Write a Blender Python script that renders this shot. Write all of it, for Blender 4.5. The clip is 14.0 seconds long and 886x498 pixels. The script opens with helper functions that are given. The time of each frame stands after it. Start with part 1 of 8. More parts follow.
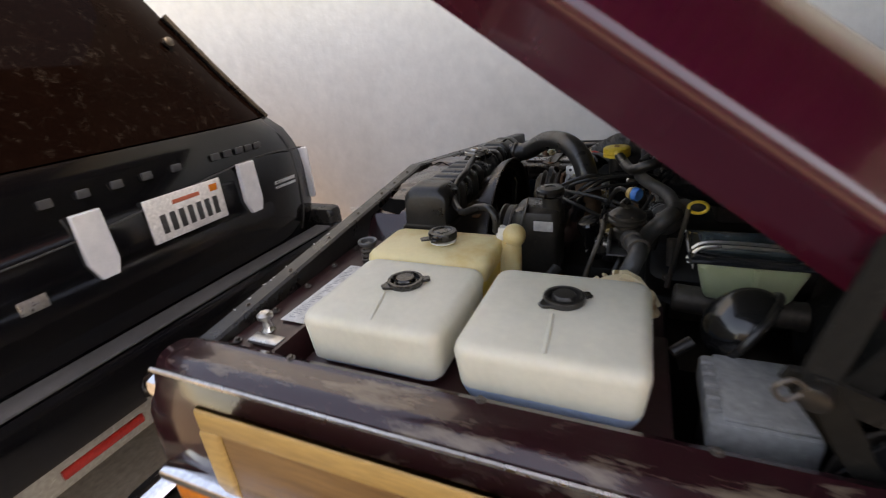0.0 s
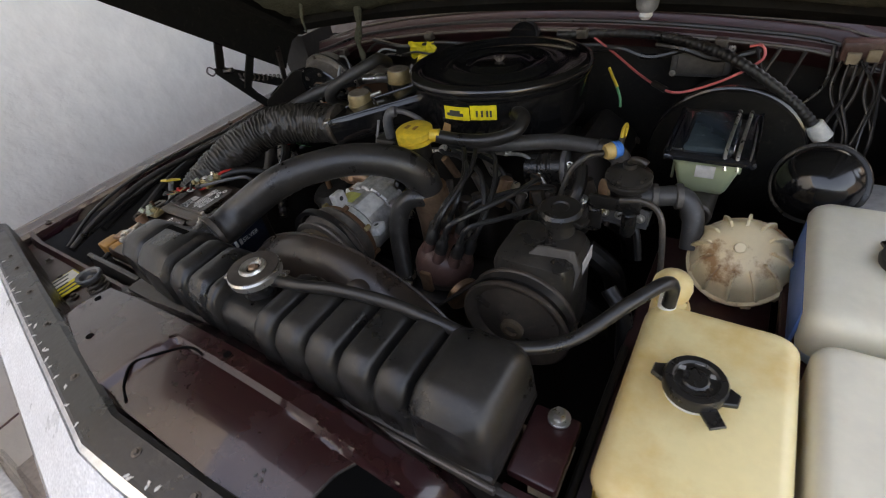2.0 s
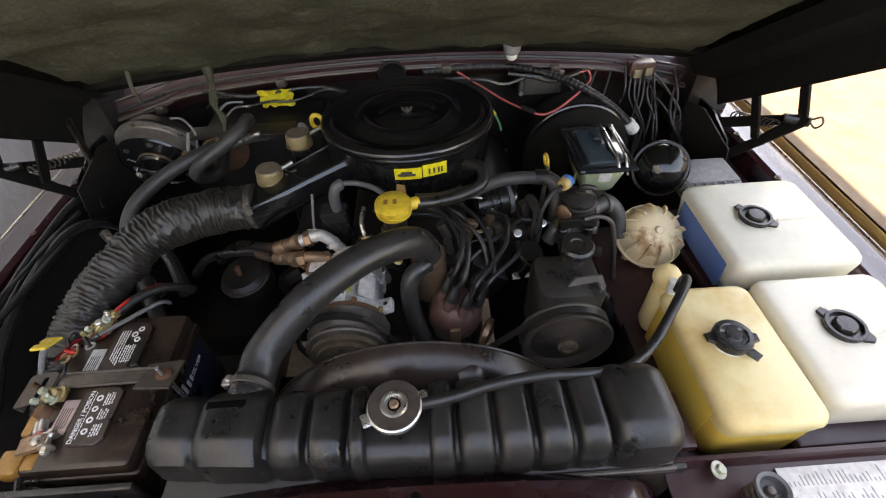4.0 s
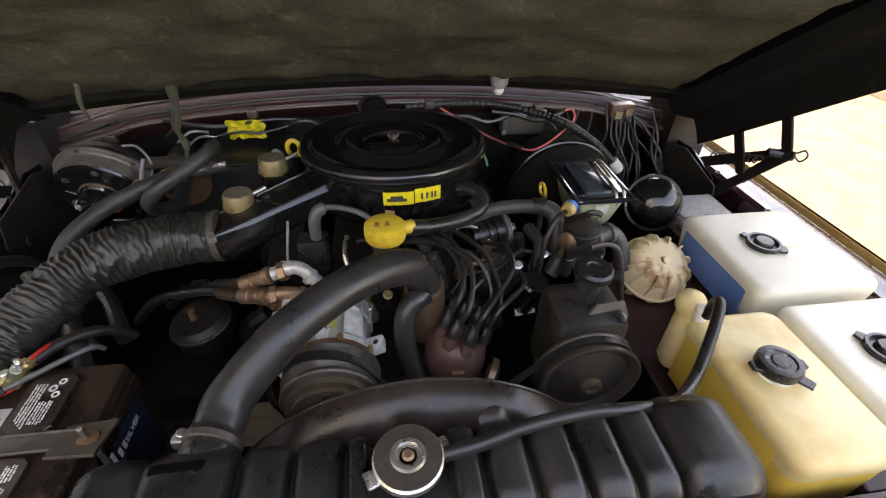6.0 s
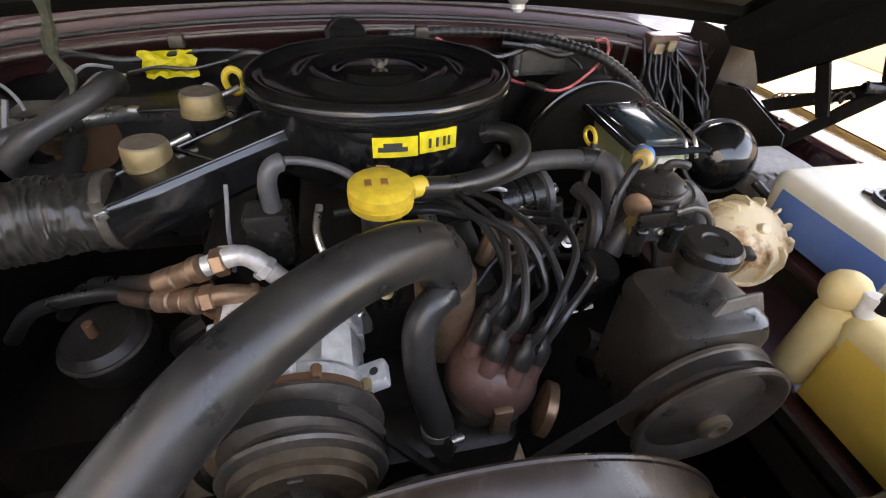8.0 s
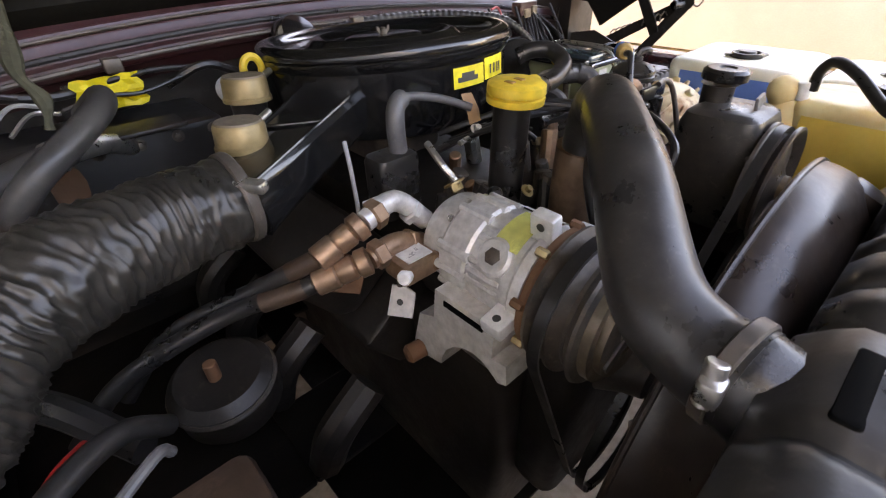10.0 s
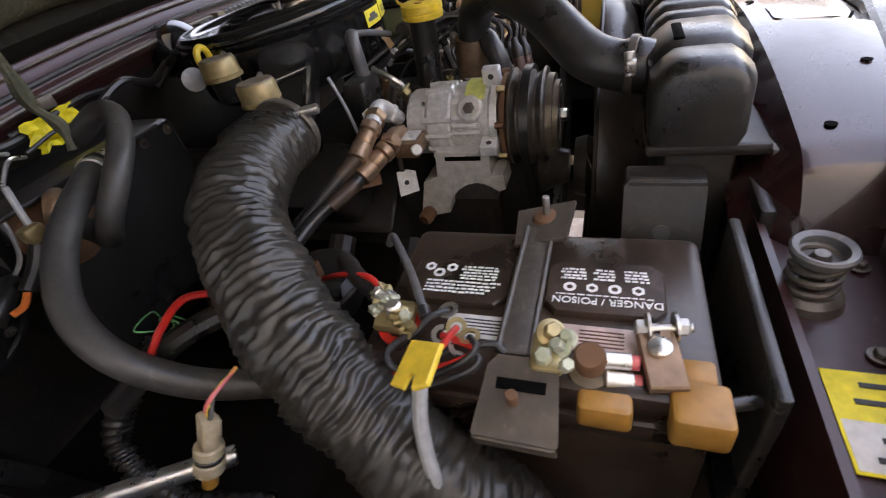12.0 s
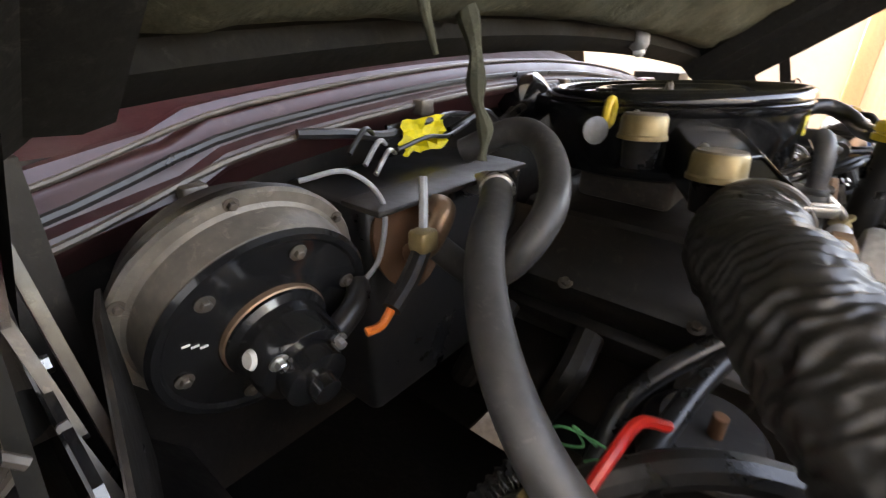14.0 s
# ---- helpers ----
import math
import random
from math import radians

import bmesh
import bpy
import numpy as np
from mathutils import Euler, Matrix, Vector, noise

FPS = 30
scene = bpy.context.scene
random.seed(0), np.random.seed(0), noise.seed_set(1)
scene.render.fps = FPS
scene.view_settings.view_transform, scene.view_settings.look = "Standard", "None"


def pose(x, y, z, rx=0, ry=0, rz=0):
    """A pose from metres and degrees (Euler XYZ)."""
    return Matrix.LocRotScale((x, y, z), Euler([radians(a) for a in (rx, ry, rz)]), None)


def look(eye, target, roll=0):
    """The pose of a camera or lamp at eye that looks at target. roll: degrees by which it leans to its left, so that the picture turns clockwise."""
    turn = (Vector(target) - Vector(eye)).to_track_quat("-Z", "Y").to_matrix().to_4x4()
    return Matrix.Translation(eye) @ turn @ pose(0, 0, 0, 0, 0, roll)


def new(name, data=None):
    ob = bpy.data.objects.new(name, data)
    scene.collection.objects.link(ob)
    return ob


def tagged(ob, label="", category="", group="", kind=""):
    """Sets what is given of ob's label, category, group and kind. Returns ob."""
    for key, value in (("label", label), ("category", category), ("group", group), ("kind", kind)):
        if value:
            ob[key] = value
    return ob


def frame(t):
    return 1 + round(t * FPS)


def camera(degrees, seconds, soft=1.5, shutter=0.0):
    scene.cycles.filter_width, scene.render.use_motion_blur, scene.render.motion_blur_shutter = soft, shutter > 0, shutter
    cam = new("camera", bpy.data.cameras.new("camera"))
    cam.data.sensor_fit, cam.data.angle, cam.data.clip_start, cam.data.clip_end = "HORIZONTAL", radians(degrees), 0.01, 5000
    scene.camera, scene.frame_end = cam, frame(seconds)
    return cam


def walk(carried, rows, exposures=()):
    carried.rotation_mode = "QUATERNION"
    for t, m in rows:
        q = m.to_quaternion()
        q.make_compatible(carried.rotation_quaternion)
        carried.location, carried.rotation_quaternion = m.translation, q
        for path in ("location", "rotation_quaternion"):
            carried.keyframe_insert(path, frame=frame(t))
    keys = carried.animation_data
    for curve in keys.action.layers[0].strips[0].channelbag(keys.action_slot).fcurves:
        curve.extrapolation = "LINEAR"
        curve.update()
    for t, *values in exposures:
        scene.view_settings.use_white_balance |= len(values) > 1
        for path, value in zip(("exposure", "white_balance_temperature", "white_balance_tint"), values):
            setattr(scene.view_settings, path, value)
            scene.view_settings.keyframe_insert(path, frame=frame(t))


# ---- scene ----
cam = camera(88.4, 14.0, 1.1, 0.2)
PATH = [
    (0, (1.223, 0.428, 1.374), (-0.45, -0.335, 0.588), -5.0),
    (0.2, (1.129, 0.271, 1.349), (-0.608, -0.302, 0.538), -5.9),
    (0.5, (0.938, 0.066, 1.314), (-0.858, -0.161, 0.464), -7.1),
    (1, (0.751, -0.126, 1.34), (-0.974, 0.35, 0.447), -6.7),
    (1.5, (0.644, -0.164, 1.377), (-0.699, 0.852, 0.298), -9.9),
    (2, (0.462, -0.207, 1.456), (-0.497, 1.008, 0.189), -11.1),
    (2.5, (0.331, -0.215, 1.485), (-0.337, 1.032, 0.071), -9.7),
    (3, (0.221, -0.171, 1.562), (-0.209, 1.064, 0.049), -8.4),
    (3.5, (0.131, -0.199, 1.619), (-0.056, 1.129, 0.134), -4.9),
    (4, (0.062, -0.251, 1.64), (0.096, 1.14, 0.202), -2.8),
    (4.2, (0.064, -0.254, 1.657), (0.118, 1.142, 0.226), -3.1),
    (6.3, (-0.012, -0.199, 1.457), (0.244, 1.379, 0.255), 2.0),
    (6.5, (-0.012, -0.159, 1.421), (0.231, 1.408, 0.203), 2.1),
    (7, (0.007, -0.104, 1.428), (0.178, 1.416, 0.138), 1.3),
    (7.2, (0.012, -0.067, 1.418), (0.187, 1.438, 0.112), 1.7),
    (9.3, (-0.272, 0.006, 1.309), (0.591, 1.35, 0.104), 1.5),
    (9.5, (-0.318, -0.006, 1.304), (0.597, 1.315, 0.113), 0.6),
    (10, (-0.412, 0.044, 1.252), (0.682, 1.288, 0.132), -1.9),
    (10.5, (-0.494, 0.045, 1.247), (0.794, 1.131, 0.169), -2.8),
    (11, (-0.651, 0.045, 1.235), (0.819, 0.93, 0.208), -4.0),
    (11.5, (-0.699, 0.04, 1.239), (0.759, 0.765, 0.077), -9.4),
    (12, (-0.754, 0.083, 1.262), (0.669, 0.75, 0.025), -13.3),
    (12.5, (-0.816, 0.206, 1.275), (0.668, 0.799, 0.072), -12.8),
    (13, (-0.828, 0.294, 1.246), (0.7, 0.922, 0.118), -8.6),
    (13.5, (-0.812, 0.367, 1.216), (0.701, 1.235, 0.238), -3.2),
    (14, (-0.78, 0.451, 1.198), (0.636, 1.595, 0.369), 1.5),
]
walk(cam, [(t, look(eye, target, roll)) for t, eye, target, roll in PATH], [(0, 2.2, 10600, 20), (0.5, 2.15, 11600, 22), (1.0, 2.5, 11100, 19), (1.5, 2.55, 11000, 20), (2.0, 2.8, 10700, 19), (2.5, 3.1, 10600, 19), (4.0, 3.35, 10700, 19), (6.5, 3.5, 11000, 21), (7.0, 3.8, 11000, 21), (9.5, 4.0, 10200, 26), (10.5, 4.05, 9900, 23), (11.0, 3.95, 9700, 21), (11.5, 3.65, 10500, 25), (12.5, 3.7, 10300, 24), (13, 3.9, 10300, 23), (13.5, 4.2, 10700, 24), (14, 4.4, 10900, 21)])

# ---- light ----
SUN_AZ, SUN_EL = 0.0, 60.0          # compass of the sun from +y towards +x, and its height, degrees
world = bpy.data.worlds.new("sky")
scene.world = world
world.use_nodes = True
wn = world.node_tree.nodes
sky = wn.new("ShaderNodeTexSky")
sky.sky_type, sky.sun_disc = "NISHITA", False
sky.sun_elevation, sky.sun_rotation = radians(SUN_EL), radians(SUN_AZ)
world.node_tree.links.new(sky.outputs[0], wn["Background"].inputs[0])
wn["Background"].inputs[1].default_value = 0.15
sun = new("sun", bpy.data.lights.new("sun", "SUN"))
sun.data.energy, sun.data.angle, sun.data.color = 2.6, radians(0.5), (1.0, 0.95, 0.87)
sun_dir = Vector((math.sin(radians(SUN_AZ)) * math.cos(radians(SUN_EL)), math.cos(radians(SUN_AZ)) * math.cos(radians(SUN_EL)), math.sin(radians(SUN_EL))))
sun.matrix_world = look(sun_dir * 20, (0, 0, 0))


# ---- materials ----
def surface(name, col, rough=0.5, metal=0.0, col2=None, var=0.5, scale=9.0, fine=90.0, bump=0.15, coat=0.0, sub=0.0, thresh=(0.35, 0.7), spec=0.5, stretch=None, rvar=0.12, grit=0.18, deep=0.002):
    """A painted, cast or moulded surface: two scales of colour change, uneven gloss and fine relief."""
    m = bpy.data.materials.new(name)
    m.use_nodes = True
    n, l = m.node_tree.nodes, m.node_tree.links
    p = n["Principled BSDF"]
    tc = n.new("ShaderNodeTexCoord")
    src = tc.outputs["Object"]
    if stretch:
        mp = n.new("ShaderNodeMapping")
        mp.inputs["Scale"].default_value = stretch
        l.new(src, mp.inputs[0])
        src = mp.outputs[0]
    big = n.new("ShaderNodeTexNoise")
    big.inputs["Scale"].default_value, big.inputs["Detail"].default_value, big.inputs["Roughness"].default_value = scale, 6, 0.65
    small = n.new("ShaderNodeTexNoise")
    small.inputs["Scale"].default_value, small.inputs["Detail"].default_value = fine, 4
    for t in (big, small):
        l.new(src, t.inputs["Vector"])
    ramp = n.new("ShaderNodeMapRange")
    ramp.inputs[1].default_value, ramp.inputs[2].default_value, ramp.inputs[4].default_value = thresh[0], thresh[1], var
    l.new(big.outputs[0], ramp.inputs[0])
    grain = n.new("ShaderNodeMapRange")
    grain.inputs[1].default_value, grain.inputs[2].default_value, grain.inputs[3].default_value, grain.inputs[4].default_value = 0.3, 0.75, 1 - grit, 1 + grit
    l.new(small.outputs[0], grain.inputs[0])
    mix = n.new("ShaderNodeMix")
    mix.data_type = "RGBA"
    c2 = col2 or tuple(min(1, c * 1.5 + 0.012) for c in col)
    mix.inputs[6].default_value, mix.inputs[7].default_value = (*col, 1), (*c2, 1)
    l.new(ramp.outputs[0], mix.inputs[0])
    scuff = n.new("ShaderNodeTexNoise")
    scuff.inputs["Scale"].default_value, scuff.inputs["Detail"].default_value, scuff.inputs["Roughness"].default_value, scuff.inputs["Distortion"].default_value = scale * 3.7, 8, 0.75, 0.6
    l.new(src, scuff.inputs["Vector"])
    edge = n.new("ShaderNodeMapRange")
    edge.inputs[1].default_value, edge.inputs[2].default_value, edge.inputs[4].default_value = 0.56, 0.66, min(0.6, grit * 2.6)
    l.new(scuff.outputs[0], edge.inputs[0])
    worn = n.new("ShaderNodeMix")
    worn.data_type = "RGBA"
    worn.inputs[7].default_value = (*(min(1, c * 1.35 + 0.01) for c in c2), 1)
    l.new(edge.outputs[0], worn.inputs[0])
    l.new(mix.outputs[2], worn.inputs[6])
    mul = n.new("ShaderNodeVectorMath")
    mul.operation = "SCALE"
    l.new(worn.outputs[2], mul.inputs[0])
    l.new(grain.outputs[0], mul.inputs[3])
    l.new(mul.outputs[0], p.inputs["Base Color"])
    rr = n.new("ShaderNodeMapRange")
    rr.inputs[1].default_value, rr.inputs[2].default_value = 0.3, 0.7
    rr.inputs[3].default_value, rr.inputs[4].default_value = max(0.02, rough - rvar), min(1, rough + rvar)
    l.new(big.outputs[0], rr.inputs[0])
    l.new(rr.outputs[0], p.inputs["Roughness"])
    p.inputs["Metallic"].default_value = metal
    p.inputs["Coat Weight"].default_value = coat
    p.inputs["Coat Roughness"].default_value = 0.06
    p.inputs["Specular IOR Level"].default_value = spec
    if sub:
        p.inputs["Subsurface Weight"].default_value, p.inputs["Subsurface Radius"].default_value, p.inputs["Subsurface Scale"].default_value = sub, (1, 0.8, 0.6), 0.01
    if bump:
        b = n.new("ShaderNodeBump")
        b.inputs["Strength"].default_value, b.inputs["Distance"].default_value = bump, deep
        l.new(small.outputs[0], b.inputs["Height"])
        l.new(b.outputs[0], p.inputs["Normal"])
    return m


maroon = surface("maroon_paint", (0.055, 0.0032, 0.014), 0.2, 0.0, (0.066, 0.006, 0.015), grit=0.04, coat=1.0, scale=5, bump=0.04, fine=160)
wing_paint = surface("dusty_wing_paint", (0.026, 0.0055, 0.008), 0.22, 0.0, (0.2, 0.15, 0.105), var=0.75, thresh=(0.55, 0.62), scale=7, coat=0.5, bump=0.05, fine=160, grit=0.06, stretch=(2.2, 0.55, 1.0), rvar=0.16)
header_paint = surface("faded_maroon_paint", (0.02, 0.0042, 0.0052), 0.26, 0.0, (0.034, 0.013, 0.012), coat=0.5, scale=9, bump=0.05, fine=160, grit=0.1, spec=0.4)
dust_maroon = surface("dusty_maroon_paint", (0.034, 0.0075, 0.0085), 0.4, 0.0, (0.046, 0.027, 0.022), var=0.45, scale=14, coat=0.08, bump=0.1)
black_paint = surface("black_gloss_paint", (0.007, 0.007, 0.0075), 0.17, 0.0, (0.022, 0.021, 0.02), var=0.4, scale=14, coat=0.4, bump=0.03, rvar=0.08, grit=0.04)
rr_paint = surface("black_car_paint", (0.004, 0.004, 0.005), 0.12, 0.0, (0.007, 0.006, 0.006), spec=0.25, coat=0.55, bump=0.0, rvar=0.04, grit=0.02)
bay_black = surface("grimy_black_steel", (0.009, 0.0078, 0.007), 0.48, 0.0, (0.036, 0.026, 0.019), scale=18, bump=0.4, fine=60)
black_plastic = surface("black_plastic", (0.0115, 0.011, 0.0105), 0.3, 0.0, (0.033, 0.028, 0.024), scale=16, bump=0.12)
dusty_plastic = surface("dusty_black_plastic", (0.0175, 0.0162, 0.0152), 0.36, 0.0, (0.055, 0.045, 0.035), var=0.6, rvar=0.16, scale=22, bump=0.2)
tank_plastic = surface("moulded_black_tank_plastic", (0.012, 0.0115, 0.0112), 0.34, 0.0, (0.04, 0.034, 0.028), var=0.6, thresh=(0.42, 0.72), rvar=0.14, scale=17, bump=0.16, fine=130, grit=0.16, spec=0.5)
rubber = surface("black_rubber", (0.0125, 0.012, 0.0115), 0.34, 0.0, (0.035, 0.03, 0.027), scale=20, bump=0.15)
hose_rubber = surface("worn_hose_rubber", (0.02, 0.019, 0.0185), 0.35, 0.0, (0.05, 0.043, 0.037), scale=26, bump=0.1)
heater_rubber = surface("grey_aged_rubber", (0.04, 0.037, 0.035), 0.45, 0.0, (0.085, 0.075, 0.066), scale=26, bump=0.12)
foil = surface("black_foil_duct", (0.018, 0.0165, 0.0145), 0.36, 0.0, (0.06, 0.05, 0.04), scale=13, bump=0.3, fine=120, grit=0.1, spec=0.5)
shroud_mat = surface("dusty_brown_plastic", (0.02, 0.0135, 0.011), 0.34, 0.0, (0.05, 0.034, 0.025), scale=12, bump=0.1)
white_tank = surface("milky_white_plastic", (0.74, 0.69, 0.56), 0.42, 0.0, (0.56, 0.53, 0.42), scale=7, var=0.6, bump=0.06, sub=0.25, grit=0.03)
blue_tank = surface("milky_plastic_over_blue_fluid", (0.42, 0.56, 0.74), 0.42, 0.0, (0.5, 0.62, 0.76), scale=6, bump=0.06, sub=0.2, grit=0.03)
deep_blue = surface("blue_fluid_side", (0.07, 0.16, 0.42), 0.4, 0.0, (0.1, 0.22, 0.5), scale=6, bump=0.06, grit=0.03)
yellow_tank = surface("yellowed_plastic", (0.8, 0.56, 0.13), 0.42, 0.0, (0.72, 0.42, 0.05), scale=5, var=0.9, bump=0.06, sub=0.2, grit=0.03)
yellow_top = surface("aged_cream_plastic", (0.76, 0.62, 0.33), 0.42, 0.0, (0.62, 0.36, 0.09), scale=9, var=0.75, thresh=(0.46, 0.72), bump=0.06, sub=0.2, grit=0.03)
cream = surface("browned_cream_plastic", (0.84, 0.68, 0.44), 0.45, 0.0, (0.36, 0.15, 0.05), scale=14, var=0.85, thresh=(0.54, 0.64), bump=0.15, sub=0.1, grit=0.03)
tan_cap = surface("gold_passivated_steel", (0.3, 0.215, 0.1), 0.4, 0.4, (0.17, 0.12, 0.06), scale=30, bump=0.2)
dirty_top = surface("dusty_brown_cap", (0.19, 0.145, 0.1), 0.7, 0.0, (0.12, 0.095, 0.07), scale=60, bump=0.3)
yellow_cap = surface("yellow_plastic", (0.75, 0.5, 0.05), 0.45, 0.0, (0.62, 0.4, 0.06), scale=30, bump=0.1)
yellow_paper = surface("yellow_paper", (0.82, 0.66, 0.03), 0.55, 0.0, (0.7, 0.5, 0.02), scale=30, bump=0.15)
green_res = surface("greenish_reservoir_plastic", (0.4, 0.45, 0.28), 0.4, 0.0, (0.46, 0.46, 0.26), scale=12, bump=0.05, sub=0.2, grit=0.03)
cast_alu = surface("cast_aluminium", (0.68, 0.67, 0.65), 0.42, 0.45, (0.46, 0.42, 0.37), scale=28, bump=0.35, fine=120)
machined = surface("machined_aluminium", (0.78, 0.77, 0.75), 0.36, 0.35, (0.62, 0.59, 0.54), scale=40, bump=0.1)
grey_bracket = surface("weathered_aluminium", (0.56, 0.54, 0.5), 0.6, 0.2, (0.36, 0.31, 0.25), scale=24, bump=0.3)
zinc = surface("zinc_plate", (0.62, 0.6, 0.56), 0.32, 0.9, (0.45, 0.4, 0.33), scale=60, bump=0.1)
chrome = surface("chrome", (0.85, 0.85, 0.86), 0.09, 1.0, (0.75, 0.75, 0.76), bump=0.02, rvar=0.04)
brass = surface("brass", (0.46, 0.36, 0.18), 0.4, 0.7, (0.33, 0.24, 0.12), scale=50, bump=0.15)
copper = surface("aged_copper_fitting", (0.36, 0.22, 0.14), 0.45, 0.7, (0.2, 0.13, 0.09), scale=50, bump=0.2)
lead_grey = surface("corroded_lead", (0.5, 0.5, 0.42), 0.45, 0.45, (0.36, 0.4, 0.2), scale=70, bump=0.5, var=0.7)
dirty_cream = surface("dirty_cream_plastic", (0.38, 0.31, 0.21), 0.55, 0.0, (0.2, 0.14, 0.085), scale=60, bump=0.2)
rust = surface("rusty_steel", (0.17, 0.075, 0.035), 0.75, 0.2, (0.09, 0.05, 0.03), scale=45, bump=0.5)
dark_steel = surface("dark_oiled_steel", (0.085, 0.074, 0.066), 0.42, 0.45, (0.17, 0.13, 0.095), scale=30, bump=0.2)
dusty_shield = surface("dusty_grey_brown_sheet", (0.085, 0.078, 0.072), 0.45, 0.1, (0.14, 0.118, 0.1), scale=14, bump=0.15)
# Lighter copy of hose_rubber: dust, plus the stronger light round the diverter valve.
lit_dusty_hose = surface("lit_dusty_hose_rubber", (0.048, 0.046, 0.046), 0.45, 0.0, (0.085, 0.077, 0.07), scale=24, bump=0.12)
dusty_plate = surface("dusty_brown_plate", (0.055, 0.042, 0.032), 0.55, 0.1, (0.12, 0.088, 0.062), scale=24, bump=0.3)
pump_pulley = surface("dusty_brown_pulley", (0.062, 0.051, 0.044), 0.36, 0.3, (0.1, 0.075, 0.055), scale=20, bump=0.2)
pulley_mat = surface("worn_pulley_steel", (0.2, 0.155, 0.11), 0.42, 0.5, (0.1, 0.066, 0.042), scale=30, bump=0.15)
dist_mat = surface("brown_bakelite", (0.1, 0.05, 0.042), 0.4, 0.0, (0.17, 0.09, 0.07), scale=26, bump=0.15)
wire_black = surface("black_wire", (0.014, 0.014, 0.0145), 0.36, 0.0, (0.034, 0.031, 0.028), bump=0.05, grit=0.06)
wire_red = surface("red_wire", (0.6, 0.025, 0.02), 0.4, 0.0, (0.5, 0.04, 0.03), bump=0.05)
wire_pink = surface("faded_red_wire", (0.6, 0.12, 0.12), 0.45, 0.0, bump=0.05)
wire_green = surface("green_wire", (0.06, 0.3, 0.12), 0.45, 0.0, bump=0.05)
wire_orange = surface("orange_wire", (0.75, 0.16, 0.03), 0.45, 0.0, bump=0.05)
white_plastic = surface("white_plastic", (0.7, 0.68, 0.63), 0.45, 0.0, bump=0.08)
dark_grey = surface("dusty_dark_grey_casting", (0.085, 0.085, 0.088), 0.45, 0.1, (0.15, 0.135, 0.12), scale=40, bump=0.2)
grey_plastic = surface("grey_plastic", (0.25, 0.25, 0.25), 0.45, 0.0, (0.3, 0.29, 0.27), bump=0.1)
blue_cap = surface("blue_plastic", (0.02, 0.2, 0.62), 0.4, 0.0, bump=0.08)
orange_plastic = surface("ochre_plastic", (0.36, 0.165, 0.035), 0.42, 0.0, (0.25, 0.11, 0.03), bump=0.1)
pale_label = surface("pale_paper_label", (0.66, 0.64, 0.6), 0.5, 0.0, (0.55, 0.5, 0.44), scale=40, bump=0.05)
pink_label = surface("faded_pink_label", (0.5, 0.36, 0.32), 0.5, 0.0, bump=0.05)
matt_black = surface("matt_black_underside", (0.009, 0.0085, 0.0075), 0.85, 0.0, (0.022, 0.019, 0.015), scale=16, bump=0.3, spec=0.15)
# Near-black puts the bonnet's shade into the colour of the sheets below the bay.
shade_black = surface("shade_black_sheet", (0.0055, 0.0045, 0.0038), 0.6, 0.0, (0.014, 0.01, 0.0075), scale=9, bump=0.4, spec=0.2)
# Paints the shade inside slots, holes and seams; the surfaces stay uncut.
gap_shade = surface("opening_shade_black", (0.002, 0.002, 0.002), 0.95, 0.0, (0.003, 0.003, 0.003), bump=0.0, spec=0.05, grit=0.02)
print_ink = surface("black_ink", (0.03, 0.03, 0.03), 0.6, 0.0, bump=0.0)
white_ink = surface("white_ink", (0.7, 0.68, 0.64), 0.5, 0.0, bump=0.0)
batt_mat = surface("brown_black_battery_case", (0.014, 0.0095, 0.0075), 0.33, 0.0, (0.075, 0.043, 0.028), var=0.75, scale=9, bump=0.15)
pad_mat = surface("felt_insulation", (0.06, 0.06, 0.042), 0.95, 0.0, (0.15, 0.145, 0.1), scale=7, bump=1.0, fine=110, spec=0.1)
tape_red = surface("red_reflective_tape", (0.6, 0.12, 0.06), 0.35, 0.0, (0.52, 0.15, 0.09), bump=0.1, fine=300)
tape_white = surface("white_reflective_tape", (0.72, 0.72, 0.7), 0.35, 0.0, bump=0.1, fine=300)
amber = surface("amber_lens", (0.75, 0.2, 0.01), 0.2, 0.0, (0.65, 0.15, 0.01), coat=0.5, bump=0.1, fine=400, stretch=(1, 1, 0.1))
red_lens = surface("red_lens", (0.4, 0.02, 0.015), 0.2, 0.0, coat=0.5, bump=0.05)
tan_trim = surface("tan_vinyl_trim", (0.5, 0.3, 0.1), 0.45, 0.0, (0.42, 0.25, 0.09), scale=9, bump=0.08, stretch=(1, 0.3, 3))
wood = surface("woodgrain_vinyl", (0.16, 0.075, 0.025), 0.45, 0.0, (0.3, 0.16, 0.06), scale=9, fine=60, var=0.9, bump=0.08, stretch=(1, 0.35, 6))
plaster = surface("white_plaster", (0.88, 0.85, 0.8), 0.85, 0.0, (0.8, 0.76, 0.7), scale=1.6, fine=13, var=0.5, deep=0.008, bump=0.9, spec=0.2, grit=0.05)
ceiling_mat = surface("brown_timber_ceiling", (0.15, 0.09, 0.052), 0.8, 0.0, (0.1, 0.06, 0.035), scale=2, stretch=(6, 0.5, 1), bump=0.2, spec=0.2, grit=0.05)
concrete = surface("stained_concrete", (0.36, 0.3, 0.25), 0.8, 0.0, (0.21, 0.17, 0.135), scale=2.4, fine=40, var=0.8, bump=0.35, spec=0.3)
pale_concrete = surface("pale_dusty_concrete", (0.19, 0.155, 0.115), 0.85, 0.0, (0.11, 0.087, 0.063), scale=5, fine=60, var=0.6, bump=0.5, spec=0.2, grit=0.05)
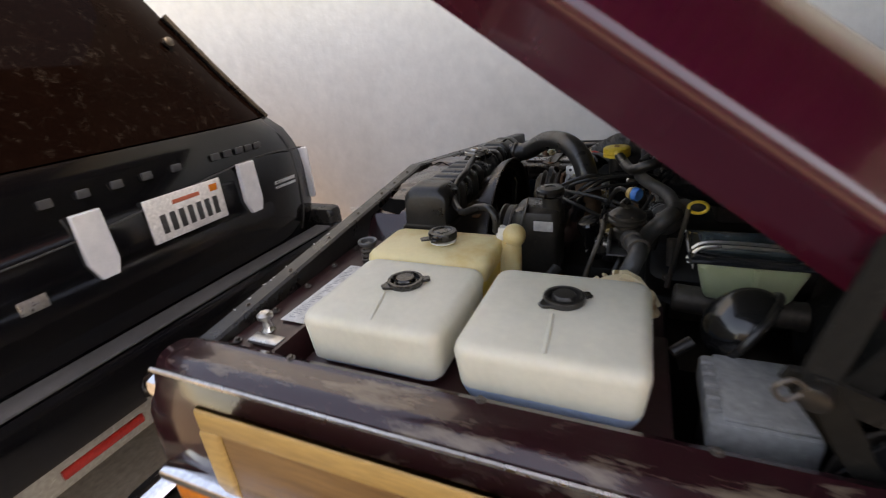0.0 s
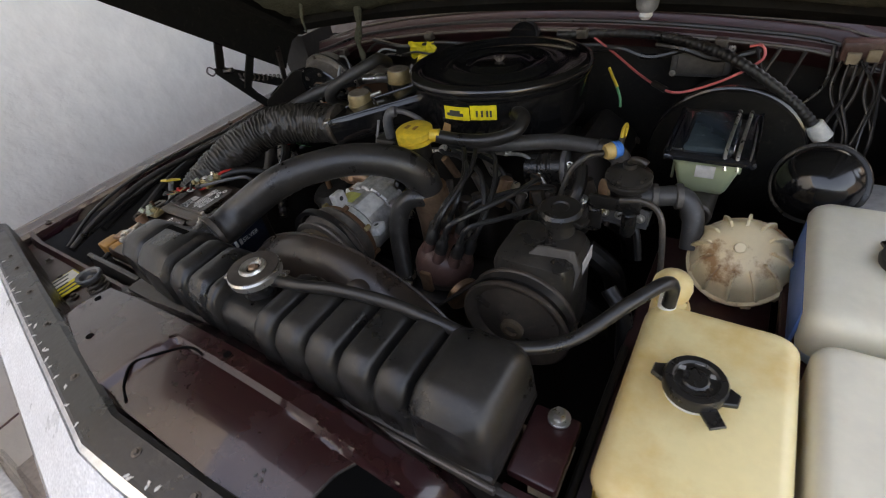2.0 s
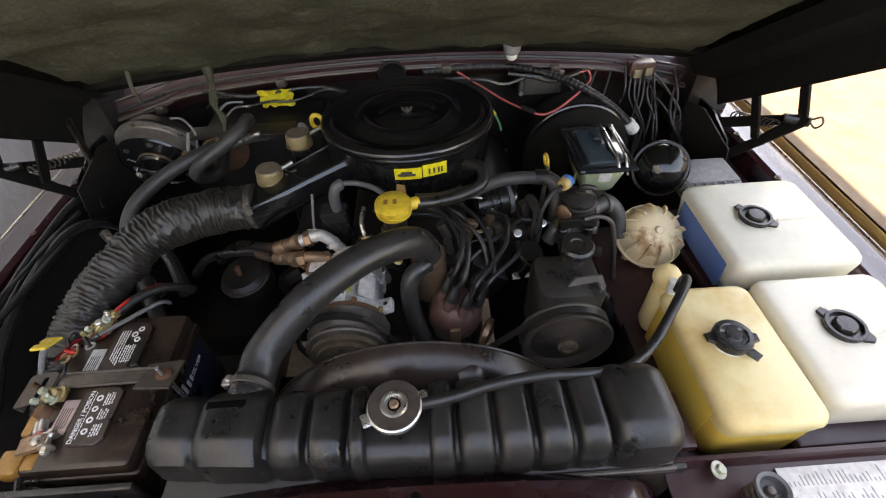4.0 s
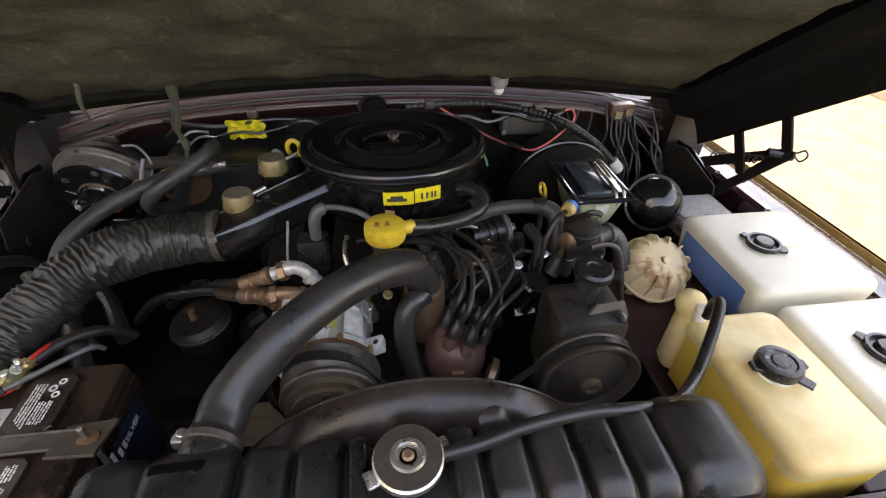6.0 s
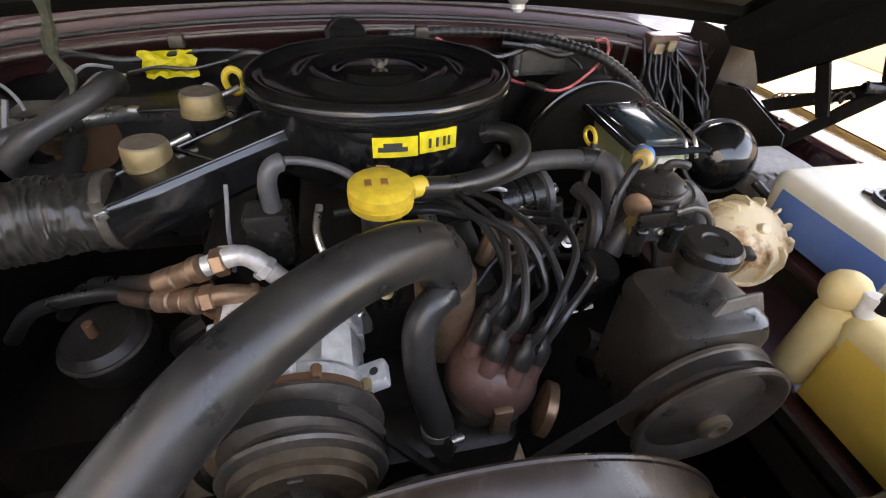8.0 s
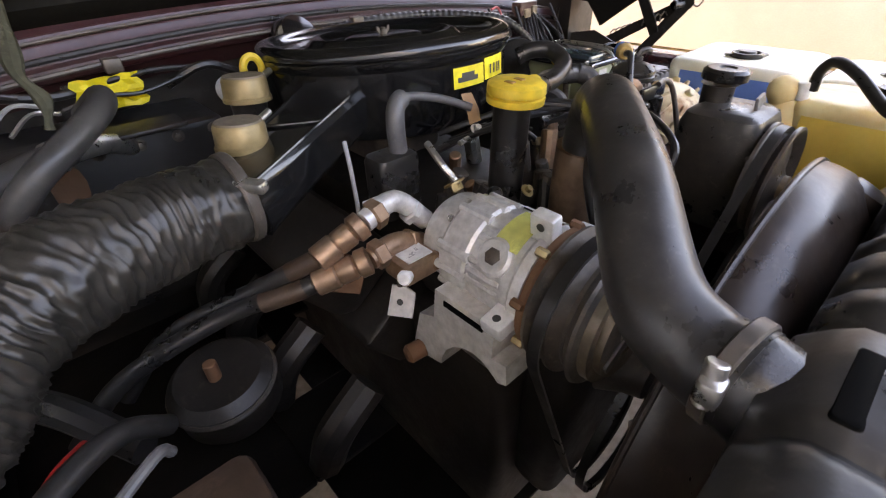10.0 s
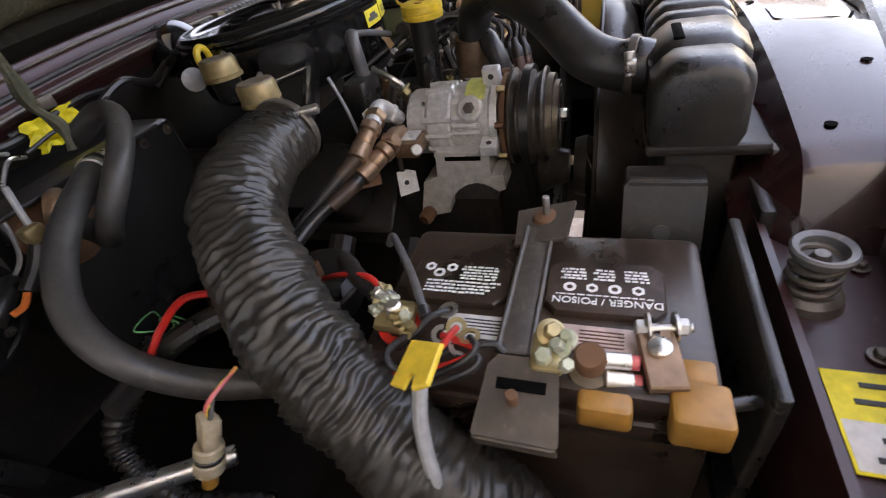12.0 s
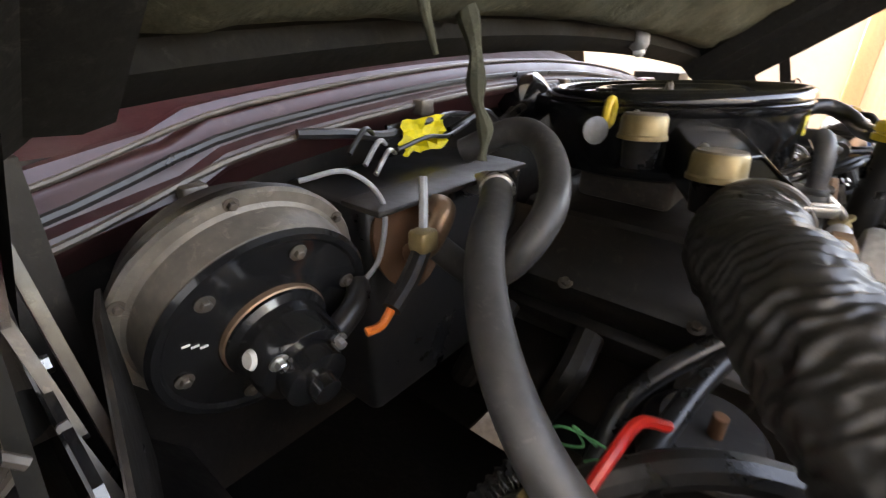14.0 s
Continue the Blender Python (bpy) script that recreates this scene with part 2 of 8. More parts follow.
cream_wall = surface("cream_painted_wall", (0.42, 0.38, 0.325), 0.8, 0.0, (0.35, 0.31, 0.255), scale=2, bump=0.3, spec=0.2, grit=0.05)
ply = surface("pale_plywood", (0.44, 0.36, 0.265), 0.65, 0.0, (0.35, 0.27, 0.185), scale=3, var=0.8, bump=0.15, stretch=(1, 5, 0.5))
wood_post = surface("orange_brown_timber", (0.35, 0.21, 0.11), 0.6, 0.0, (0.26, 0.15, 0.075), scale=5, bump=0.2, stretch=(4, 4, 0.4))
dark_glass = surface("dark_tinted_glass", (0.0016, 0.0008, 0.0007), 0.05, 0.0, (0.0026, 0.0012, 0.001), bump=0.0, rvar=0.02, spec=0.015)
grey_bumper = surface("dark_grey_textured_plastic", (0.05, 0.05, 0.052), 0.55, 0.0, bump=0.3, fine=400)
lamp_glass = surface("clear_lens", (0.66, 0.68, 0.7), 0.14, 0.0, coat=0.6, bump=0.06, fine=200, grit=0.03)
# The teal is the sky's reflection on the black lid, put into the base colour.
sky_tint_lid = surface("black_plastic_with_sky_tint", (0.03, 0.05, 0.06), 0.22, 0.0, (0.055, 0.082, 0.095), scale=9, coat=0.4, bump=0.04)
blue_lid = surface("glossy_black_lid", (0.012, 0.014, 0.018), 0.12, 0.0, (0.02, 0.022, 0.026), coat=0.8, bump=0.02, rvar=0.05)


# ---- mesh tools ----
class Geo:
    """Collects faces of one mesh in world places."""

    def __init__(self):
        self.v, self.f = [], []

    def add(self, vs, fs, m=None):
        k = len(self.v)
        self.v += [tuple(m @ Vector(p)) if m else tuple(p) for p in vs]
        self.f += [tuple(i + k for i in f) for f in fs]
        return self

    def loft(self, rings, close=True, caps=True, m=None):
        n = len(rings[0])
        vs = [p for r in rings for p in r]
        fs = []
        for a in range(len(rings) - 1):
            for b in range(n if close else n - 1):
                c = (b + 1) % n
                fs.append((a * n + b, a * n + c, (a + 1) * n + c, (a + 1) * n + b))
        if caps and close:
            fs.append(tuple(reversed(range(n))))
            fs.append(tuple((len(rings) - 1) * n + i for i in range(n)))
        return self.add(vs, fs, m)

    def box(self, x0, x1, y0, y1, z0, z1, r=0.004, m=None, q=3, taper=0.0):
        """A block with rounded edges; taper draws the foot in."""
        r = min(r, (x1 - x0) * 0.49, (y1 - y0) * 0.49, (z1 - z0) * 0.49)

        def ring(z, d, t):
            d += t
            out = []
            rr = max(r - d * 0.3, r * 0.25)
            for cx, cy, a0 in ((x1 - d - rr, y1 - d - rr, 0), (x0 + d + rr, y1 - d - rr, 90), (x0 + d + rr, y0 + d + rr, 180), (x1 - d - rr, y0 + d + rr, 270)):
                for k in range(q + 1):
                    a = radians(a0 + 90 * k / q)
                    out.append((cx + rr * math.cos(a), cy + rr * math.sin(a), z))
            return out
        return self.loft([ring(z0, r * 0.8, taper), ring(z0 + r * 0.3, r * 0.25, taper), ring(z0 + r, 0, taper * 0.9), ring(z1 - r, 0, 0), ring(z1 - r * 0.3, r * 0.25, 0), ring(z1, r * 0.8, 0)], m=m)

    def lathe(self, prof, at=(0, 0, 0), axis=(0, 0, 1), n=32, caps=True):
        """Turns a profile of (radius, height) round an axis."""
        q = Vector(axis).normalized().to_track_quat("Z", "Y").to_matrix().to_4x4()
        m = Matrix.Translation(at) @ q
        rings = [[(max(r, 1e-4) * math.cos(2 * math.pi * k / n), max(r, 1e-4) * math.sin(2 * math.pi * k / n), h) for k in range(n)] for r, h in prof]
        return self.loft(rings, caps=caps, m=m)

    def rod(self, a, b, r, r2=None, n=14):
        a, b = Vector(a), Vector(b)
        h, r2 = (b - a).length, r if r2 is None else r2
        e = min(r, r2, h) * 0.15
        return self.lathe([(r - e, 0), (r, e), (r2, h - e), (r2 - e, h)], a, b - a, n)

    def tube(self, pts, r, n=12, sub=7, caps=True):
        """A hose or wire along a smooth line through pts. r: a number, or a function of the share of the way."""
        p = smooth_line(pts, sub)
        rings, up = [], None
        for i, c in enumerate(p):
            t = (p[min(i + 1, len(p) - 1)] - p[max(i - 1, 0)]).normalized()
            if up is None:
                up = t.orthogonal().normalized()
            up = (up - t * up.dot(t)).normalized()
            side = t.cross(up)
            rad = r(i / (len(p) - 1)) if callable(r) else r
            rings.append([tuple(c + (up * math.cos(2 * math.pi * k / n) + side * math.sin(2 * math.pi * k / n)) * rad) for k in range(n)])
        return self.loft(rings, caps=caps)

    def slab(self, poly, thick, m=None):
        """A plate with the outline poly (x, y), from z = 0 up to thick."""
        n = len(poly)
        e = min(thick * 0.3, 0.0015)
        cx, cy = sum(p[0] for p in poly) / n, sum(p[1] for p in poly) / n
        ins = [(x + (cx - x) * e / max(1e-6, math.hypot(cx - x, cy - y)), y + (cy - y) * e / max(1e-6, math.hypot(cx - x, cy - y))) for x, y in poly]
        return self.loft([[(x, y, 0) for x, y in poly], [(x, y, thick - e) for x, y in poly], [(x, y, thick) for x, y in ins]], m=m)

    def sheet(self, rows, thick=0.0):
        """A skin through a grid of points; thick sets a back to it, along -z."""
        nr, nc = len(rows), len(rows[0])
        vs = [p for row in rows for p in row]
        fs = [(a * nc + b, a * nc + b + 1, (a + 1) * nc + b + 1, (a + 1) * nc + b) for a in range(nr - 1) for b in range(nc - 1)]
        if thick:
            k = nr * nc
            vs += [(x, y, z - thick) for x, y, z in vs]
            fs += [tuple(i + k for i in reversed(f)) for f in fs]
            edge = [b for b in range(nc)] + [a * nc + nc - 1 for a in range(1, nr)] + [(nr - 1) * nc + b for b in range(nc - 2, -1, -1)] + [a * nc for a in range(nr - 2, 0, -1)]
            for i, e in enumerate(edge):
                o = edge[(i + 1) % len(edge)]
                fs.append((o, e, e + k, o + k))
        return self.add(vs, fs)


def smooth_line(pts, sub=7):
    p = [Vector(q) for q in pts]
    if len(p) < 3:
        return [p[0].lerp(p[-1], i / 3) for i in range(4)]
    p = [p[0] * 2 - p[1]] + p + [p[-1] * 2 - p[-2]]
    out = []
    for i in range(1, len(p) - 2):
        for k in range(sub):
            t = k / sub
            a, b, c, d = p[i - 1], p[i], p[i + 1], p[i + 2]
            out.append(0.5 * ((2 * b) + (c - a) * t + (2 * a - 5 * b + 4 * c - d) * t * t + (3 * b - a - 3 * c + d) * t ** 3))
    return out + [p[-2]]


def thing(name, at, label, category, group="", kind=""):
    ob = new(name)
    ob.location, ob.empty_display_size = at, 0.05
    return tagged(ob, label, category, group, kind)


def mesh_of(name, geo, material, sharp=35):
    me = bpy.data.meshes.new(name)
    me.from_pydata(geo.v, [], geo.f)
    bm = bmesh.new()
    bm.from_mesh(me)
    bmesh.ops.recalc_face_normals(bm, faces=bm.faces)
    bm.to_mesh(me)
    bm.free()
    me.materials.append(material)
    me.shade_smooth()
    me.set_sharp_from_angle(angle=radians(sharp))
    return me


def part(name, geo, material, parent, label="", sharp=35):
    """One mesh under a thing, or under a part of a thing."""
    ob = new(name, mesh_of(name, geo, material, sharp))
    ob.parent = parent
    if parent.type == "EMPTY":
        ob.matrix_parent_inverse = Matrix.Translation(-Vector(parent.location))
    return tagged(ob, label)


def solid(name, geo, material, label, category="", kind="", sharp=35, group=""):
    """A thing, or a piece of the setting, that is one mesh."""
    return tagged(new(name, mesh_of(name, geo, material, sharp)), label, category, group, kind)


def lettering(name, words, size, m, material, parent, depth=0.0004):
    cu = bpy.data.curves.new(name, "FONT")
    cu.body, cu.size, cu.extrude, cu.align_x, cu.align_y = words, size, depth, "CENTER", "CENTER"
    ob = new(name, cu)
    me = bpy.data.meshes.new_from_object(ob.evaluated_get(bpy.context.evaluated_depsgraph_get()))
    bpy.data.objects.remove(ob)
    me.transform(m)
    me.materials.clear()
    me.materials.append(material)
    ob = new(name, me)
    ob.parent = parent
    if parent.type == "EMPTY":
        ob.matrix_parent_inverse = Matrix.Translation(-Vector(parent.location))
    return ob


def bolt(at, axis=(0, 0, 1), r=0.006, h=0.005, washer=True):
    g = Geo()
    if washer:
        g.lathe([(r * 1.7, 0), (r * 1.7, h * 0.25), (r * 1.5, h * 0.3)], at, axis, 16)
    a = Vector(axis).normalized()
    g.lathe([(r, 0), (r, h * 0.85), (r * 0.8, h)], Vector(at) + a * h * 0.25, axis, 6)
    return g


def washer(at, axis, r0, r1, h, n=24):
    """A flat ring with an open middle."""
    return Geo().lathe([(r0, 0), (r1, 0), (r1, h), (r0, h), (r0, 0)], at, axis, n, caps=False)


def lump(at, r, seed, rough=0.35, flat=1.0):
    """A knobbly, corroded lump."""
    rings = []
    for a in range(-80, 81, 16):
        ring = []
        for k in range(14):
            v = Vector((math.cos(radians(a)) * math.cos(k * 0.4488), math.cos(radians(a)) * math.sin(k * 0.4488), math.sin(radians(a)) * flat))
            ring.append(tuple(Vector(at) + v * r * (1 + rough * noise.noise(v * 2.6 + Vector((seed, 0, 0))))))
        rings.append(ring)
    return Geo().loft(rings)


rnd = random.Random(4)

# ---- the setting ----
solid("ground", Geo().box(-60, 60, -60, 60, -0.3, -0.012, 0.01), pale_concrete, "pale dusty concrete yard running on past the garage", "ground", "structure")
solid("floor", Geo().box(-1.52, 0.96, -3.0, 4.6, -0.2, 0.0, 0.01), concrete, "stained grey-brown concrete garage floor", "floor", "structure")
solid("wall_1", Geo().box(-1.72, -1.5, -9.0, 4.597, -0.01, 3.797, 0.01), plaster, "rough white plastered garage wall, scuffed near the floor", "wall", "structure")
solid("wall_2", Geo().box(-1.72, 2.4, 4.6, 4.8, -0.01, 3.797, 0.01), plaster, "plain white plastered back wall", "wall", "structure")
roof = Geo().box(-1.72, 2.4, 0.5, 4.8, 3.8, 3.95, 0.01)
for k in range(21):
    roof.box(-1.7, 2.39, 0.56 + 0.2 * k, 0.61 + 0.2 * k, 3.7, 3.799, 0.004)
solid("ceiling", roof, ceiling_mat, "brown timber ceiling on close joists over the open-sided garage", "ceiling", "structure")
solid("wall_3", Geo().box(5.2, 5.4, 0.42, 6.0, -0.01, 2.5, 0.01), cream_wall, "cream painted side wall in daylight", "wall", "structure")
solid("wall_4", Geo().box(5.21, 5.36, -2.2, 0.26, -0.01, 2.3, 0.005), ply, "pale plywood panelling beside the cream wall", "wall", "structure")
solid("trim", Geo().box(5.15, 5.35, 0.263, 0.417, -0.01, 2.498, 0.006), wood_post, "orange-brown timber post between wall and panelling", "post", "structure")

# socket on the wall and leads on the floor
ob = thing("wall_outlet", (-1.5, -1.5, 0.31), "small white socket box low on the plastered wall", "outlet")
part("cover_plate", Geo().box(-1.5, -1.492, -1.545, -1.455, 0.25, 0.37, 0.003), white_plastic, ob)
part("plug", Geo().box(-1.494, -1.445, -1.525, -1.475, 0.28, 0.335, 0.008), white_plastic, ob)
g = Geo().tube([(-1.45, -1.48, 0.3), (-1.43, -1.2, 0.22), (-1.45, -0.7, 0.2), (-1.47, -0.1, 0.21), (-1.48, 0.5, 0.2)], 0.004, 8)
solid("wall_cable", g, surface("brown_flex", (0.11, 0.06, 0.05), 0.5, bump=0.05), "thin brown cable running along the wall from the socket", "cable")
g = Geo().tube([(-1.45, -1.1, 0.006), (-1.3, -0.85, 0.006), (-1.18, -0.5, 0.006), (-1.05, -0.35, 0.006), (-1.3, -0.15, 0.006), (-1.46, 0.4, 0.006)], 0.005, 8)
solid("extension_cable", g, wire_black, "black extension cable lying in a curve on the concrete floor", "cable")
ob = thing("cable_plug", (-0.95, -1.45, 0.0), "black and red cable plug lying on the floor", "plug")
part("lead", Geo().tube([(-1.18, -0.52, 0.006), (-1.05, -0.9, 0.006), (-0.98, -1.25, 0.008), (-0.95, -1.42, 0.012)], 0.005, 8), wire_black, ob)
part("plug_body", Geo().rod((-0.955, -1.4, 0.014), (-0.945, -1.47, 0.014), 0.013), rubber, ob)
part("red_collar", Geo().rod((-0.945, -1.47, 0.014), (-0.94, -1.51, 0.014), 0.011), wire_red, ob, "red plastic collar")

# ---- the black estate car behind: tail end ----
rr = thing("black_suv", (0.2, -1.5, 0.0), "black luxury off-roader parked with its tail close to the raised bonnet", "car")


def tail_skin(z_rows, x_left, material, name, label=""):
    rows = []
    for z, x_right, y in z_rows:
        row = []
        for k in range(17):
            u = k / 16
            x = x_left + (x_right - x_left) * u
            bend = 0.06 * max(0, (u - 0.86) / 0.14) ** 2
            row.append((x, y - bend, z))
        row.append((x_right + 0.008, y - 0.2, z))
        row.append((x_right + 0.02, y - 1.4, z))
        rows.append(row)
    return part(name, Geo().sheet(rows), material, rr, label, sharp=50)


tail_skin([(0.66, -0.46, -1.0), (0.72, -0.5, -0.99), (0.80, -0.52, -0.985), (0.95, -0.52, -0.985), (1.04, -0.5, -0.99), (1.09, -0.49, -1.005), (1.15, -0.46, -1.02), (1.21, -0.40, -1.05)], 1.4, rr_paint, "body")
tail_skin([(1.215, -0.39, -1.052), (1.40, -0.275, -1.14), (1.62, -0.165, -1.24), (1.75, -0.14, -1.34)], 1.4, dark_glass, "rear_window", "dark tinted rear window")
tail_skin([(1.755, -0.13, -1.345), (1.79, -0.14, -1.6)], 1.4, rr_paint, "roof")
part("tailgate_seam", Geo().tube([(-0.33, -1.081, 1.205), (-0.4, -1.034, 1.1), (-0.41, -1.009, 0.95), (-0.4, -1.002, 0.79), (-0.38, -1.021, 0.68)], 0.004, 6), print_ink, rr)
part("split_line", Geo().tube([(1.1, -0.984, 1.0), (0.6, -0.984, 1.0), (-0.1, -0.984, 1.075), (-0.46, -1.0, 1.06)], 0.003, 6), print_ink, rr)
part("pillar_trim", Geo().tube([(-0.39, -1.1, 1.21), (-0.275, -1.19, 1.41), (-0.165, -1.29, 1.63)], 0.014, 8), black_plastic, rr)
part("wiper_base", Geo().lathe([(0.02, 0), (0.018, 0.012), (0.008, 0.016)], (-0.08, -1.2, 1.53), (0, 1, 0.3)), black_plastic, rr)
b = part("bumper", Geo().box(-0.56, 1.4, -1.35, -0.9, 0.46, 0.665, 0.03), rr_paint, rr, "black painted rear bumper")
part("step_pad", Geo().box(-0.45, 1.3, -0.99, -0.9, 0.666, 0.674, 0.003), grey_bumper, b, "grey ribbed step pad")
part("valance", Geo().box(-0.5, 1.4, -1.3, -0.93, 0.36, 0.46, 0.02), surface("beige_grey_plastic", (0.32, 0.29, 0.24), 0.6), b, "dusty beige lower bumper skirt")
part("reflector", Geo().box(0.62, 0.86, -0.933, -0.922, 0.4, 0.43, 0.003), red_lens, b, "long red bumper reflector")
part("corner_cap", Geo().box(-0.6, -0.5, -1.25, -0.93, 0.55, 0.74, 0.025), black_plastic, b)
part("tow_eye", Geo().tube([(0.92, -0.98, 0.36), (0.92, -0.9, 0.37), (0.92, -0.87, 0.33), (0.92, -0.92, 0.3), (0.92, -0.98, 0.33)], 0.009, 8), zinc, b, "metal towing eye")
part("tail_lamp", Geo().box(-0.528, -0.5, -1.2, -1.012, 0.80, 1.05, 0.012), lamp_glass, rr, "pale clear tail lamp")
for x in (0.53, -0.085):
    m = pose(x, -0.984, 0.975, -90, 0, 0)
    part("number_lamp_panel", Geo().slab([(-0.04, -0.1), (0.04, -0.1), (0.042, 0.05), (0.02, 0.105), (-0.03, 0.105), (-0.045, 0.06)], 0.018, m), lamp_glass, rr, "pale grey moulded panel")
pl = part("number_plate", Geo().box(0.05, 0.36, -0.984, -0.976, 0.9, 1.05, 0.003), white_ink, rr, "white number plate with dark bars")
for k in range(7):
    part("plate_mark", Geo().box(0.32 - k * 0.036 - 0.022, 0.32 - k * 0.036, -0.977, -0.975, 0.925, 0.99, 0.0008), print_ink, pl)
part("plate_heading", Geo().box(0.15, 0.26, -0.977, -0.975, 1.012, 1.026, 0.0008), tape_red, pl)
part("plate_sticker", Geo().box(0.07, 0.105, -0.977, -0.975, 1.01, 1.035, 0.0008), amber, pl)
for k, x in enumerate((0.6, 0.5, 0.4, 0.3, 0.19, 0.02, -0.04, -0.1, -0.15, -0.2)):
    part("badge_mark", Geo().box(x - 0.02, x + 0.015, -1.008, -0.998 if x > -0.12 else -1.0, 1.108, 1.132, 0.002), grey_bumper, rr, "dark raised badge letter bar")
part("side_badge", Geo().box(-0.36, -0.23, -0.992, -0.981, 0.94, 0.955, 0.002), chrome, rr, "thin bright badge strip")
part("side_badge", Geo().box(-0.36, -0.23, -0.992, -0.981, 0.92, 0.932, 0.002), chrome, rr, "thin bright badge strip")
part("muddy_tag", Geo().box(0.69, 0.76, -0.988, -0.98, 0.86, 0.9, 0.003), zinc, rr, "dull metal tag")
for x in (-0.4, 1.2):
    w = part("wheel", Geo().lathe([(0.2, 0), (0.36, 0.0), (0.375, 0.03), (0.375, 0.2), (0.36, 0.23), (0.2, 0.23)], (x - 0.11, -1.95, 0.375), (1, 0, 0), 40), rubber, rr, "black tyre")
    part("rim", Geo().lathe([(0.05, 0.0), (0.25, 0.03), (0.26, 0.19), (0.05, 0.2)], (x - 0.1, -1.95, 0.375), (1, 0, 0), 32), zinc, w)

# the rest of the off-roader, standing away from the tail
hull = ((-0.48, 0.4), (-0.505, 0.8), (-0.485, 1.04), (-0.4, 1.2), (1.33, 1.2), (1.42, 1.04), (1.44, 0.8), (1.41, 0.4))
part("body_side", Geo().loft([[(0.46 + (x - 0.46) * k, y, z) for x, z in hull] for y, k in ((-1.3, 1.0), (-4.6, 1.0), (-5.3, 0.96), (-5.5, 0.88))]), rr_paint, rr, sharp=40)
house = ((-0.37, 1.205), (-0.12, 1.72), (0.0, 1.785), (0.92, 1.785), (1.04, 1.72), (1.3, 1.205))
part("side_window", Geo().loft([[(0.46 + (x - 0.46) * k, y, 1.205 + (z - 1.205) * h) for x, z in house] for y, k, h in ((-1.42, 1.0, 0.94), (-1.7, 1.0, 1.0), (-3.2, 1.0, 1.0), (-4.0, 0.98, 0.02))]), dark_glass, rr, "dark tinted side windows", sharp=30)
for x in (-0.4, 1.2):
    w = part("wheel", Geo().lathe([(0.2, 0), (0.36, 0.0), (0.375, 0.03), (0.375, 0.2), (0.36, 0.23), (0.2, 0.23)], (x - 0.11, -4.75, 0.375), (1, 0, 0), 40), rubber, rr, "black tyre")
    part("rim", Geo().lathe([(0.05, 0.0), (0.25, 0.03), (0.26, 0.19), (0.05, 0.2)], (x - 0.1, -4.75, 0.375), (1, 0, 0), 32), zinc, w)

rr.location = Vector(rr.location) + Vector((-0.045, -0.05, -0.035))
for w in rr.children:
    if w.name.startswith("wheel"):
        w.location.z += 0.035

# ---- the maroon wagon: body round the engine bay ----
CX = 0.008
wag = thing("maroon_wagon", (CX, 0.4, 0.0), "dark maroon wood-sided estate wagon with its bonnet raised", "car")
FEND = [(0.805, 0.9), (0.808, 0.955), (0.812, 0.972), (0.824, 0.978), (0.845, 0.976), (0.865, 0.979), (0.88, 0.977), (0.890, 0.97), (0.896, 0.958), (0.905, 0.945), (0.925, 0.9), (0.932, 0.8), (0.93, 0.62), (0.92, 0.5)]
for side in (1, -1):
    rows = []
    for y, pull, drop in ((-0.24, 0.05, 0.02), (-0.22, 0.02, 0.008), (-0.18, 0.004, 0.002), (-0.1, 0, 0), (0.1, 0, 0), (0.35, 0, 0), (0.6, 0, 0.0), (0.8, 0, 0.0), (1.05, 0.0, 0.0)):
        rows.append([(CX + side * (x - (pull if x > 0.85 else 0)), y, z - drop + (0.022 if side > 0 else 0)) for x, z in FEND])
    f = part("fender", Geo().sheet(rows), wing_paint, wag, "dusty dark maroon painted front wing", sharp=28)
    part("bead", Geo().tube([(CX + side * 0.893, -0.2, 0.967 + (0.022 if side > 0 else 0)), (CX + side * 0.896, 0.2, 0.968 + (0.022 if side > 0 else 0)), (CX + side * 0.896, 1.0, 0.968 + (0.022 if side > 0 else 0))], 0.0035, 6), zinc, f, "thin bright edge line")
    rows = [[(CX + side * x, y, z) for x, z in ((0.812, 0.955), (0.79, 0.93), (0.77, 0.86), (0.72, 0.8), (0.66, 0.72), (0.62, 0.5))] for y in (-0.2, 0.1, 0.4, 0.7, 1.0)]
    part("inner_fender", Geo().sheet(rows, 0.004), bay_black if side < 0 else dust_maroon, wag, "grimy dark inner wing", sharp=50)
    for y in (0.0, 0.28, 0.52, 0.7):
        part("wing_bolt", bolt((CX + side * 0.822, y, 0.977 + (0.022 if side > 0 else 0)), r=0.004, h=0.004), dark_steel, f)
    part("side_frame", Geo().box(CX + side * 0.45 - 0.04, CX + side * 0.45 + 0.04, -0.3, 1.1, 0.42, 0.54, 0.01), bay_black, wag)
    w = part("wheel", Geo().lathe([(0.2, 0), (0.33, 0.0), (0.345, 0.03), (0.345, 0.17), (0.33, 0.2), (0.2, 0.2)], (CX + side * 0.76 - 0.1, 0.52, 0.345), (1, 0, 0), 40), rubber, wag, "black tyre")
    part("rim", Geo().lathe([(0.04, 0.02), (0.19, 0.03), (0.2, 0.17), (0.04, 0.18)], (CX + side * 0.76 - 0.1, 0.52, 0.345), (1, 0, 0), 28), dark_steel, w)

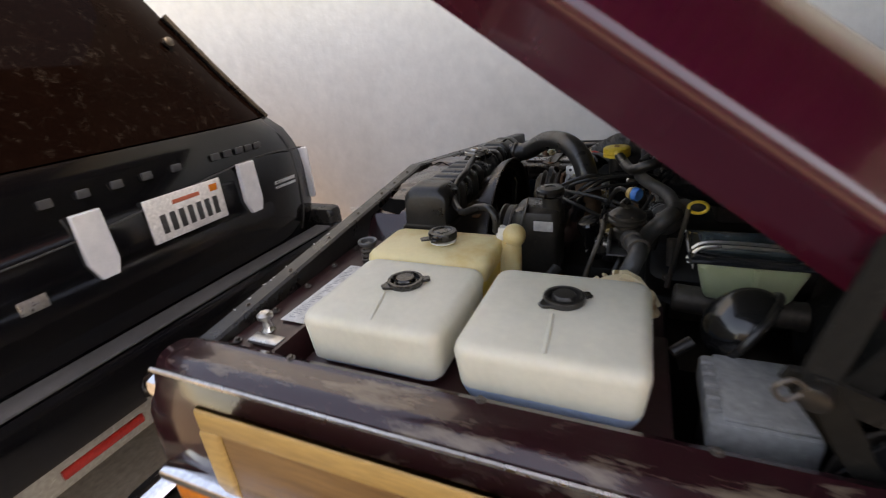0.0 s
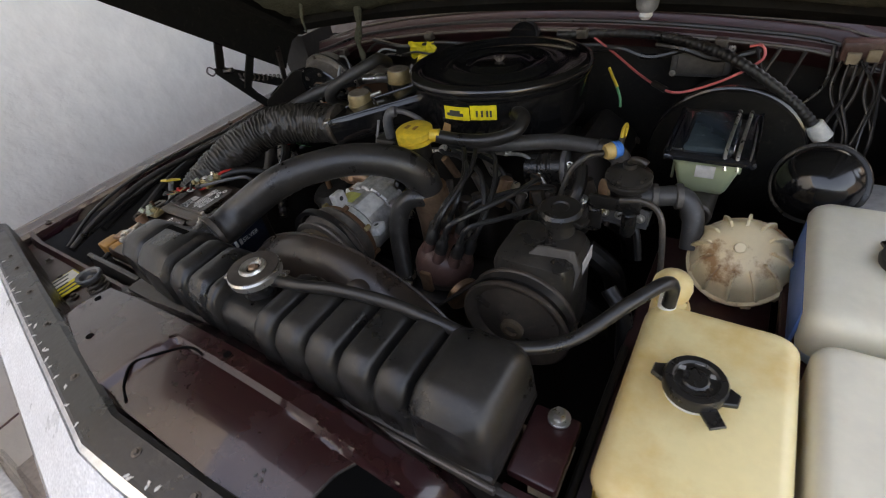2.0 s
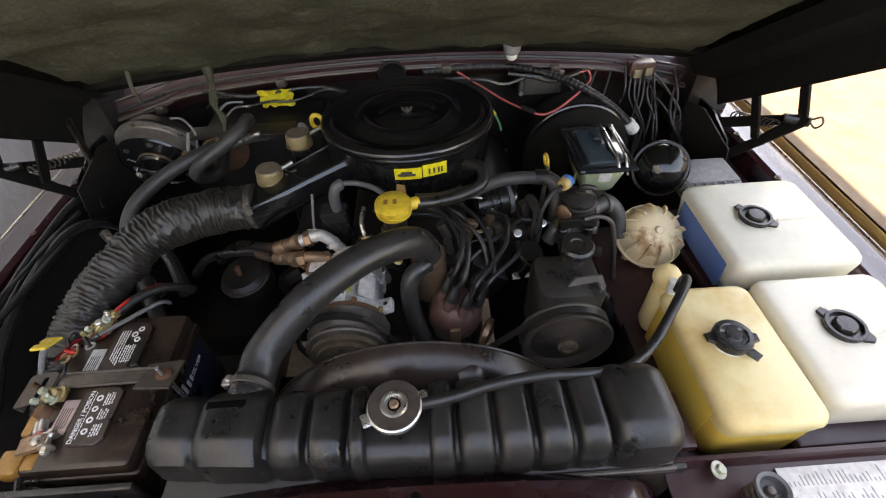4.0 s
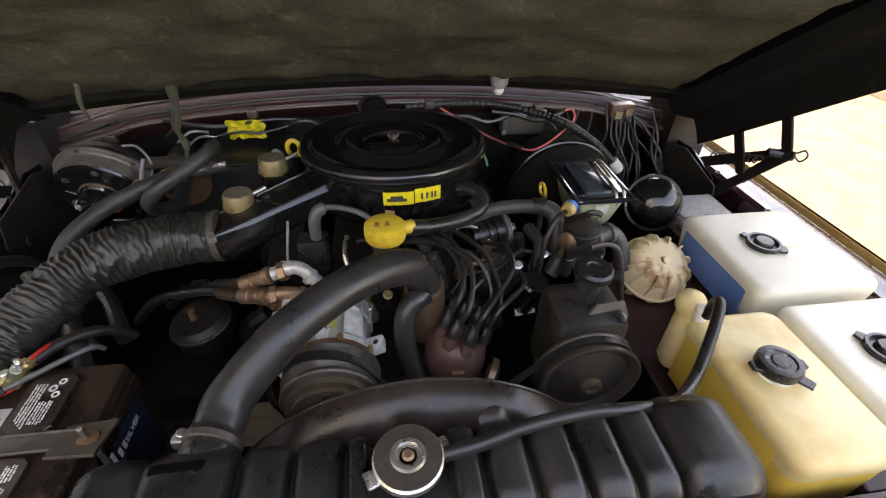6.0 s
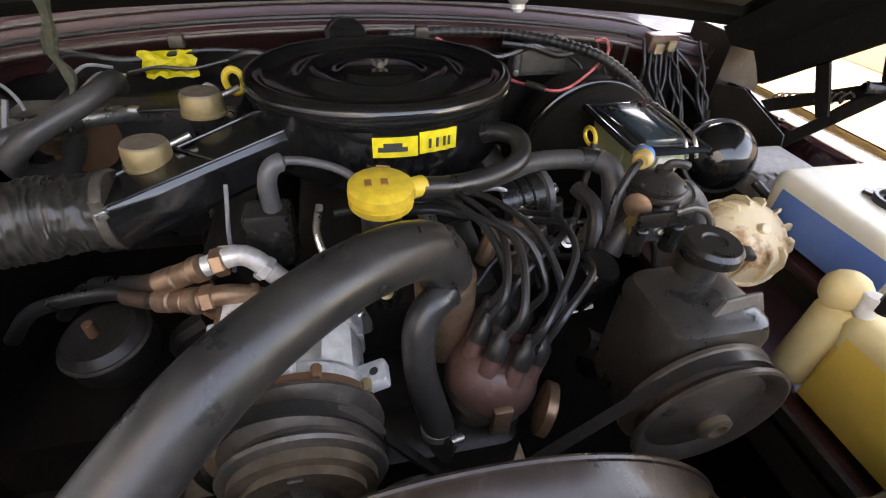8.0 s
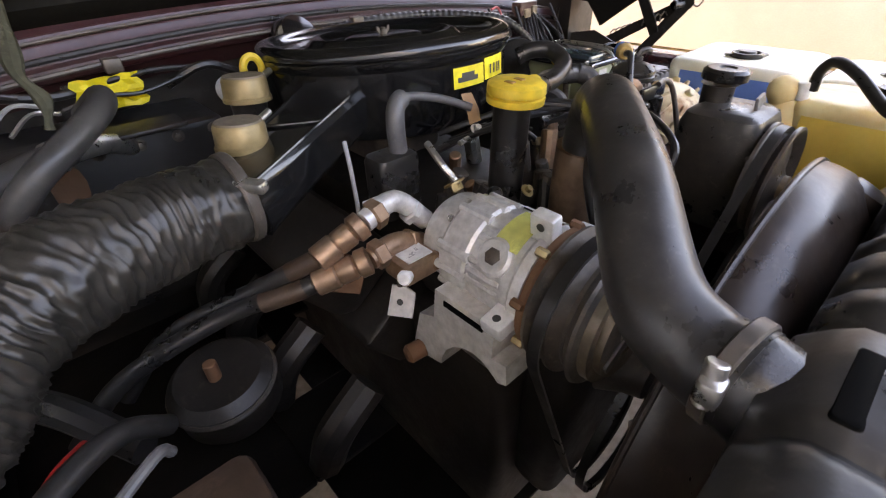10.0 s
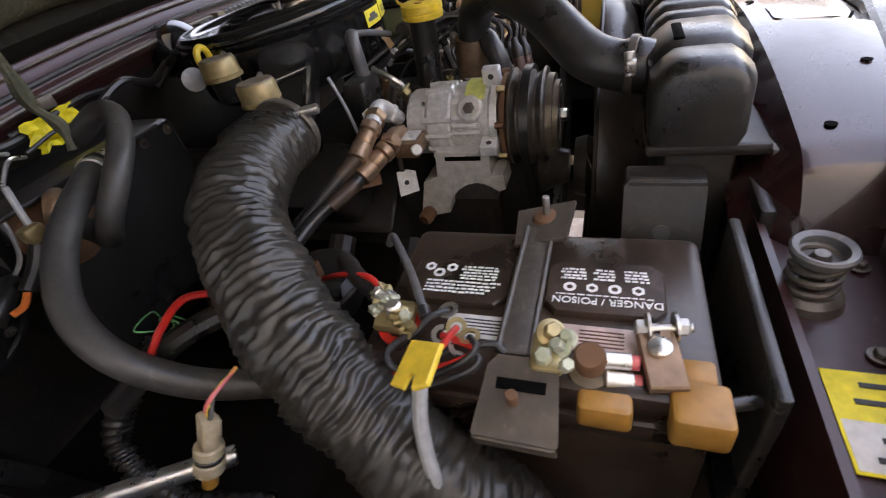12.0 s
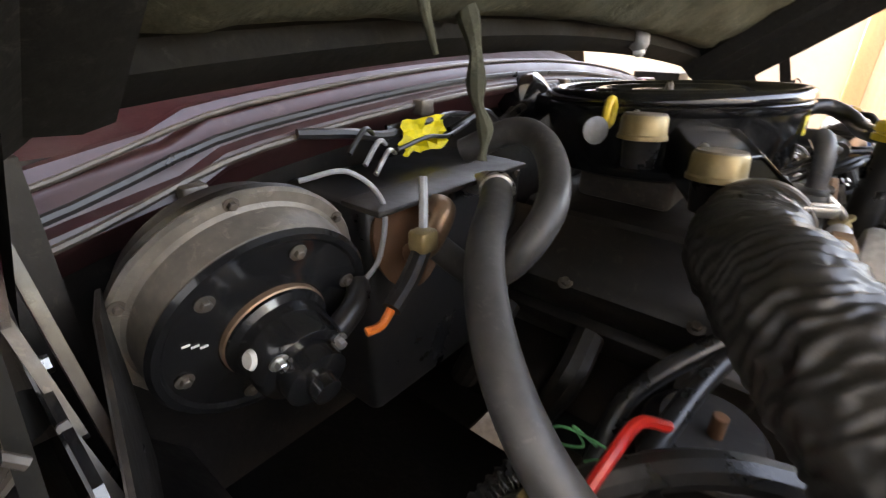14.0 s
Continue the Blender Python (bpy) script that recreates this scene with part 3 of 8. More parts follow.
# dusty bloom along the driver's wing top, wood side and marker lamp
panel = part("wood_panel", Geo().box(0.938, 0.943, -0.028, 0.98, 0.69, 0.975, 0.002), wood, wag, "woodgrain vinyl side panel")
part("panel_frame", Geo().box(0.936, 0.947, -0.062, 1.0, 0.957, 0.994, 0.006), tan_trim, panel, "tan woodgrain edging strip")
part("panel_frame", Geo().box(0.936, 0.947, -0.066, -0.03, 0.66, 0.9575, 0.006), tan_trim, panel, "tan woodgrain edging strip")
part("panel_frame", Geo().box(0.936, 0.947, -0.02, 1.0, 0.66, 0.695, 0.006), tan_trim, panel, "tan woodgrain edging strip")
mk = part("side_marker", Geo().box(0.936, 0.958, -0.145, 0.06, 0.8, 0.846, 0.006), amber, wag, "amber side marker lamp")
part("bezel", Geo().box(0.934, 0.962, -0.165, 0.08, 0.848, 0.868, 0.005), chrome, mk, "chrome lamp bezel")
part("front_bumper", Geo().box(-0.9, 0.92, -0.47, -0.38, 0.5, 0.62, 0.03), chrome, wag)

# cabin behind the scuttle
low = ((-0.915, 0.35), (-0.925, 0.8), (-0.885, 0.965), (0.9, 0.965), (0.94, 0.8), (0.93, 0.35))
part("cabin_body", Geo().loft([[(x, y, z) for x, z in low] for y in (1.12, 2.4, 3.9, 4.05)]), maroon, wag, sharp=40)
cab = ((-0.86, 0.0), (-0.72, 0.62), (-0.62, 0.96), (-0.5, 1.0), (0.52, 1.0), (0.64, 0.96), (0.74, 0.62), (0.88, 0.0))
part("glasshouse", Geo().loft([[(x, y, 0.968 + z * h) for x, z in cab] for y, h in ((1.13, 0.42), (1.62, 0.7), (3.75, 0.7), (4.0, 0.1))]), dark_glass, wag, "dark windscreen and side windows", sharp=30)
part("roof_panel", Geo().box(-0.56, 0.58, 1.66, 3.72, 1.67, 1.69, 0.01), maroon, wag)
for sx in (0.948, -0.935):
    part("wood_side", Geo().box(min(sx, sx * 0.993), max(sx, sx * 0.993), 1.14, 3.9, 0.62, 0.93, 0.002), wood, wag, "woodgrain vinyl side panel")
for sx in (0.76, -0.76):
    w = part("wheel", Geo().lathe([(0.2, 0), (0.33, 0.0), (0.345, 0.03), (0.345, 0.17), (0.33, 0.2), (0.2, 0.2)], (CX + sx - 0.1, 3.3, 0.345), (1, 0, 0), 40), rubber, wag, "black tyre")
    part("rim", Geo().lathe([(0.04, 0.02), (0.19, 0.03), (0.2, 0.17), (0.04, 0.18)], (CX + sx - 0.1, 3.3, 0.345), (1, 0, 0), 28), dark_steel, w)

# nose: header panel, recesses, side shelves
HZ = 1.064
def head(x, y):
    """Height of the pressed, crowned header panel."""
    d = abs(x + 0.02)
    z = HZ - (0.42 if x > 0 else 0.34) * d * d - 1.6 * (min(y, -0.06) + 0.135) ** 2
    if y > -0.075:
        z -= 1.3 * (y + 0.075)
    if d > 0.3:
        z -= 15 * (d - 0.3) ** 2
    left, back = -0.068 + 0.3 * min(0, y + 0.096), -0.096 - 0.06 * max(0, x - 0.12)
    if left < x < 0.292 and y < back:
        z -= 0.007 * min(1, (x - left) / 0.006, (0.292 - x) / 0.01, (back - y) / 0.006)
        if x > 0.122:
            z -= 0.004 * min(1, (x - 0.122) / 0.006)
    return z


def lip_line(x):
    """The curved front edge of the nose: y and z at x."""
    d = abs(x + 0.03)
    return (-0.219 + 0.17 * d, 1.064 - 0.06 * d) if x < -0.03 else (-0.219 + 0.035 * d, 1.062 - 0.09 * d)


xs = [-0.4092 + 0.006 * k for k in range(130)]
rows = [[(x, y, head(x, y)) for x in xs] for y in (-0.19, -0.182, -0.175, -0.165, -0.15, -0.135, -0.12, -0.114, -0.111, -0.108, -0.105, -0.102, -0.099, -0.096, -0.093, -0.088, -0.08, -0.075, -0.07, -0.06, -0.045, -0.03)]
rows = [[(x, max(y, lip_line(x)[0] + 0.022 + 0.002 * i), head(x, max(y, lip_line(x)[0] + 0.022 + 0.002 * i))) for x, y, z in row] for i, row in enumerate(rows)]
hdr = part("header_panel", Geo().sheet(rows, 0.004), header_paint, wag, "pressed maroon panel behind the grille", sharp=30)


def on_head(pts, up=0.0012):
    return [(x, y, head(x, y) + up) for x, y in pts]


# the slot: a near-black skin over the panel paints its dark inside
rows = []
for k in range(13):
    v = k / 12
    x0, x1, y = 0.2 + 0.027 * v + 0.005 * math.sin(v * 6.3), 0.252 + 0.031 * v ** 0.6, -0.181 + 0.073 * v
    rows.append([(x0 + (x1 - x0) * i / 8, y, head(x0 + (x1 - x0) * i / 8, y) + 0.0012) for i in range(9)])
part("panel_slot", Geo().sheet(rows), gap_shade, hdr, "black skin painting the shade inside an opening")
part("slot_edge", Geo().tube(on_head([(0.199, -0.181), (0.21, -0.163), (0.213, -0.145), (0.217, -0.126), (0.226, -0.108)], 0.0016), 0.0014, 6), dusty_plastic, hdr)
part("panel_seam", Geo().tube(on_head([(-0.045, -0.183), (-0.072, -0.17), (-0.083, -0.15), (-0.074, -0.13), (-0.05, -0.104), (-0.03, -0.099), (-0.012, -0.1)], 0.0), 0.0018, 8), gap_shade, hdr)
for x, y in ((0.15, -0.165), (0.158, -0.166), (0.154, -0.158)):
    part("panel_chip", Geo().lathe([(0.0022, 0), (0.002, 0.0006)], (x, y, head(x, y) + 0.0004), n=8), print_ink, hdr)
for x, y in ((-0.3, -0.1), (-0.2, -0.15), (0.29, -0.12), (0.27, -0.18), (0.02, -0.087)):
    part("panel_hole", Geo().lathe([(0.005, 0), (0.005, 0.0008)], (x, y, head(x, y) + 0.0008), n=14), gap_shade, hdr)
sect = ((-0.014, -0.012), (-0.016, -0.003), (-0.012, 0.0), (0.018, 0.0005), (0.024, -0.003), (0.026, -0.012), (0.026, -0.09), (-0.012, -0.09))
rings = []
for k in range(41):
    x = -0.83 + 1.68 * k / 40
    y, z = lip_line(x)
    rings.append([(x, y + dy, z + dz) for dy, dz in sect])
lip = part("front_lip", Geo().loft(rings), tank_plastic, wag, "scratched dark front lip above the grille", sharp=30)
for x in (-0.62, -0.55, -0.43, -0.3, -0.14, 0.03, 0.12, 0.2, 0.33, 0.46, 0.6, 0.72):
    part("lip_bolt", bolt((x, lip_line(x)[0] + 0.006, lip_line(x)[1]), r=0.0032, h=0.003), dark_steel, lip)
for k in range(46):
    x = rnd.uniform(-0.8, 0.82)
    y, z = lip_line(x)
    part("scratch", Geo().slab([(rnd.uniform(0.001, 0.0022) * math.cos(a) + rnd.uniform(0, 0.0014), rnd.uniform(0.0015, 0.006) * math.sin(a)) for a in (0.2, 1.2, 2.0, 3.0, 4.1, 5.2)], 0.0005, pose(x, y + rnd.choice([-0.013, -0.012, -0.01, -0.007]), z + 0.0004, 0, 0, rnd.uniform(-60, 60))), pale_label, lip)
for x0, x1, z in ((0.352, 0.85, 0.972), (-0.83, -0.344, 0.957)):
    rows = [[(x0 + (x1 - x0) * k / 10, max(y, lip_line(x0 + (x1 - x0) * k / 10)[0] + 0.012 + 0.008 * i), z + dz) for k in range(11)] for i, (y, dz) in enumerate(((-0.3, 0.012), (-0.3, 0.0), (-0.08, 0.0), (-0.055, 0.002), (-0.05, 0.02), (-0.044, 0.02), (-0.04, -0.1)))]
    shf = part("nose_shelf", Geo().sheet(rows, 0.004), dust_maroon, wag, "dusty maroon pressed shelf beside the radiator")
    for k in range(5):
        x = x0 + (x1 - x0) * (0.12 + 0.19 * k)
        part("shelf_bolt", bolt((x, lip_line(x)[0] + 0.042, z + 0.002), r=0.0045, h=0.005), dark_steel, shf)
gsec = ((0.0, -0.012), (-0.01, -0.016), (-0.066, -0.066), (-0.074, -0.08), (-0.078, -0.36))
rows = [[(x, lip_line(x)[0] - 0.014 + dy, lip_line(x)[1] + dz) for x in np.linspace(-0.85, 0.87, 33)] for dy, dz in gsec]
nose = part("grille", Geo().sheet(rows, 0.01), chrome, wag, "sloping bright grille surround")
for x0, x1, y0, y1, m in ((-0.8, 0.16, 0.05, 0.97, tape_white), (0.175, 0.66, 0.05, 0.6, tape_red), (0.14, 0.84, 0.64, 0.97, tape_white)):
    rows = []
    for t in (y0, (y0 + y1) / 2, y1):
        rows.append([(x, lip_line(x)[0] - 0.024 - 0.056 * t, lip_line(x)[1] - 0.0135 - 0.05 * t) for x in np.linspace(x0, x1, 15)])
    part("reflective_tape", Geo().sheet(rows, 0.002), m, nose, "strip of " + ("red" if m is tape_red else "white") + " reflective tape")
part("headlamp_trim", Geo().box(0.8, 0.905, -0.25, -0.18, 0.91, 0.965, 0.02), chrome, wag, "bright corner trim")

# radiator support and tank tray
part("support_bar", Geo().box(-0.37, 0.38, -0.058, -0.045, 0.6, 0.99, 0.004), bay_black, wag)
tray = part("bottle_tray", Geo().box(0.4, 0.566, -0.04, 0.49, 0.895, 0.912, 0.004).box(0.568, 0.8, -0.03, 0.49, 0.936, 0.953, 0.004), dust_maroon, wag, "dusty steel tray under the plastic bottles")
part("tray_lip", Geo().box(0.4, 0.41, -0.04, 0.22, 0.85, 0.925, 0.003), bay_black, tray)
btray = part("battery_tray", Geo().box(-0.62, -0.36, -0.02, 0.3, 0.765, 0.785, 0.004), bay_black, wag)
part("upright_bracket", Geo().box(-0.56, -0.372, -0.03, -0.02, 0.8, 0.985, 0.003), dusty_plastic, wag, "thin dark upright plate beside the battery")
part("crossmember", Geo().box(-0.5, 0.5, 0.0, 0.14, 0.42, 0.5, 0.02), bay_black, wag)

# firewall and cowl
rows = [[(x, 0.945 - 0.02 * math.cos(x * 6), z) for x in np.linspace(-0.82, 0.84, 24)] for z in (0.45, 0.7, 0.9, 1.0, 1.1)]
fw = part("firewall", Geo().sheet(rows), bay_black, wag, "grimy dark bulkhead", sharp=60)
def cowl(x):
    u = (x - CX) / 0.84
    return 0.90 - 0.045 * max(0, abs(u) - 0.65) / 0.35, 1.168 - 0.085 * u * u - (0.012 if abs(u) > 0.72 else 0)


xs = np.linspace(-0.83, 0.85, 41)
rows = [[(x, cowl(x)[0] + dy, cowl(x)[1] + dz) for x in xs] for dy, dz in ((0.02, -0.075), (0.004, -0.05), (-0.012, -0.046), (-0.016, -0.04), (-0.012, -0.03), (0.0, -0.026), (0.008, -0.004), (0.014, 0.0), (0.03, 0.0), (0.034, -0.008), (0.05, -0.013), (0.058, -0.005), (0.064, 0.003), (0.074, 0.004), (0.078, -0.006), (0.1, -0.004), (0.22, 0.045))]
cw = part("cowl", Geo().sheet(rows), dust_maroon, wag, "dusty maroon scuttle lip under the bonnet", sharp=40)
part("cowl_seal", Geo().tube([(x, cowl(x)[0] + 0.004, cowl(x)[1] - 0.02) for x in xs[::3]], 0.005, 8, 3), rubber, cw)
part("cowl_edge", Geo().tube([(x, cowl(x)[0] - 0.014, cowl(x)[1] - 0.037) for x in xs[::3]], 0.004, 8, 3), dark_steel, cw, "bare scuffed edge")
part("cowl_edge", Geo().tube([(x, cowl(x)[0] + 0.014, cowl(x)[1] + 0.002) for x in xs[::3]], 0.003, 8, 3), dark_steel, cw, "bare scuffed edge")
for x in (-0.62, -0.3, 0.12, 0.4, 0.62):
    part("cowl_clip", Geo().box(x - 0.012, x + 0.012, cowl(x)[0] - 0.03, cowl(x)[0] - 0.008, cowl(x)[1] - 0.05, cowl(x)[1] - 0.03, 0.003), dark_steel, cw)
for side in (1, -1):
    x0 = CX + side * 0.83
    part("cowl_corner", Geo().slab([(-0.09, -0.02), (0.02, -0.02), (0.035, 0.03), (0.02, 0.1), (-0.09, 0.11)], 0.2, pose(x0, 0.84, 0.93) @ Matrix.Diagonal((side, 1, 1, 1))), bay_black, wag)

# ---- the raised bonnet ----
HOOD_D, HOOD_N = Vector((0, -0.8115, 0.584)), Vector((0, 0.584, 0.8115))
HINGE = Vector((0, 0.74, 1.06))
HOOD_L = 1.15
def hp(x, s, o):
    """A place on the bonnet: across, up its slope from the rear lip, and out from the side lips."""
    p = HINGE + HOOD_D * s + HOOD_N * o
    return (CX + x, p.y, p.z)


def under(x):
    """Height of the crowned underside above the side lips."""
    return 0.11 + 0.06 * (1 - (x / 0.8) ** 2)


prof = [(-0.776, 0.0), (-0.78, 0.0), (-0.793, 0.018), (-0.8125, 0.045), (-0.818, 0.051), (-0.8205, 0.056), (-0.8205, 0.062), (-0.8175, 0.068), (-0.811, 0.075), (-0.795, 0.088), (-0.775, 0.106), (-0.75, 0.128)]
prof = prof + [(x, under(x) + 0.03) for x in np.linspace(-0.7, 0.7, 15)] + [(-x, o) for x, o in reversed(prof)]
rows = []
for s in (-0.01, 0.0, 0.02, 0.3, 0.6, 0.9, HOOD_L - 0.04, HOOD_L - 0.01, HOOD_L):
    d = 0.0 if s < HOOD_L - 0.02 else (s - HOOD_L + 0.02) * 4
    rows.append([hp(x, s, o - (d if o > 0.1 else 0)) for x, o in prof])
hood = part("bonnet", Geo().sheet(rows), maroon, wag, "raised dark maroon bonnet", sharp=30)
inner = [(-0.773, 0.001), (-0.771, 0.04), (-0.762, 0.085), (-0.74, 0.1)]
inner = inner + [(x, under(x) + 0.006) for x in np.linspace(-0.7, 0.7, 15)] + [(-x, o) for x, o in reversed(inner)]
rows = [[hp(x, s, o) for x, o in inner] for s in (-0.009, 0.05, 0.3, 0.6, 0.9, HOOD_L - 0.002)]
part("inner_panel", Geo().sheet(rows), matt_black, hood, "dark underside panel of the bonnet", sharp=30)
for s0, s1 in ((-0.008, 0.05), (HOOD_L - 0.1, HOOD_L - 0.01)):
    rows = [[hp(x, s, under(x) + o) for x in np.linspace(-0.74, 0.74, 17)] for s, o in ((s0, 0.03), (s0, -0.006), (s0 + 0.01, -0.012), (s1 - 0.01, -0.012), (s1, 0.004))]
    part("frame_rail", Geo().sheet(rows), matt_black, hood)
RAIL = {-0.74: (0.104, 0.1, 0.106), 0.74: (0.075, 0.06, 0.07)}
for x in (-0.74, 0.74):
    rows = [[hp(x + dx, s, o) for dx, o in ((-0.05, 0.11), (-0.035, RAIL[x][0]), (0.03, RAIL[x][1]), (0.05, RAIL[x][2]))] for s in (0.0, 0.4, 0.8, HOOD_L - 0.01)]
    part("frame_rail", Geo().sheet(rows), matt_black, hood)
    for s in (0.5, 0.75):
        part("rail_hole", Geo().lathe([(0.008, 0), (0.008, 0.001)], hp(x - 0.003, s, RAIL[x][1] + 0.002 if x < 0 else 0.0665), (0, -0.625, -0.781), 18), print_ink, hood)
rows = []
for i in range(61):
    s = 0.055 + (HOOD_L - 0.16) * i / 60
    row = []
    for k in range(81):
        x = -0.68 + 1.36 * k / 80
        h = noise.fractal(Vector((x * 8, s * 8, 3.1)), 1.0, 2.0, 4) * 0.012 + (1 - 2 * abs(noise.noise(Vector((x * 17 + 2 * noise.noise(Vector((x * 5, s * 5, 1))), s * 17, 5))))) * 0.005
        edge = min(1, (0.68 - abs(x)) / 0.03, i / 1.5, (60 - i) / 1.5)
        row.append(hp(x, s, under(x) + 0.004 - (0.02 + h) * max(0, edge)))
    rows.append(row)
part("insulation_pad", Geo().sheet(rows), pad_mat, hood, "lumpy dark olive felt insulation", sharp=80)
hl = part("bonnet_lamp", Geo().lathe([(0.02, 0), (0.021, 0.02), (0.019, 0.034), (0.012, 0.042)], (0.268, 0.8, 1.232), (0, -0.2, -1)), grey_plastic, hood, "small grey underbonnet lamp")
part("bulb", Geo().lathe([(0.012, 0), (0.012, 0.008), (0.006, 0.014)], (0.268, 0.792, 1.192), (0, -0.2, -1)), white_plastic, hl)
part("torn_strip", Geo().tube([(-0.402, 0.74, 1.235), (-0.4, 0.725, 1.19), (-0.408, 0.715, 1.15), (-0.398, 0.71, 1.12), (-0.405, 0.707, 1.09)], lambda u: 0.0095 - 0.004 * u + 0.002 * math.sin(u * 19), 8), pad_mat, hood, "frayed strip of insulation hanging down")
part("torn_strip", Geo().tube([(-0.53, 0.68, 1.26), (-0.535, 0.67, 1.22), (-0.528, 0.665, 1.19)], lambda u: 0.006 - 0.004 * u, 8), pad_mat, hood, "frayed strip of insulation hanging down")

# bonnet hinges
for side in (1, -1):
    X = lambda x: CX + side * x
    ho = 0.02 if side > 0 else 0.0
    plate = Matrix(((0, 0, side, X(0.772)), (-1, 0, 0, 0.86), (0, 1, 0, 0.98), (0, 0, 0, 1)))
    h = part("bonnet_hinge", Geo().slab([(-0.02, -0.08), (0.2, -0.08), (0.24, -0.04), (0.2, 0.03), (0.1, 0.06), (-0.02, 0.05)], 0.006, plate), black_paint, wag, "black scissor hinge of the bonnet")

    def bar(a, b, w, material, label=""):
        """A flat bar between two pivots."""
        a, b = Vector(a), Vector(b)
        d = (b - a).normalized()
        xs_ = Vector((side, 0, 0))
        n = d.cross(xs_).normalized()
        m = Matrix.Translation(a) @ Matrix((n, d, n.cross(d))).transposed().to_4x4()
        L = (b - a).length
        part("hinge_link", Geo().slab([(-w * 0.5, -w * 0.4), (w * 0.5, -w * 0.4), (w * 0.6, 0.02), (w * 0.5, L), (0, L + w * 0.5), (-w * 0.5, L), (-w * 0.6, 0.02)], 0.006, m), material, h, label)

    bar((X(0.775), 0.67, 0.95), (X(0.82 + ho), 0.555, 1.118), 0.02, matt_black)
    bar((X(0.80 + ho), 0.62, 1.03), (X(0.825 + ho), 0.57, 1.116), 0.021, matt_black)
    bar((X(0.825 + ho), 0.568, 1.11), (X(0.805), 0.615, 1.265), 0.021, matt_black)
    bar((X(0.79), 0.61, 1.055), (X(0.775), 0.69, 1.2), 0.021, matt_black)
    bar((X(0.778), 0.74, 1.01), (X(0.825 + ho), 0.572, 1.112), 0.021, matt_black)
    if side < 0:
        bar((X(0.766), 0.74, 1.12), (X(0.752), 0.7, 0.95), 0.014, shroud_mat, "dusty brown link")
        bar((X(0.778), 0.75, 1.09), (X(0.766), 0.715, 1.0), 0.008, dark_steel, "bare steel link")
        bar((X(0.772), 0.7, 1.02), (X(0.756), 0.66, 0.93), 0.008, shroud_mat)
    part("upper_plate", Geo().slab([(0, 0), (0.24, 0.0), (0.24, 0.025), (0, 0.03)], 0.006, Matrix(((0, 0, side, X(0.765)), (-0.8115, 0.584, 0, 0.74), (0.584, 0.8115, 0, 1.15), (0, 0, 0, 1)))), black_paint, h)
    part("hinge_spring", Geo().tube([(X(0.80 + ho) + 0.01 * math.cos(k * 1.6), 0.6 + 0.0036 * k, 1.085 - 0.0014 * k + 0.01 * math.sin(k * 1.6)) for k in range(40)], 0.002, 6, 2), dark_steel, h)
    part("spring_tube", Geo().lathe([(0.009 - 0.003 * (side < 0), 0), (0.011 - 0.003 * (side < 0), 0.001), (0.011 - 0.003 * (side < 0), 0.05), (0.008 - 0.003 * (side < 0), 0.052), (0.008 - 0.003 * (side < 0), 0.01), (0.0, 0.009)], (X(0.842 + ho), 0.565, 1.108), (-side * 0.9, 0.4, 0.02), 20), black_plastic, h, "open-ended black spring tube")
    part("apron", Geo().slab([(0, 0), (0.17, 0.0), (0.19, 0.03), (0.17, 0.12), (0.06, 0.17), (0, 0.16)], 0.004, Matrix(((side * 0.25, 0, side, X(0.725)), (-0.97, 0, 0, 0.8), (0, 1, 0, 0.88), (0, 0, 0, 1)))), bay_black, h, "black sheet apron inside the wing")
    part("pivot_wire", Geo().tube([(X(0.84 + ho), 0.56, 1.117), (X(0.846 + ho), 0.548, 1.128), (X(0.846 + ho), 0.538, 1.118), (X(0.842 + ho), 0.546, 1.105), (X(0.838 + ho), 0.558, 1.11)], 0.0022, 6), dark_steel, h)
    part("hinge_bolt", bolt((X(0.771), 0.8, 1.0), (-side, 0, 0), 0.007, 0.007), zinc, h)
    part("hinge_bolt", bolt((X(0.771), 0.7, 0.94), (-side, 0, 0), 0.007, 0.007), zinc, h)

# ---- radiator ----
rad = thing("radiator", (0.0, 0.0, 0.55), "black radiator with a ribbed plastic top tank", "radiator")
part("core", Geo().box(-0.297, 0.34, -0.035, 0.03, 0.55, 1.03, 0.004), bay_black, rad)


def tank_ring(x, grow=0.0, y0=-0.056, y1=0.043):
    """One cross-section of the top tank."""
    zt, e = 1.085 + grow * (0.75 if x < -0.15 else 1.0), max(0.0, grow * 0.35)
    y0 += 0.024 * min(1, max(0, -x / 0.3))
    return [(x, y, z) for y, z in ((y0, 1.02), (y0 - e, 1.03), (y0 - e + 0.002, zt - 0.02), (y0 + 0.006, zt - 0.008), (y0 + 0.016, zt - 0.001), (y0 + 0.026, zt), (y1 - 0.024, zt), (y1 - 0.014, zt - 0.001), (y1 - 0.005, zt - 0.008), (y1 + e - 0.001, zt - 0.02), (y1 + e, 1.03), (y1, 1.02))]


rings = [tank_ring(-0.3062, 0.001, -0.0525, 0.0395), tank_ring(-0.303, 0.011), tank_ring(-0.297, 0.0175), tank_ring(-0.285, 0.02), tank_ring(-0.259, 0.02), tank_ring(-0.252, 0.018), tank_ring(-0.248, 0.013), tank_ring(-0.246, 0.013), tank_ring(-0.241, 0.02), tank_ring(-0.232, 0.024), tank_ring(-0.176, 0.024), tank_ring(-0.169, 0.021), tank_ring(-0.166, 0.01), tank_ring(-0.164, -0.002)]
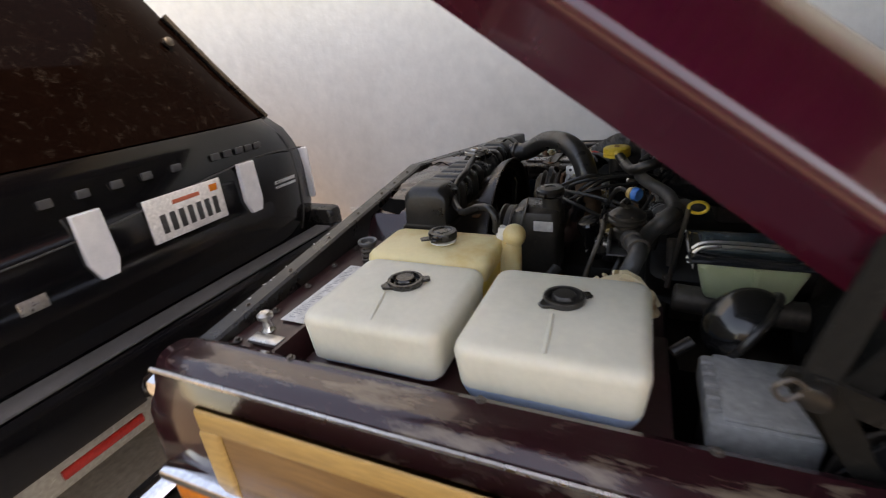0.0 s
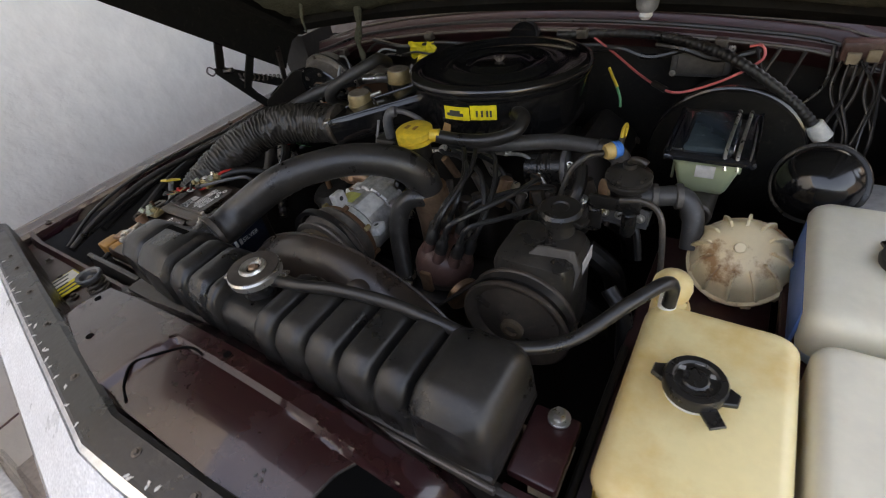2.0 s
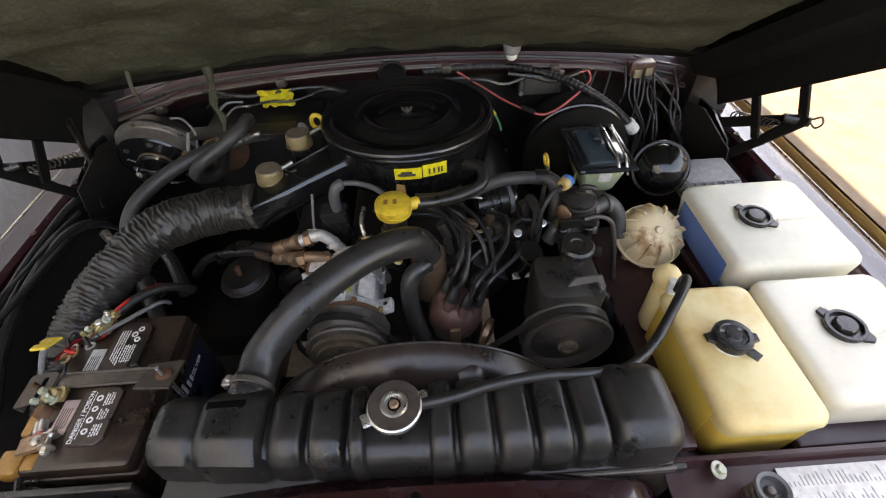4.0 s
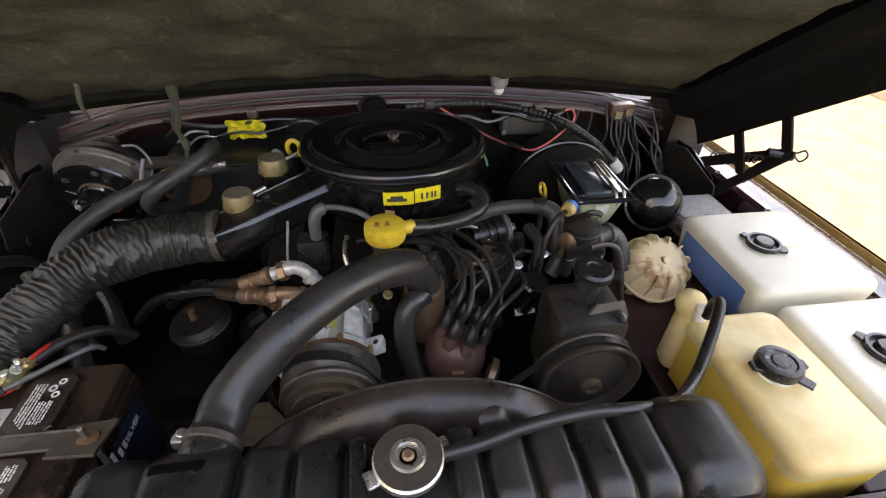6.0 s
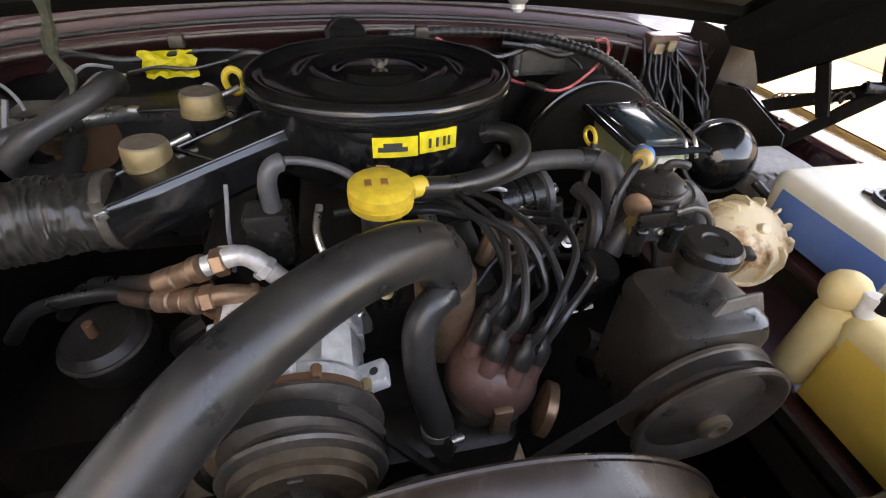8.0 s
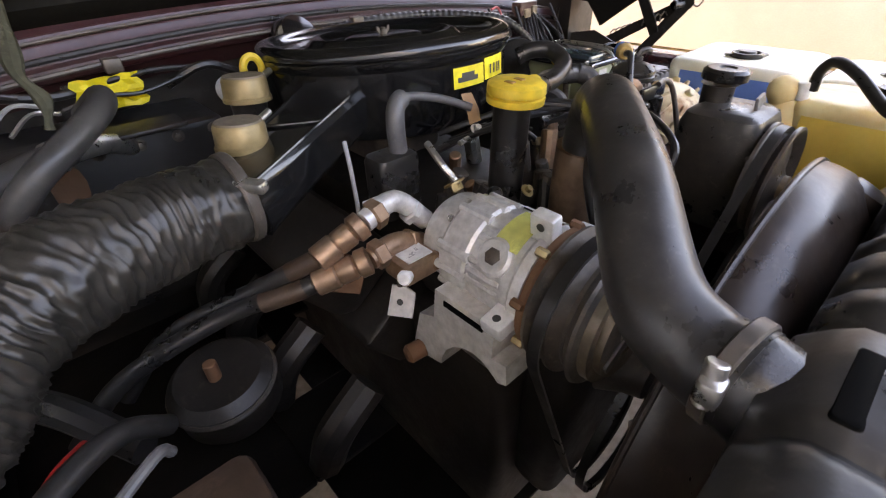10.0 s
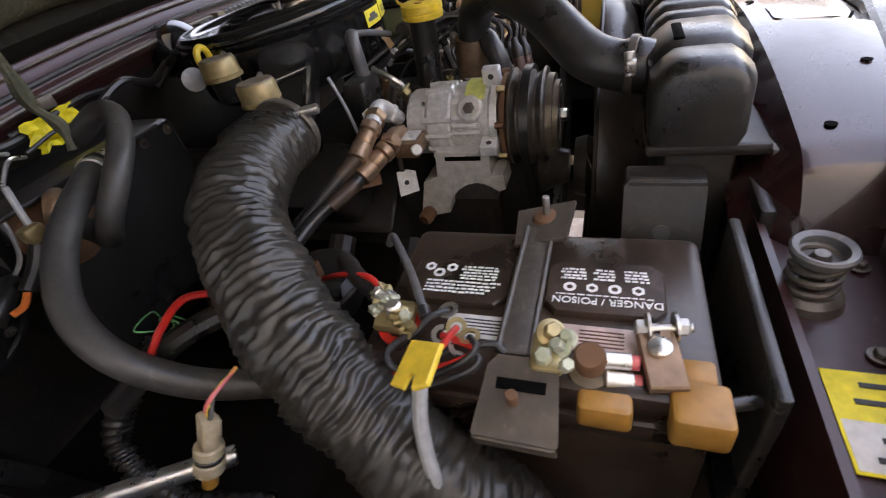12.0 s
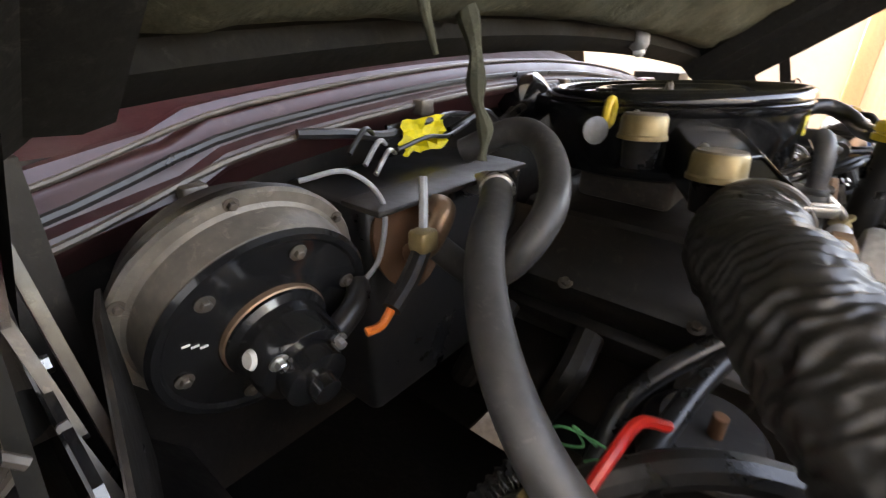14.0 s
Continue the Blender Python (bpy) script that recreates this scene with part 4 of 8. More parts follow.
ribs = [(-0.158, 0.044), (-0.108, 0.044), (-0.058, 0.02), (0.04, 0.03), (0.076, 0.042), (0.124, 0.042), (0.172, 0.042), (0.22, 0.04)]
for x, w in ribs:
    for u, g in ((-0.03, -0.006), (0.0, -0.002), (0.04, 0.006), (0.09, 0.0105), (0.17, 0.0128), (0.3, 0.014), (0.5, 0.0145), (0.7, 0.014), (0.83, 0.0128), (0.91, 0.0105), (0.96, 0.006), (1.0, -0.002), (1.03, -0.006)):
        rings.append(tank_ring(x + w * u, g))
rings += [tank_ring(0.2635, -0.002), tank_ring(0.267, 0.012), tank_ring(0.273, 0.019), tank_ring(0.285, 0.022), tank_ring(0.32, 0.021), tank_ring(0.335, 0.018), tank_ring(0.344, 0.01), tank_ring(0.348, -0.004), tank_ring(0.35, -0.03)]
tank = part("top_tank", Geo().loft(rings), tank_plastic, rad, "ribbed dusty black plastic tank", sharp=38)
part("tank_gasket", Geo().box(-0.305, 0.35, -0.061, 0.049, 1.008, 1.021, 0.004), bay_black, tank)
part("slot_recess", Geo().box(-0.238, -0.188, 0.0175, 0.0285, 1.0985, 1.1034, 0.0022), gap_shade, tank)
part("end_bracket", Geo().box(0.35, 0.40, -0.035, 0.045, 0.985, 1.0, 0.003), dust_maroon, rad)
part("bracket_bolt", bolt((0.378, 0.037, 1.001), r=0.007, h=0.012), zinc, rad)
part("crimp_strip", Geo().box(-0.308, 0.353, -0.066, -0.06, 1.005, 1.016, 0.002), dark_steel, tank)
part("filler_neck", Geo().lathe([(0.026, 0), (0.024, 0.014), (0.029, 0.018)], (0, 0, 1.086)), black_plastic, rad)
cap = part("radiator_cap", Geo().lathe([(0.028, 0), (0.033, 0.001), (0.0335, 0.009), (0.030, 0.012), (0.018, 0.0125), (0.0155, 0.0165), (0.012, 0.0165), (0.0115, 0.0125), (0.006, 0.012)], (0, 0, 1.105), n=44), zinc, rad, "round bright metal cap")
part("cap_ears", Geo().box(-0.043, 0.043, -0.009, 0.009, 1.104, 1.108, 0.002, pose(0, 0, 0, 0, 0, 20)), zinc, cap)
part("cap_face", Geo().lathe([(0.032, 0), (0.0315, 0.0014), (0.0165, 0.0016), (0.0162, 0.0)], (0, 0, 1.1172), n=40), pump_pulley, cap, "dull dark cap face")
part("cap_centre", Geo().lathe([(0.006, 0), (0.006, 0.003), (0.004, 0.005)], (0, 0, 1.116)), copper, cap)
part("hose_outlet", Geo().tube([(-0.204, 0.03, 1.058), (-0.203, 0.055, 1.066), (-0.202, 0.064, 1.067)], 0.029, 16), black_plastic, rad)
part("rust_mark", Geo().slab([(0, 0), (0.008, 0.003), (0.012, 0.012), (0.006, 0.02), (-0.004, 0.015), (-0.006, 0.006)], 0.0006, pose(0.142, -0.03, 1.0935)), rust, tank, "small rust-coloured splash")

# fan shroud: from the flat core to the ring round the fan
sh = thing("fan_shroud", (0.0, 0.1, 0.8), "dusty brown-black moulded plastic fan shroud behind the radiator", "shroud")
rings = []
for y, k in ((0.04, 0.0), (0.047, 0.12), (0.054, 0.4), (0.064, 0.72), (0.076, 0.9), (0.088, 0.975), (0.097, 1.0), (0.101, 1.0)):
    ring = []
    for i in range(61):
        a = radians(2 + 176 * i / 60)
        cx, cz = math.cos(a), math.sin(a)
        sq = 1 / max(abs(cx) / 0.27, abs(cz) / 0.19)
        ring.append((0.018 + cx * (sq * (1 - k) + 0.252 * k), y, 0.84 + cz * (sq * (1 - k) + 0.252 * k)))
    rings.append(ring)
part("shroud_shell", Geo().loft(rings, close=False, caps=False), shroud_mat, sh, sharp=60)
part("shroud_rim", Geo().tube([(0.018 + 0.252 * math.cos(radians(a)), 0.1, 0.84 + 0.252 * math.sin(radians(a))) for a in range(2, 179, 6)], 0.0028, 8, 2), shroud_mat, sh)
part("shroud_boss", Geo().lathe([(0.024, -0.012), (0.02, 0.006), (0.01, 0.012), (0, 0.0125)], (0.1, 0.066, 1.055), (0.3, -0.5, 1), 20), shroud_mat, sh)
part("shroud_tab", Geo().box(0.19, 0.235, 0.05, 0.08, 1.0, 1.005, 0.002), rust, sh)
fan = thing("cooling_fan", (0.0, 0.11, 0.8), "dark engine cooling fan inside the shroud", "fan")
part("hub", Geo().lathe([(0.05, 0), (0.055, 0.02), (0.04, 0.05), (0.02, 0.06)], (0.005, 0.14, 0.82), (0, -1, 0)), dark_steel, fan)
for k in range(7):
    a = 360 * k / 7
    m = pose(0.005, 0.1, 0.82, 0, a, 0)
    part("blade", Geo().slab([(0.045, -0.02), (0.2, -0.035), (0.215, 0.0), (0.2, 0.03), (0.045, 0.02)], 0.003, m @ pose(0, 0, 0, 115, 0, 0)), dark_steel, fan)

# ---- engine ----
eng = thing("engine", (0.0, 0.5, 0.5), "grimy black V8 engine block under the air cleaner", "engine")
part("block", Geo().box(-0.14, 0.15, 0.26, 0.84, 0.5, 0.86, 0.02), bay_black, eng)
part("intake_manifold", Geo().box(-0.12, 0.14, 0.36, 0.82, 0.86, 0.965, 0.025), bay_black, eng)
for s in (1, -1):
    m = pose(CX + s * 0.2, 0.66, 0.905, 0, s * 38, 0)
    vc = part("valve_cover", Geo().box(-0.06, 0.06, -0.2, 0.2, -0.05, 0.05, 0.025, m), bay_black, eng, "grimy black valve cover")
    for y in (-0.16, 0.0, 0.16):
        part("cover_bolt", bolt(m @ Vector((s * 0.05, y, 0.045)), m.to_3x3() @ Vector((0, 0, 1)), 0.006, 0.006), dark_steel, vc)
    part("cylinder_head", Geo().box(-0.07, 0.07, -0.24, 0.22, -0.14, -0.05, 0.01, m), bay_black, eng)
    for k in range(4):
        y = 0.36 + 0.13 * k
        part("exhaust_runner", Geo().tube([(CX + s * 0.26, y, 0.84), (CX + s * 0.31, y, 0.8), (CX + s * 0.32, y + 0.03, 0.72)], 0.022, 10), bay_black, eng)
part("front_cover", Geo().box(-0.1, 0.12, 0.2, 0.27, 0.6, 0.9, 0.02), bay_black, eng)
part("water_pump", Geo().lathe([(0.05, 0), (0.055, 0.03), (0.035, 0.07), (0.03, 0.09)], (0.005, 0.24, 0.82), (0, -1, 0)), dark_steel, eng)
part("thermostat_housing", Geo().tube([(0.05, 0.315, 0.94), (0.05, 0.315, 1.0), (0.047, 0.311, 1.05)], 0.032, 16), copper, eng, "stained metal thermostat housing")
part("carburettor", Geo().box(-0.05, 0.08, 0.6, 0.75, 0.965, 1.03, 0.01), dark_steel, eng)
for k in range(26):
    x, y = rnd.uniform(-0.1, 0.28), rnd.uniform(0.34, 0.52)
    z = rnd.uniform(0.965, 1.0)
    part("engine_fitting", Geo().rod((x, y, z - 0.03), (x + rnd.uniform(-0.02, 0.02), y + rnd.uniform(-0.02, 0.02), z + rnd.uniform(0.005, 0.03)), rnd.uniform(0.005, 0.013), n=10), rnd.choice([dark_steel, bay_black, copper, zinc, dark_steel]), eng)

# ---- air cleaner ----
ac = thing("air_cleaner", (0.021, 0.648, 1.03), "round glossy black air cleaner drum with a yellow torn label", "air cleaner")
ACX = (0, 0.06, 1.0)
AC = Vector((0.021, 0.648, 1.027))
part("bowl", Geo().lathe([(0.06, 0.0), (0.155, 0.0), (0.168, 0.006), (0.176, 0.02), (0.180, 0.088), (0.185, 0.094), (0.186, 0.1), (0.183, 0.104)], AC, ACX, 72), black_paint, ac, "glossy black drum")
lid = part("lid", Geo().lathe([(0.186, 0.1035), (0.187, 0.108), (0.184, 0.115), (0.178, 0.1185), (0.17, 0.118), (0.163, 0.112), (0.158, 0.1065), (0.12, 0.107), (0.113, 0.109), (0.107, 0.115), (0.1, 0.117), (0.093, 0.115), (0.087, 0.109), (0.06, 0.108), (0.055, 0.112), (0.048, 0.1135), (0.0, 0.1125)], AC, ACX, 72), black_paint, ac, "glossy black stepped lid", sharp=60)
az = Vector(ACX).normalized()
ay = az.cross(Vector((1, 0, 0))).normalized()
m = Matrix.Translation(AC) @ Matrix((ay.cross(az), ay, az)).transposed().to_4x4()
nut = part("wing_nut", Geo().lathe([(0.006, 0.11), (0.0055, 0.119), (0.003, 0.122)], AC, ACX, 16), dark_steel, lid, "small steel wing nut")
for s in (1, -1):
    part("wing", Geo().slab([(0.003, 0), (0.008, 0.0), (0.012, 0.005), (0.0115, 0.01), (0.008, 0.0095), (0.006, 0.005)], 0.002, m @ pose(0, 0.001, 0.114, 90, 0, 0) @ Matrix.Diagonal((s, 1, 1, 1))), dark_steel, nut)


def on_drum(a0, a1, z0, z1, r, wob=0.0):
    """A paper sheet round the drum between two bearings."""
    rows = []
    for k in range(13):
        a = radians(a0 + (a1 - a0) * k / 12)
        d = wob * math.sin(k * 1.7)
        rows.append([m @ Vector(((r + d) * math.sin(a), -(r + d) * math.cos(a), z)) for z in (z0, (z0 + z1) / 2, z1)])
    return [[tuple(p) for p in row] for row in rows]


part("label", Geo().sheet(on_drum(-9, 8, 0.058, 0.083, 0.1815)), yellow_paper, ac, "yellow paper label, torn in the middle")
part("label", Geo().sheet(on_drum(8.5, 24, 0.060, 0.087, 0.182, 0.0007)), yellow_paper, ac, "yellow paper label, torn in the middle")
part("label_mark", Geo().sheet(on_drum(-7, 4, 0.065, 0.071, 0.1821)), print_ink, ac)
part("label_mark", Geo().sheet(on_drum(-5, 2, 0.071, 0.076, 0.1821)), print_ink, ac)
for a in (12, 15, 18, 20):
    part("label_mark", Geo().sheet(on_drum(a, a + 1.2, 0.066, 0.078, 0.1829)), print_ink, ac)
part("label_curl", Geo().sheet([[(-0.005, 0.463, 1.092), (0.011, 0.46, 1.091)], [(-0.007, 0.45, 1.072), (0.013, 0.449, 1.073)], [(-0.009, 0.443, 1.058), (0.009, 0.441, 1.06)]]), orange_plastic, ac, "loose browned flap of the label")
# inlet horn
g = Geo()
A, B = Vector((-0.12, 0.568, 1.081)), Vector((-0.303, 0.465, 1.045))
d = (B - A).normalized()
side = d.cross(Vector((0, 0, 1))).normalized()
up = side.cross(d)
rings = []
for u, w, h in ((0, 0.046, 0.024), (0.05, 0.042, 0.027), (0.5, 0.035, 0.028), (0.95, 0.033, 0.029), (1, 0.033, 0.03)):
    c = A.lerp(B, u)
    rings.append([tuple(c + side * (w * sx) + up * (h * sz)) for sx, sz in ((-1, -0.7), (-1, 0.7), (-0.85, 1), (0.85, 1), (1, 0.7), (1, -0.7), (0.85, -1), (-0.85, -1))])
horn = part("inlet_horn", g.loft(rings), black_paint, ac, "long glossy black air inlet horn", sharp=30)
for k, (s0, s1) in enumerate(((-0.8, -0.8), (0.8, 0.8), (-0.8, 0.8))):
    p, q = A.lerp(B, 0.02) + side * (0.045 * s0) + up * 0.0275, A.lerp(B, 0.98) + side * (0.034 * s1) + up * 0.0295
    if k == 2:
        p, q = A.lerp(B, 0.42) + side * (-0.034) + up * 0.029, A.lerp(B, 0.55) + side * 0.034 + up * 0.03
    part("horn_rib", Geo().rod(p, q, 0.0022, n=8), black_paint, horn)
part("horn_clamp", Geo().box(-0.045, 0.045, -0.006, 0.006, 0.025, 0.036, 0.003, Matrix.Translation(B) @ Matrix((side, d, up)).transposed().to_4x4()), zinc, horn, "pale clamp strip")
for i, (p, r, h) in enumerate((((-0.264, 0.521, 1.076), 0.0265, 0.03), ((-0.215, 0.613, 1.097), 0.0265, 0.03))):
    c = thing("vacuum_canister", p, "squat tan canister with a dusty brown top", "canister", "canisters beside the air cleaner")
    part("body", Geo().lathe([(r * 0.9, 0.002), (r * 1.06, 0.003), (r * 1.06, 0.007), (r, 0.009), (r * 0.97, h - 0.003), (r * 0.9, h)], p, (0.05, 0.04, 1)), tan_cap, c)
    part("top", Geo().lathe([(r * 0.9, h), (r * 0.86, h + 0.002), (r * 0.5, h + 0.0015), (0, h + 0.002)], p, (0.05, 0.04, 1)), dirty_top, c, "dusty brown top")
    part("base", Geo().lathe([(r * 0.7, -0.03), (r * 0.8, 0.0), (r * 0.85, 0.003)], p, (0.05, 0.04, 1)), black_plastic, c, "black canister base")
    part("nipple", Geo().rod(Vector(p) + Vector((0.02, 0.01, 0.02)), Vector(p) + Vector((0.045, 0.025, 0.026)), 0.004), zinc, c)
ring = solid("cable_ring", Geo().tube([(-0.18 + 0.012 * math.cos(a), 0.668, 1.121 + 0.016 * math.sin(a)) for a in np.linspace(0, 6.28, 13)], 0.005, 8, 3), yellow_cap, "yellow plastic dipstick ring beside the air cleaner", "dipstick")
solid("washer_grommet", Geo().lathe([(0.008, 0), (0.016, 0.0), (0.017, 0.004), (0.008, 0.005)], (-0.213, 0.672, 1.102), (-0.6, -0.8, 0.1)), grey_plastic, "pale grey round rubber plug", "plug")

# flexible intake duct
FLEX = [(-0.292, 0.476, 1.05), (-0.36, 0.472, 1.048), (-0.425, 0.447, 1.052), (-0.495, 0.405, 1.04), (-0.572, 0.312, 0.992), (-0.608, 0.23, 0.935), (-0.628, 0.14, 0.868), (-0.65, 0.06, 0.78)]
duct = thing("intake_duct", (-0.45, 0.4, 0.95), "wrinkled black foil flexible intake duct", "duct")
g = Geo()
p = smooth_line(FLEX, 72)
up, run = None, 0.0
rings = []
for i, c in enumerate(p):
    t = (p[min(i + 1, len(p) - 1)] - p[max(i - 1, 0)]).normalized()
    up = t.orthogonal().normalized() if up is None else (up - t * up.dot(t)).normalized()
    sd = t.cross(up)
    run += (c - p[i - 1]).length if i else 0
    ring = []
    for k in range(72):
        a = 2 * math.pi * k / 72
        q = c + (up * math.cos(a) + sd * math.sin(a)) * 0.04
        turn = run / 0.0095 + 0.3 * math.sin(a + 1.0) + 0.7 * noise.noise(q * 14) + 0.7 * noise.noise(q * 48)
        rib = abs((turn % 1.0) - 0.5) * 2
        lively = 0.6 + 0.9 * max(0, 0.45 + noise.noise(q * 13 + Vector((7, 0, 0))))
        fold = noise.noise(Vector((run * 42 + 0.9 * math.sin(a), math.cos(a) * 1.1, math.sin(a) * 1.1)))
        wr = 0.003 * (rib ** 1.7 - 0.4) * lively * min(1, 0.3 + run * 3.5) + 0.0045 * (0.3 - 1.3 * abs(fold)) + 0.004 * noise.noise(q * 24) + 0.003 * abs(noise.noise(q * 62)) + 0.0012 * noise.noise(q * 140)
        ring.append(tuple(c + (up * math.cos(a) + sd * math.sin(a)) * (0.0435 - 0.002 * max(0, 1 - run / 0.04) - 0.003 * min(1, run / 0.5) + wr)))
    rings.append(ring)
part("sleeve", g.loft(rings), foil, duct, sharp=70)
part("clamp", Geo().lathe([(0.044, 0), (0.0455, 0.002), (0.0455, 0.01), (0.044, 0.012)], FLEX[0], Vector(FLEX[1]) - Vector(FLEX[0]), 30), dark_steel, duct)

# ---- top radiator hose and its fellows ----
HOSE = [(-0.203, 0.056, 1.067), (-0.199, 0.082, 1.068), (-0.187, 0.116, 1.081), (-0.131, 0.169, 1.116), (-0.071, 0.219, 1.128), (-0.021, 0.255, 1.125), (0.021, 0.287, 1.105), (0.043, 0.305, 1.07), (0.048, 0.312, 1.03)]
hs = thing("radiator_hose", (-0.1, 0.2, 1.05), "thick black rubber top radiator hose", "hose")
part("hose", Geo().tube(HOSE, lambda u: 0.0262 + 0.001 * math.sin(u * 9) + 0.003 * max(0, 1 - u * 9), 22, 10), hose_rubber, hs)
t = Vector(HOSE[1]) - Vector(HOSE[0])
cl = part("hose_clamp", Geo().lathe([(0.0302, 0.0), (0.0315, 0.001), (0.0315, 0.008), (0.0302, 0.009)], Vector(HOSE[0]) + t * 0.12, t, 32), dark_steel, hs, "stained steel worm-drive clip")
part("clamp_screw", Geo().rod((-0.232, 0.066, 1.066), (-0.226, 0.068, 1.09), 0.0055), zinc, cl)
part("clamp_block", Geo().box(-0.238, -0.222, 0.06, 0.072, 1.07, 1.084, 0.003), zinc, cl)
bh = thing("bypass_hose", (0.03, 0.27, 0.95), "short black bypass hose curving down beside the compressor", "hose")
part("hose", Geo().tube([(0.058, 0.305, 1.03), (0.037, 0.285, 1.046), (0.015, 0.268, 1.028), (0.012, 0.25, 0.985), (0.022, 0.232, 0.94), (0.03, 0.221, 0.912), (0.034, 0.215, 0.86)], 0.0165, 16, 8), hose_rubber, bh)
part("hose_clamp", Geo().lathe([(0.0168, 0), (0.0185, 0.001), (0.0185, 0.009), (0.0168, 0.01)], (0.027, 0.225, 0.921), (0.1, -0.2, -1), 24), zinc, bh)
part("clamp_screw", Geo().rod((0.036, 0.205, 0.918), (0.05, 0.21, 0.914), 0.005), zinc, bh)
of = thing("overflow_hose", (0.2, 0.05, 1.06), "thin black overflow hose from radiator cap to coolant bottle", "hose")
part("hose", Geo().tube([(0.026, 0.004, 1.102), (0.07, 0.01, 1.104), (0.12, 0.022, 1.105), (0.188, 0.033, 1.1), (0.25, 0.036, 1.092), (0.308, 0.048, 1.072), (0.365, 0.088, 1.062), (0.413, 0.14, 1.09), (0.438, 0.172, 1.098), (0.446, 0.187, 1.082), (0.446, 0.188, 1.055)], 0.0075, 12, 9), rubber, of)
part("nipple", Geo().rod((0.02, 0.002, 1.1), (0.04, 0.007, 1.102), 0.0062), zinc, of)

# oil filler and breather hoses
fil = thing("oil_filler", (-0.008, 0.377, 0.97), "yellow oil filler cap on a black tube", "filler cap")
part("tube", Geo().rod((-0.008, 0.384, 0.93), (-0.008, 0.376, 1.106), 0.0215, n=20), black_plastic, fil)
c = part("cap", Geo().lathe([(0.026, 0), (0.0325, 0.001), (0.033, 0.008), (0.0305, 0.009), (0.0305, 0.011), (0.033, 0.012), (0.0325, 0.021), (0.029, 0.0235), (0.012, 0.024), (0, 0.0243)], (-0.008, 0.373, 1.1), (0.02, -0.04, 1), 40), yellow_cap, fil, "bright yellow ridged cap")
part("cap_spout", Geo().rod((0.02, 0.376, 1.111), (0.038, 0.384, 1.11), 0.011), yellow_cap, c)
for x in (-0.012, 0.004):
    part("cap_mark", Geo().box(x - 0.0035, x + 0.0035, -0.006, 0.006, 0.0236, 0.0252, 0.0006, pose(-0.008, 0.372, 1.1)), orange_plastic, c)
part("hose", Geo().tube([(0.032, 0.381, 1.109), (0.07, 0.396, 1.099), (0.118, 0.41, 1.098), (0.155, 0.425, 1.108), (0.162, 0.452, 1.12), (0.145, 0.474, 1.12), (0.13, 0.486, 1.112)], 0.0115, 14, 8), rubber, fil, "black breather hose looping to the air cleaner")
vh = thing("vacuum_hose", (0.15, 0.45, 1.06), "black rubber air pump hose across the intake", "hose")
part("hose", Geo().tube([(0.03, 0.43, 1.075), (0.08, 0.43, 1.075), (0.14, 0.45, 1.074), (0.2, 0.485, 1.068), (0.26, 0.497, 1.062), (0.3, 0.495, 1.058)], 0.0135, 14, 8), lit_dusty_hose, vh)
part("coupling", Geo().rod((0.275, 0.5, 1.061), (0.305, 0.498, 1.057), 0.016), black_plastic, vh)
part("down_hose", Geo().tube([(0.3, 0.495, 1.06), (0.318, 0.48, 1.05), (0.318, 0.455, 1.02), (0.315, 0.44, 0.98)], 0.016, 14), lit_dusty_hose, vh)
dp = thing("dipstick", (0.315, 0.53, 1.05), "yellow looped dipstick handle", "dipstick")
part("loop", Geo().tube([(0.307 + 0.0 * a, 0.535 + 0.016 * math.cos(a), 1.075 + 0.011 * math.sin(a)) for a in np.linspace(0, 6.28, 13)], 0.003, 8, 3), yellow_cap, dp)
part("stem", Geo().rod((0.307, 0.52, 1.072), (0.3, 0.5, 0.9), 0.005), dark_steel, dp)

# ---- air conditioning compressor ----
cp = thing("compressor", (-0.11, 0.3, 0.9), "cast aluminium air conditioning compressor with a belt pulley", "compressor")
CO = Vector((-0.098, 0.0, 0.966))
cp_body = part("body", Geo().lathe([(0.046, 0.0), (0.059, 0.002), (0.06, 0.012), (0.057, 0.016), (0.0565, 0.066), (0.0545, 0.069), (0.0545, 0.073), (0.0575, 0.076), (0.0575, 0.108), (0.054, 0.112), (0.051, 0.115), (0.051, 0.14), (0.047, 0.146), (0.03, 0.149)], CO + Vector((0, 0.235, 0)), (0, 1, 0), 56), cast_alu, cp, "cast aluminium housing")


def at_drum(deg, r, y):
    """A place on the compressor drum: bearing round the shaft, radius and depth."""
    return CO + Vector((r * math.cos(radians(deg)), y, r * math.sin(radians(deg))))


for deg in range(12, 372, 24):
    if abs(deg - 141) > 14:
        part("casting_rib", Geo().rod(at_drum(deg, 0.0555, 0.305), at_drum(deg, 0.0555, 0.349), 0.0052, n=8), cast_alu, cp_body)
for deg in (117, 128, 154, 165, 176):
    part("casting_rib", Geo().rod(at_drum(deg, 0.0545, 0.262 if deg > 150 else 0.29), at_drum(deg, 0.0545, 0.305), 0.0042, n=8), cast_alu, cp_body)
out = Vector((math.cos(radians(141)), 0, math.sin(radians(141))))
boss = part("plug_boss", Geo().lathe([(0.021, -0.006), (0.0195, 0.004), (0.0165, 0.0065), (0.011, 0.0065)], at_drum(141, 0.0545, 0.277), out, 28), cast_alu, cp_body)
part("plug", Geo().lathe([(0.009, 0), (0.009, 0.0075), (0.0078, 0.008)], at_drum(141, 0.0545, 0.277), out, 6), dark_steel, boss, "recessed hex plug")
for k in range(12):
    part("through_bolt", bolt(at_drum(30 * k + 6, 0.052, 0.348), (0, 1, 0), 0.0045, 0.005, False), zinc, cp_body)
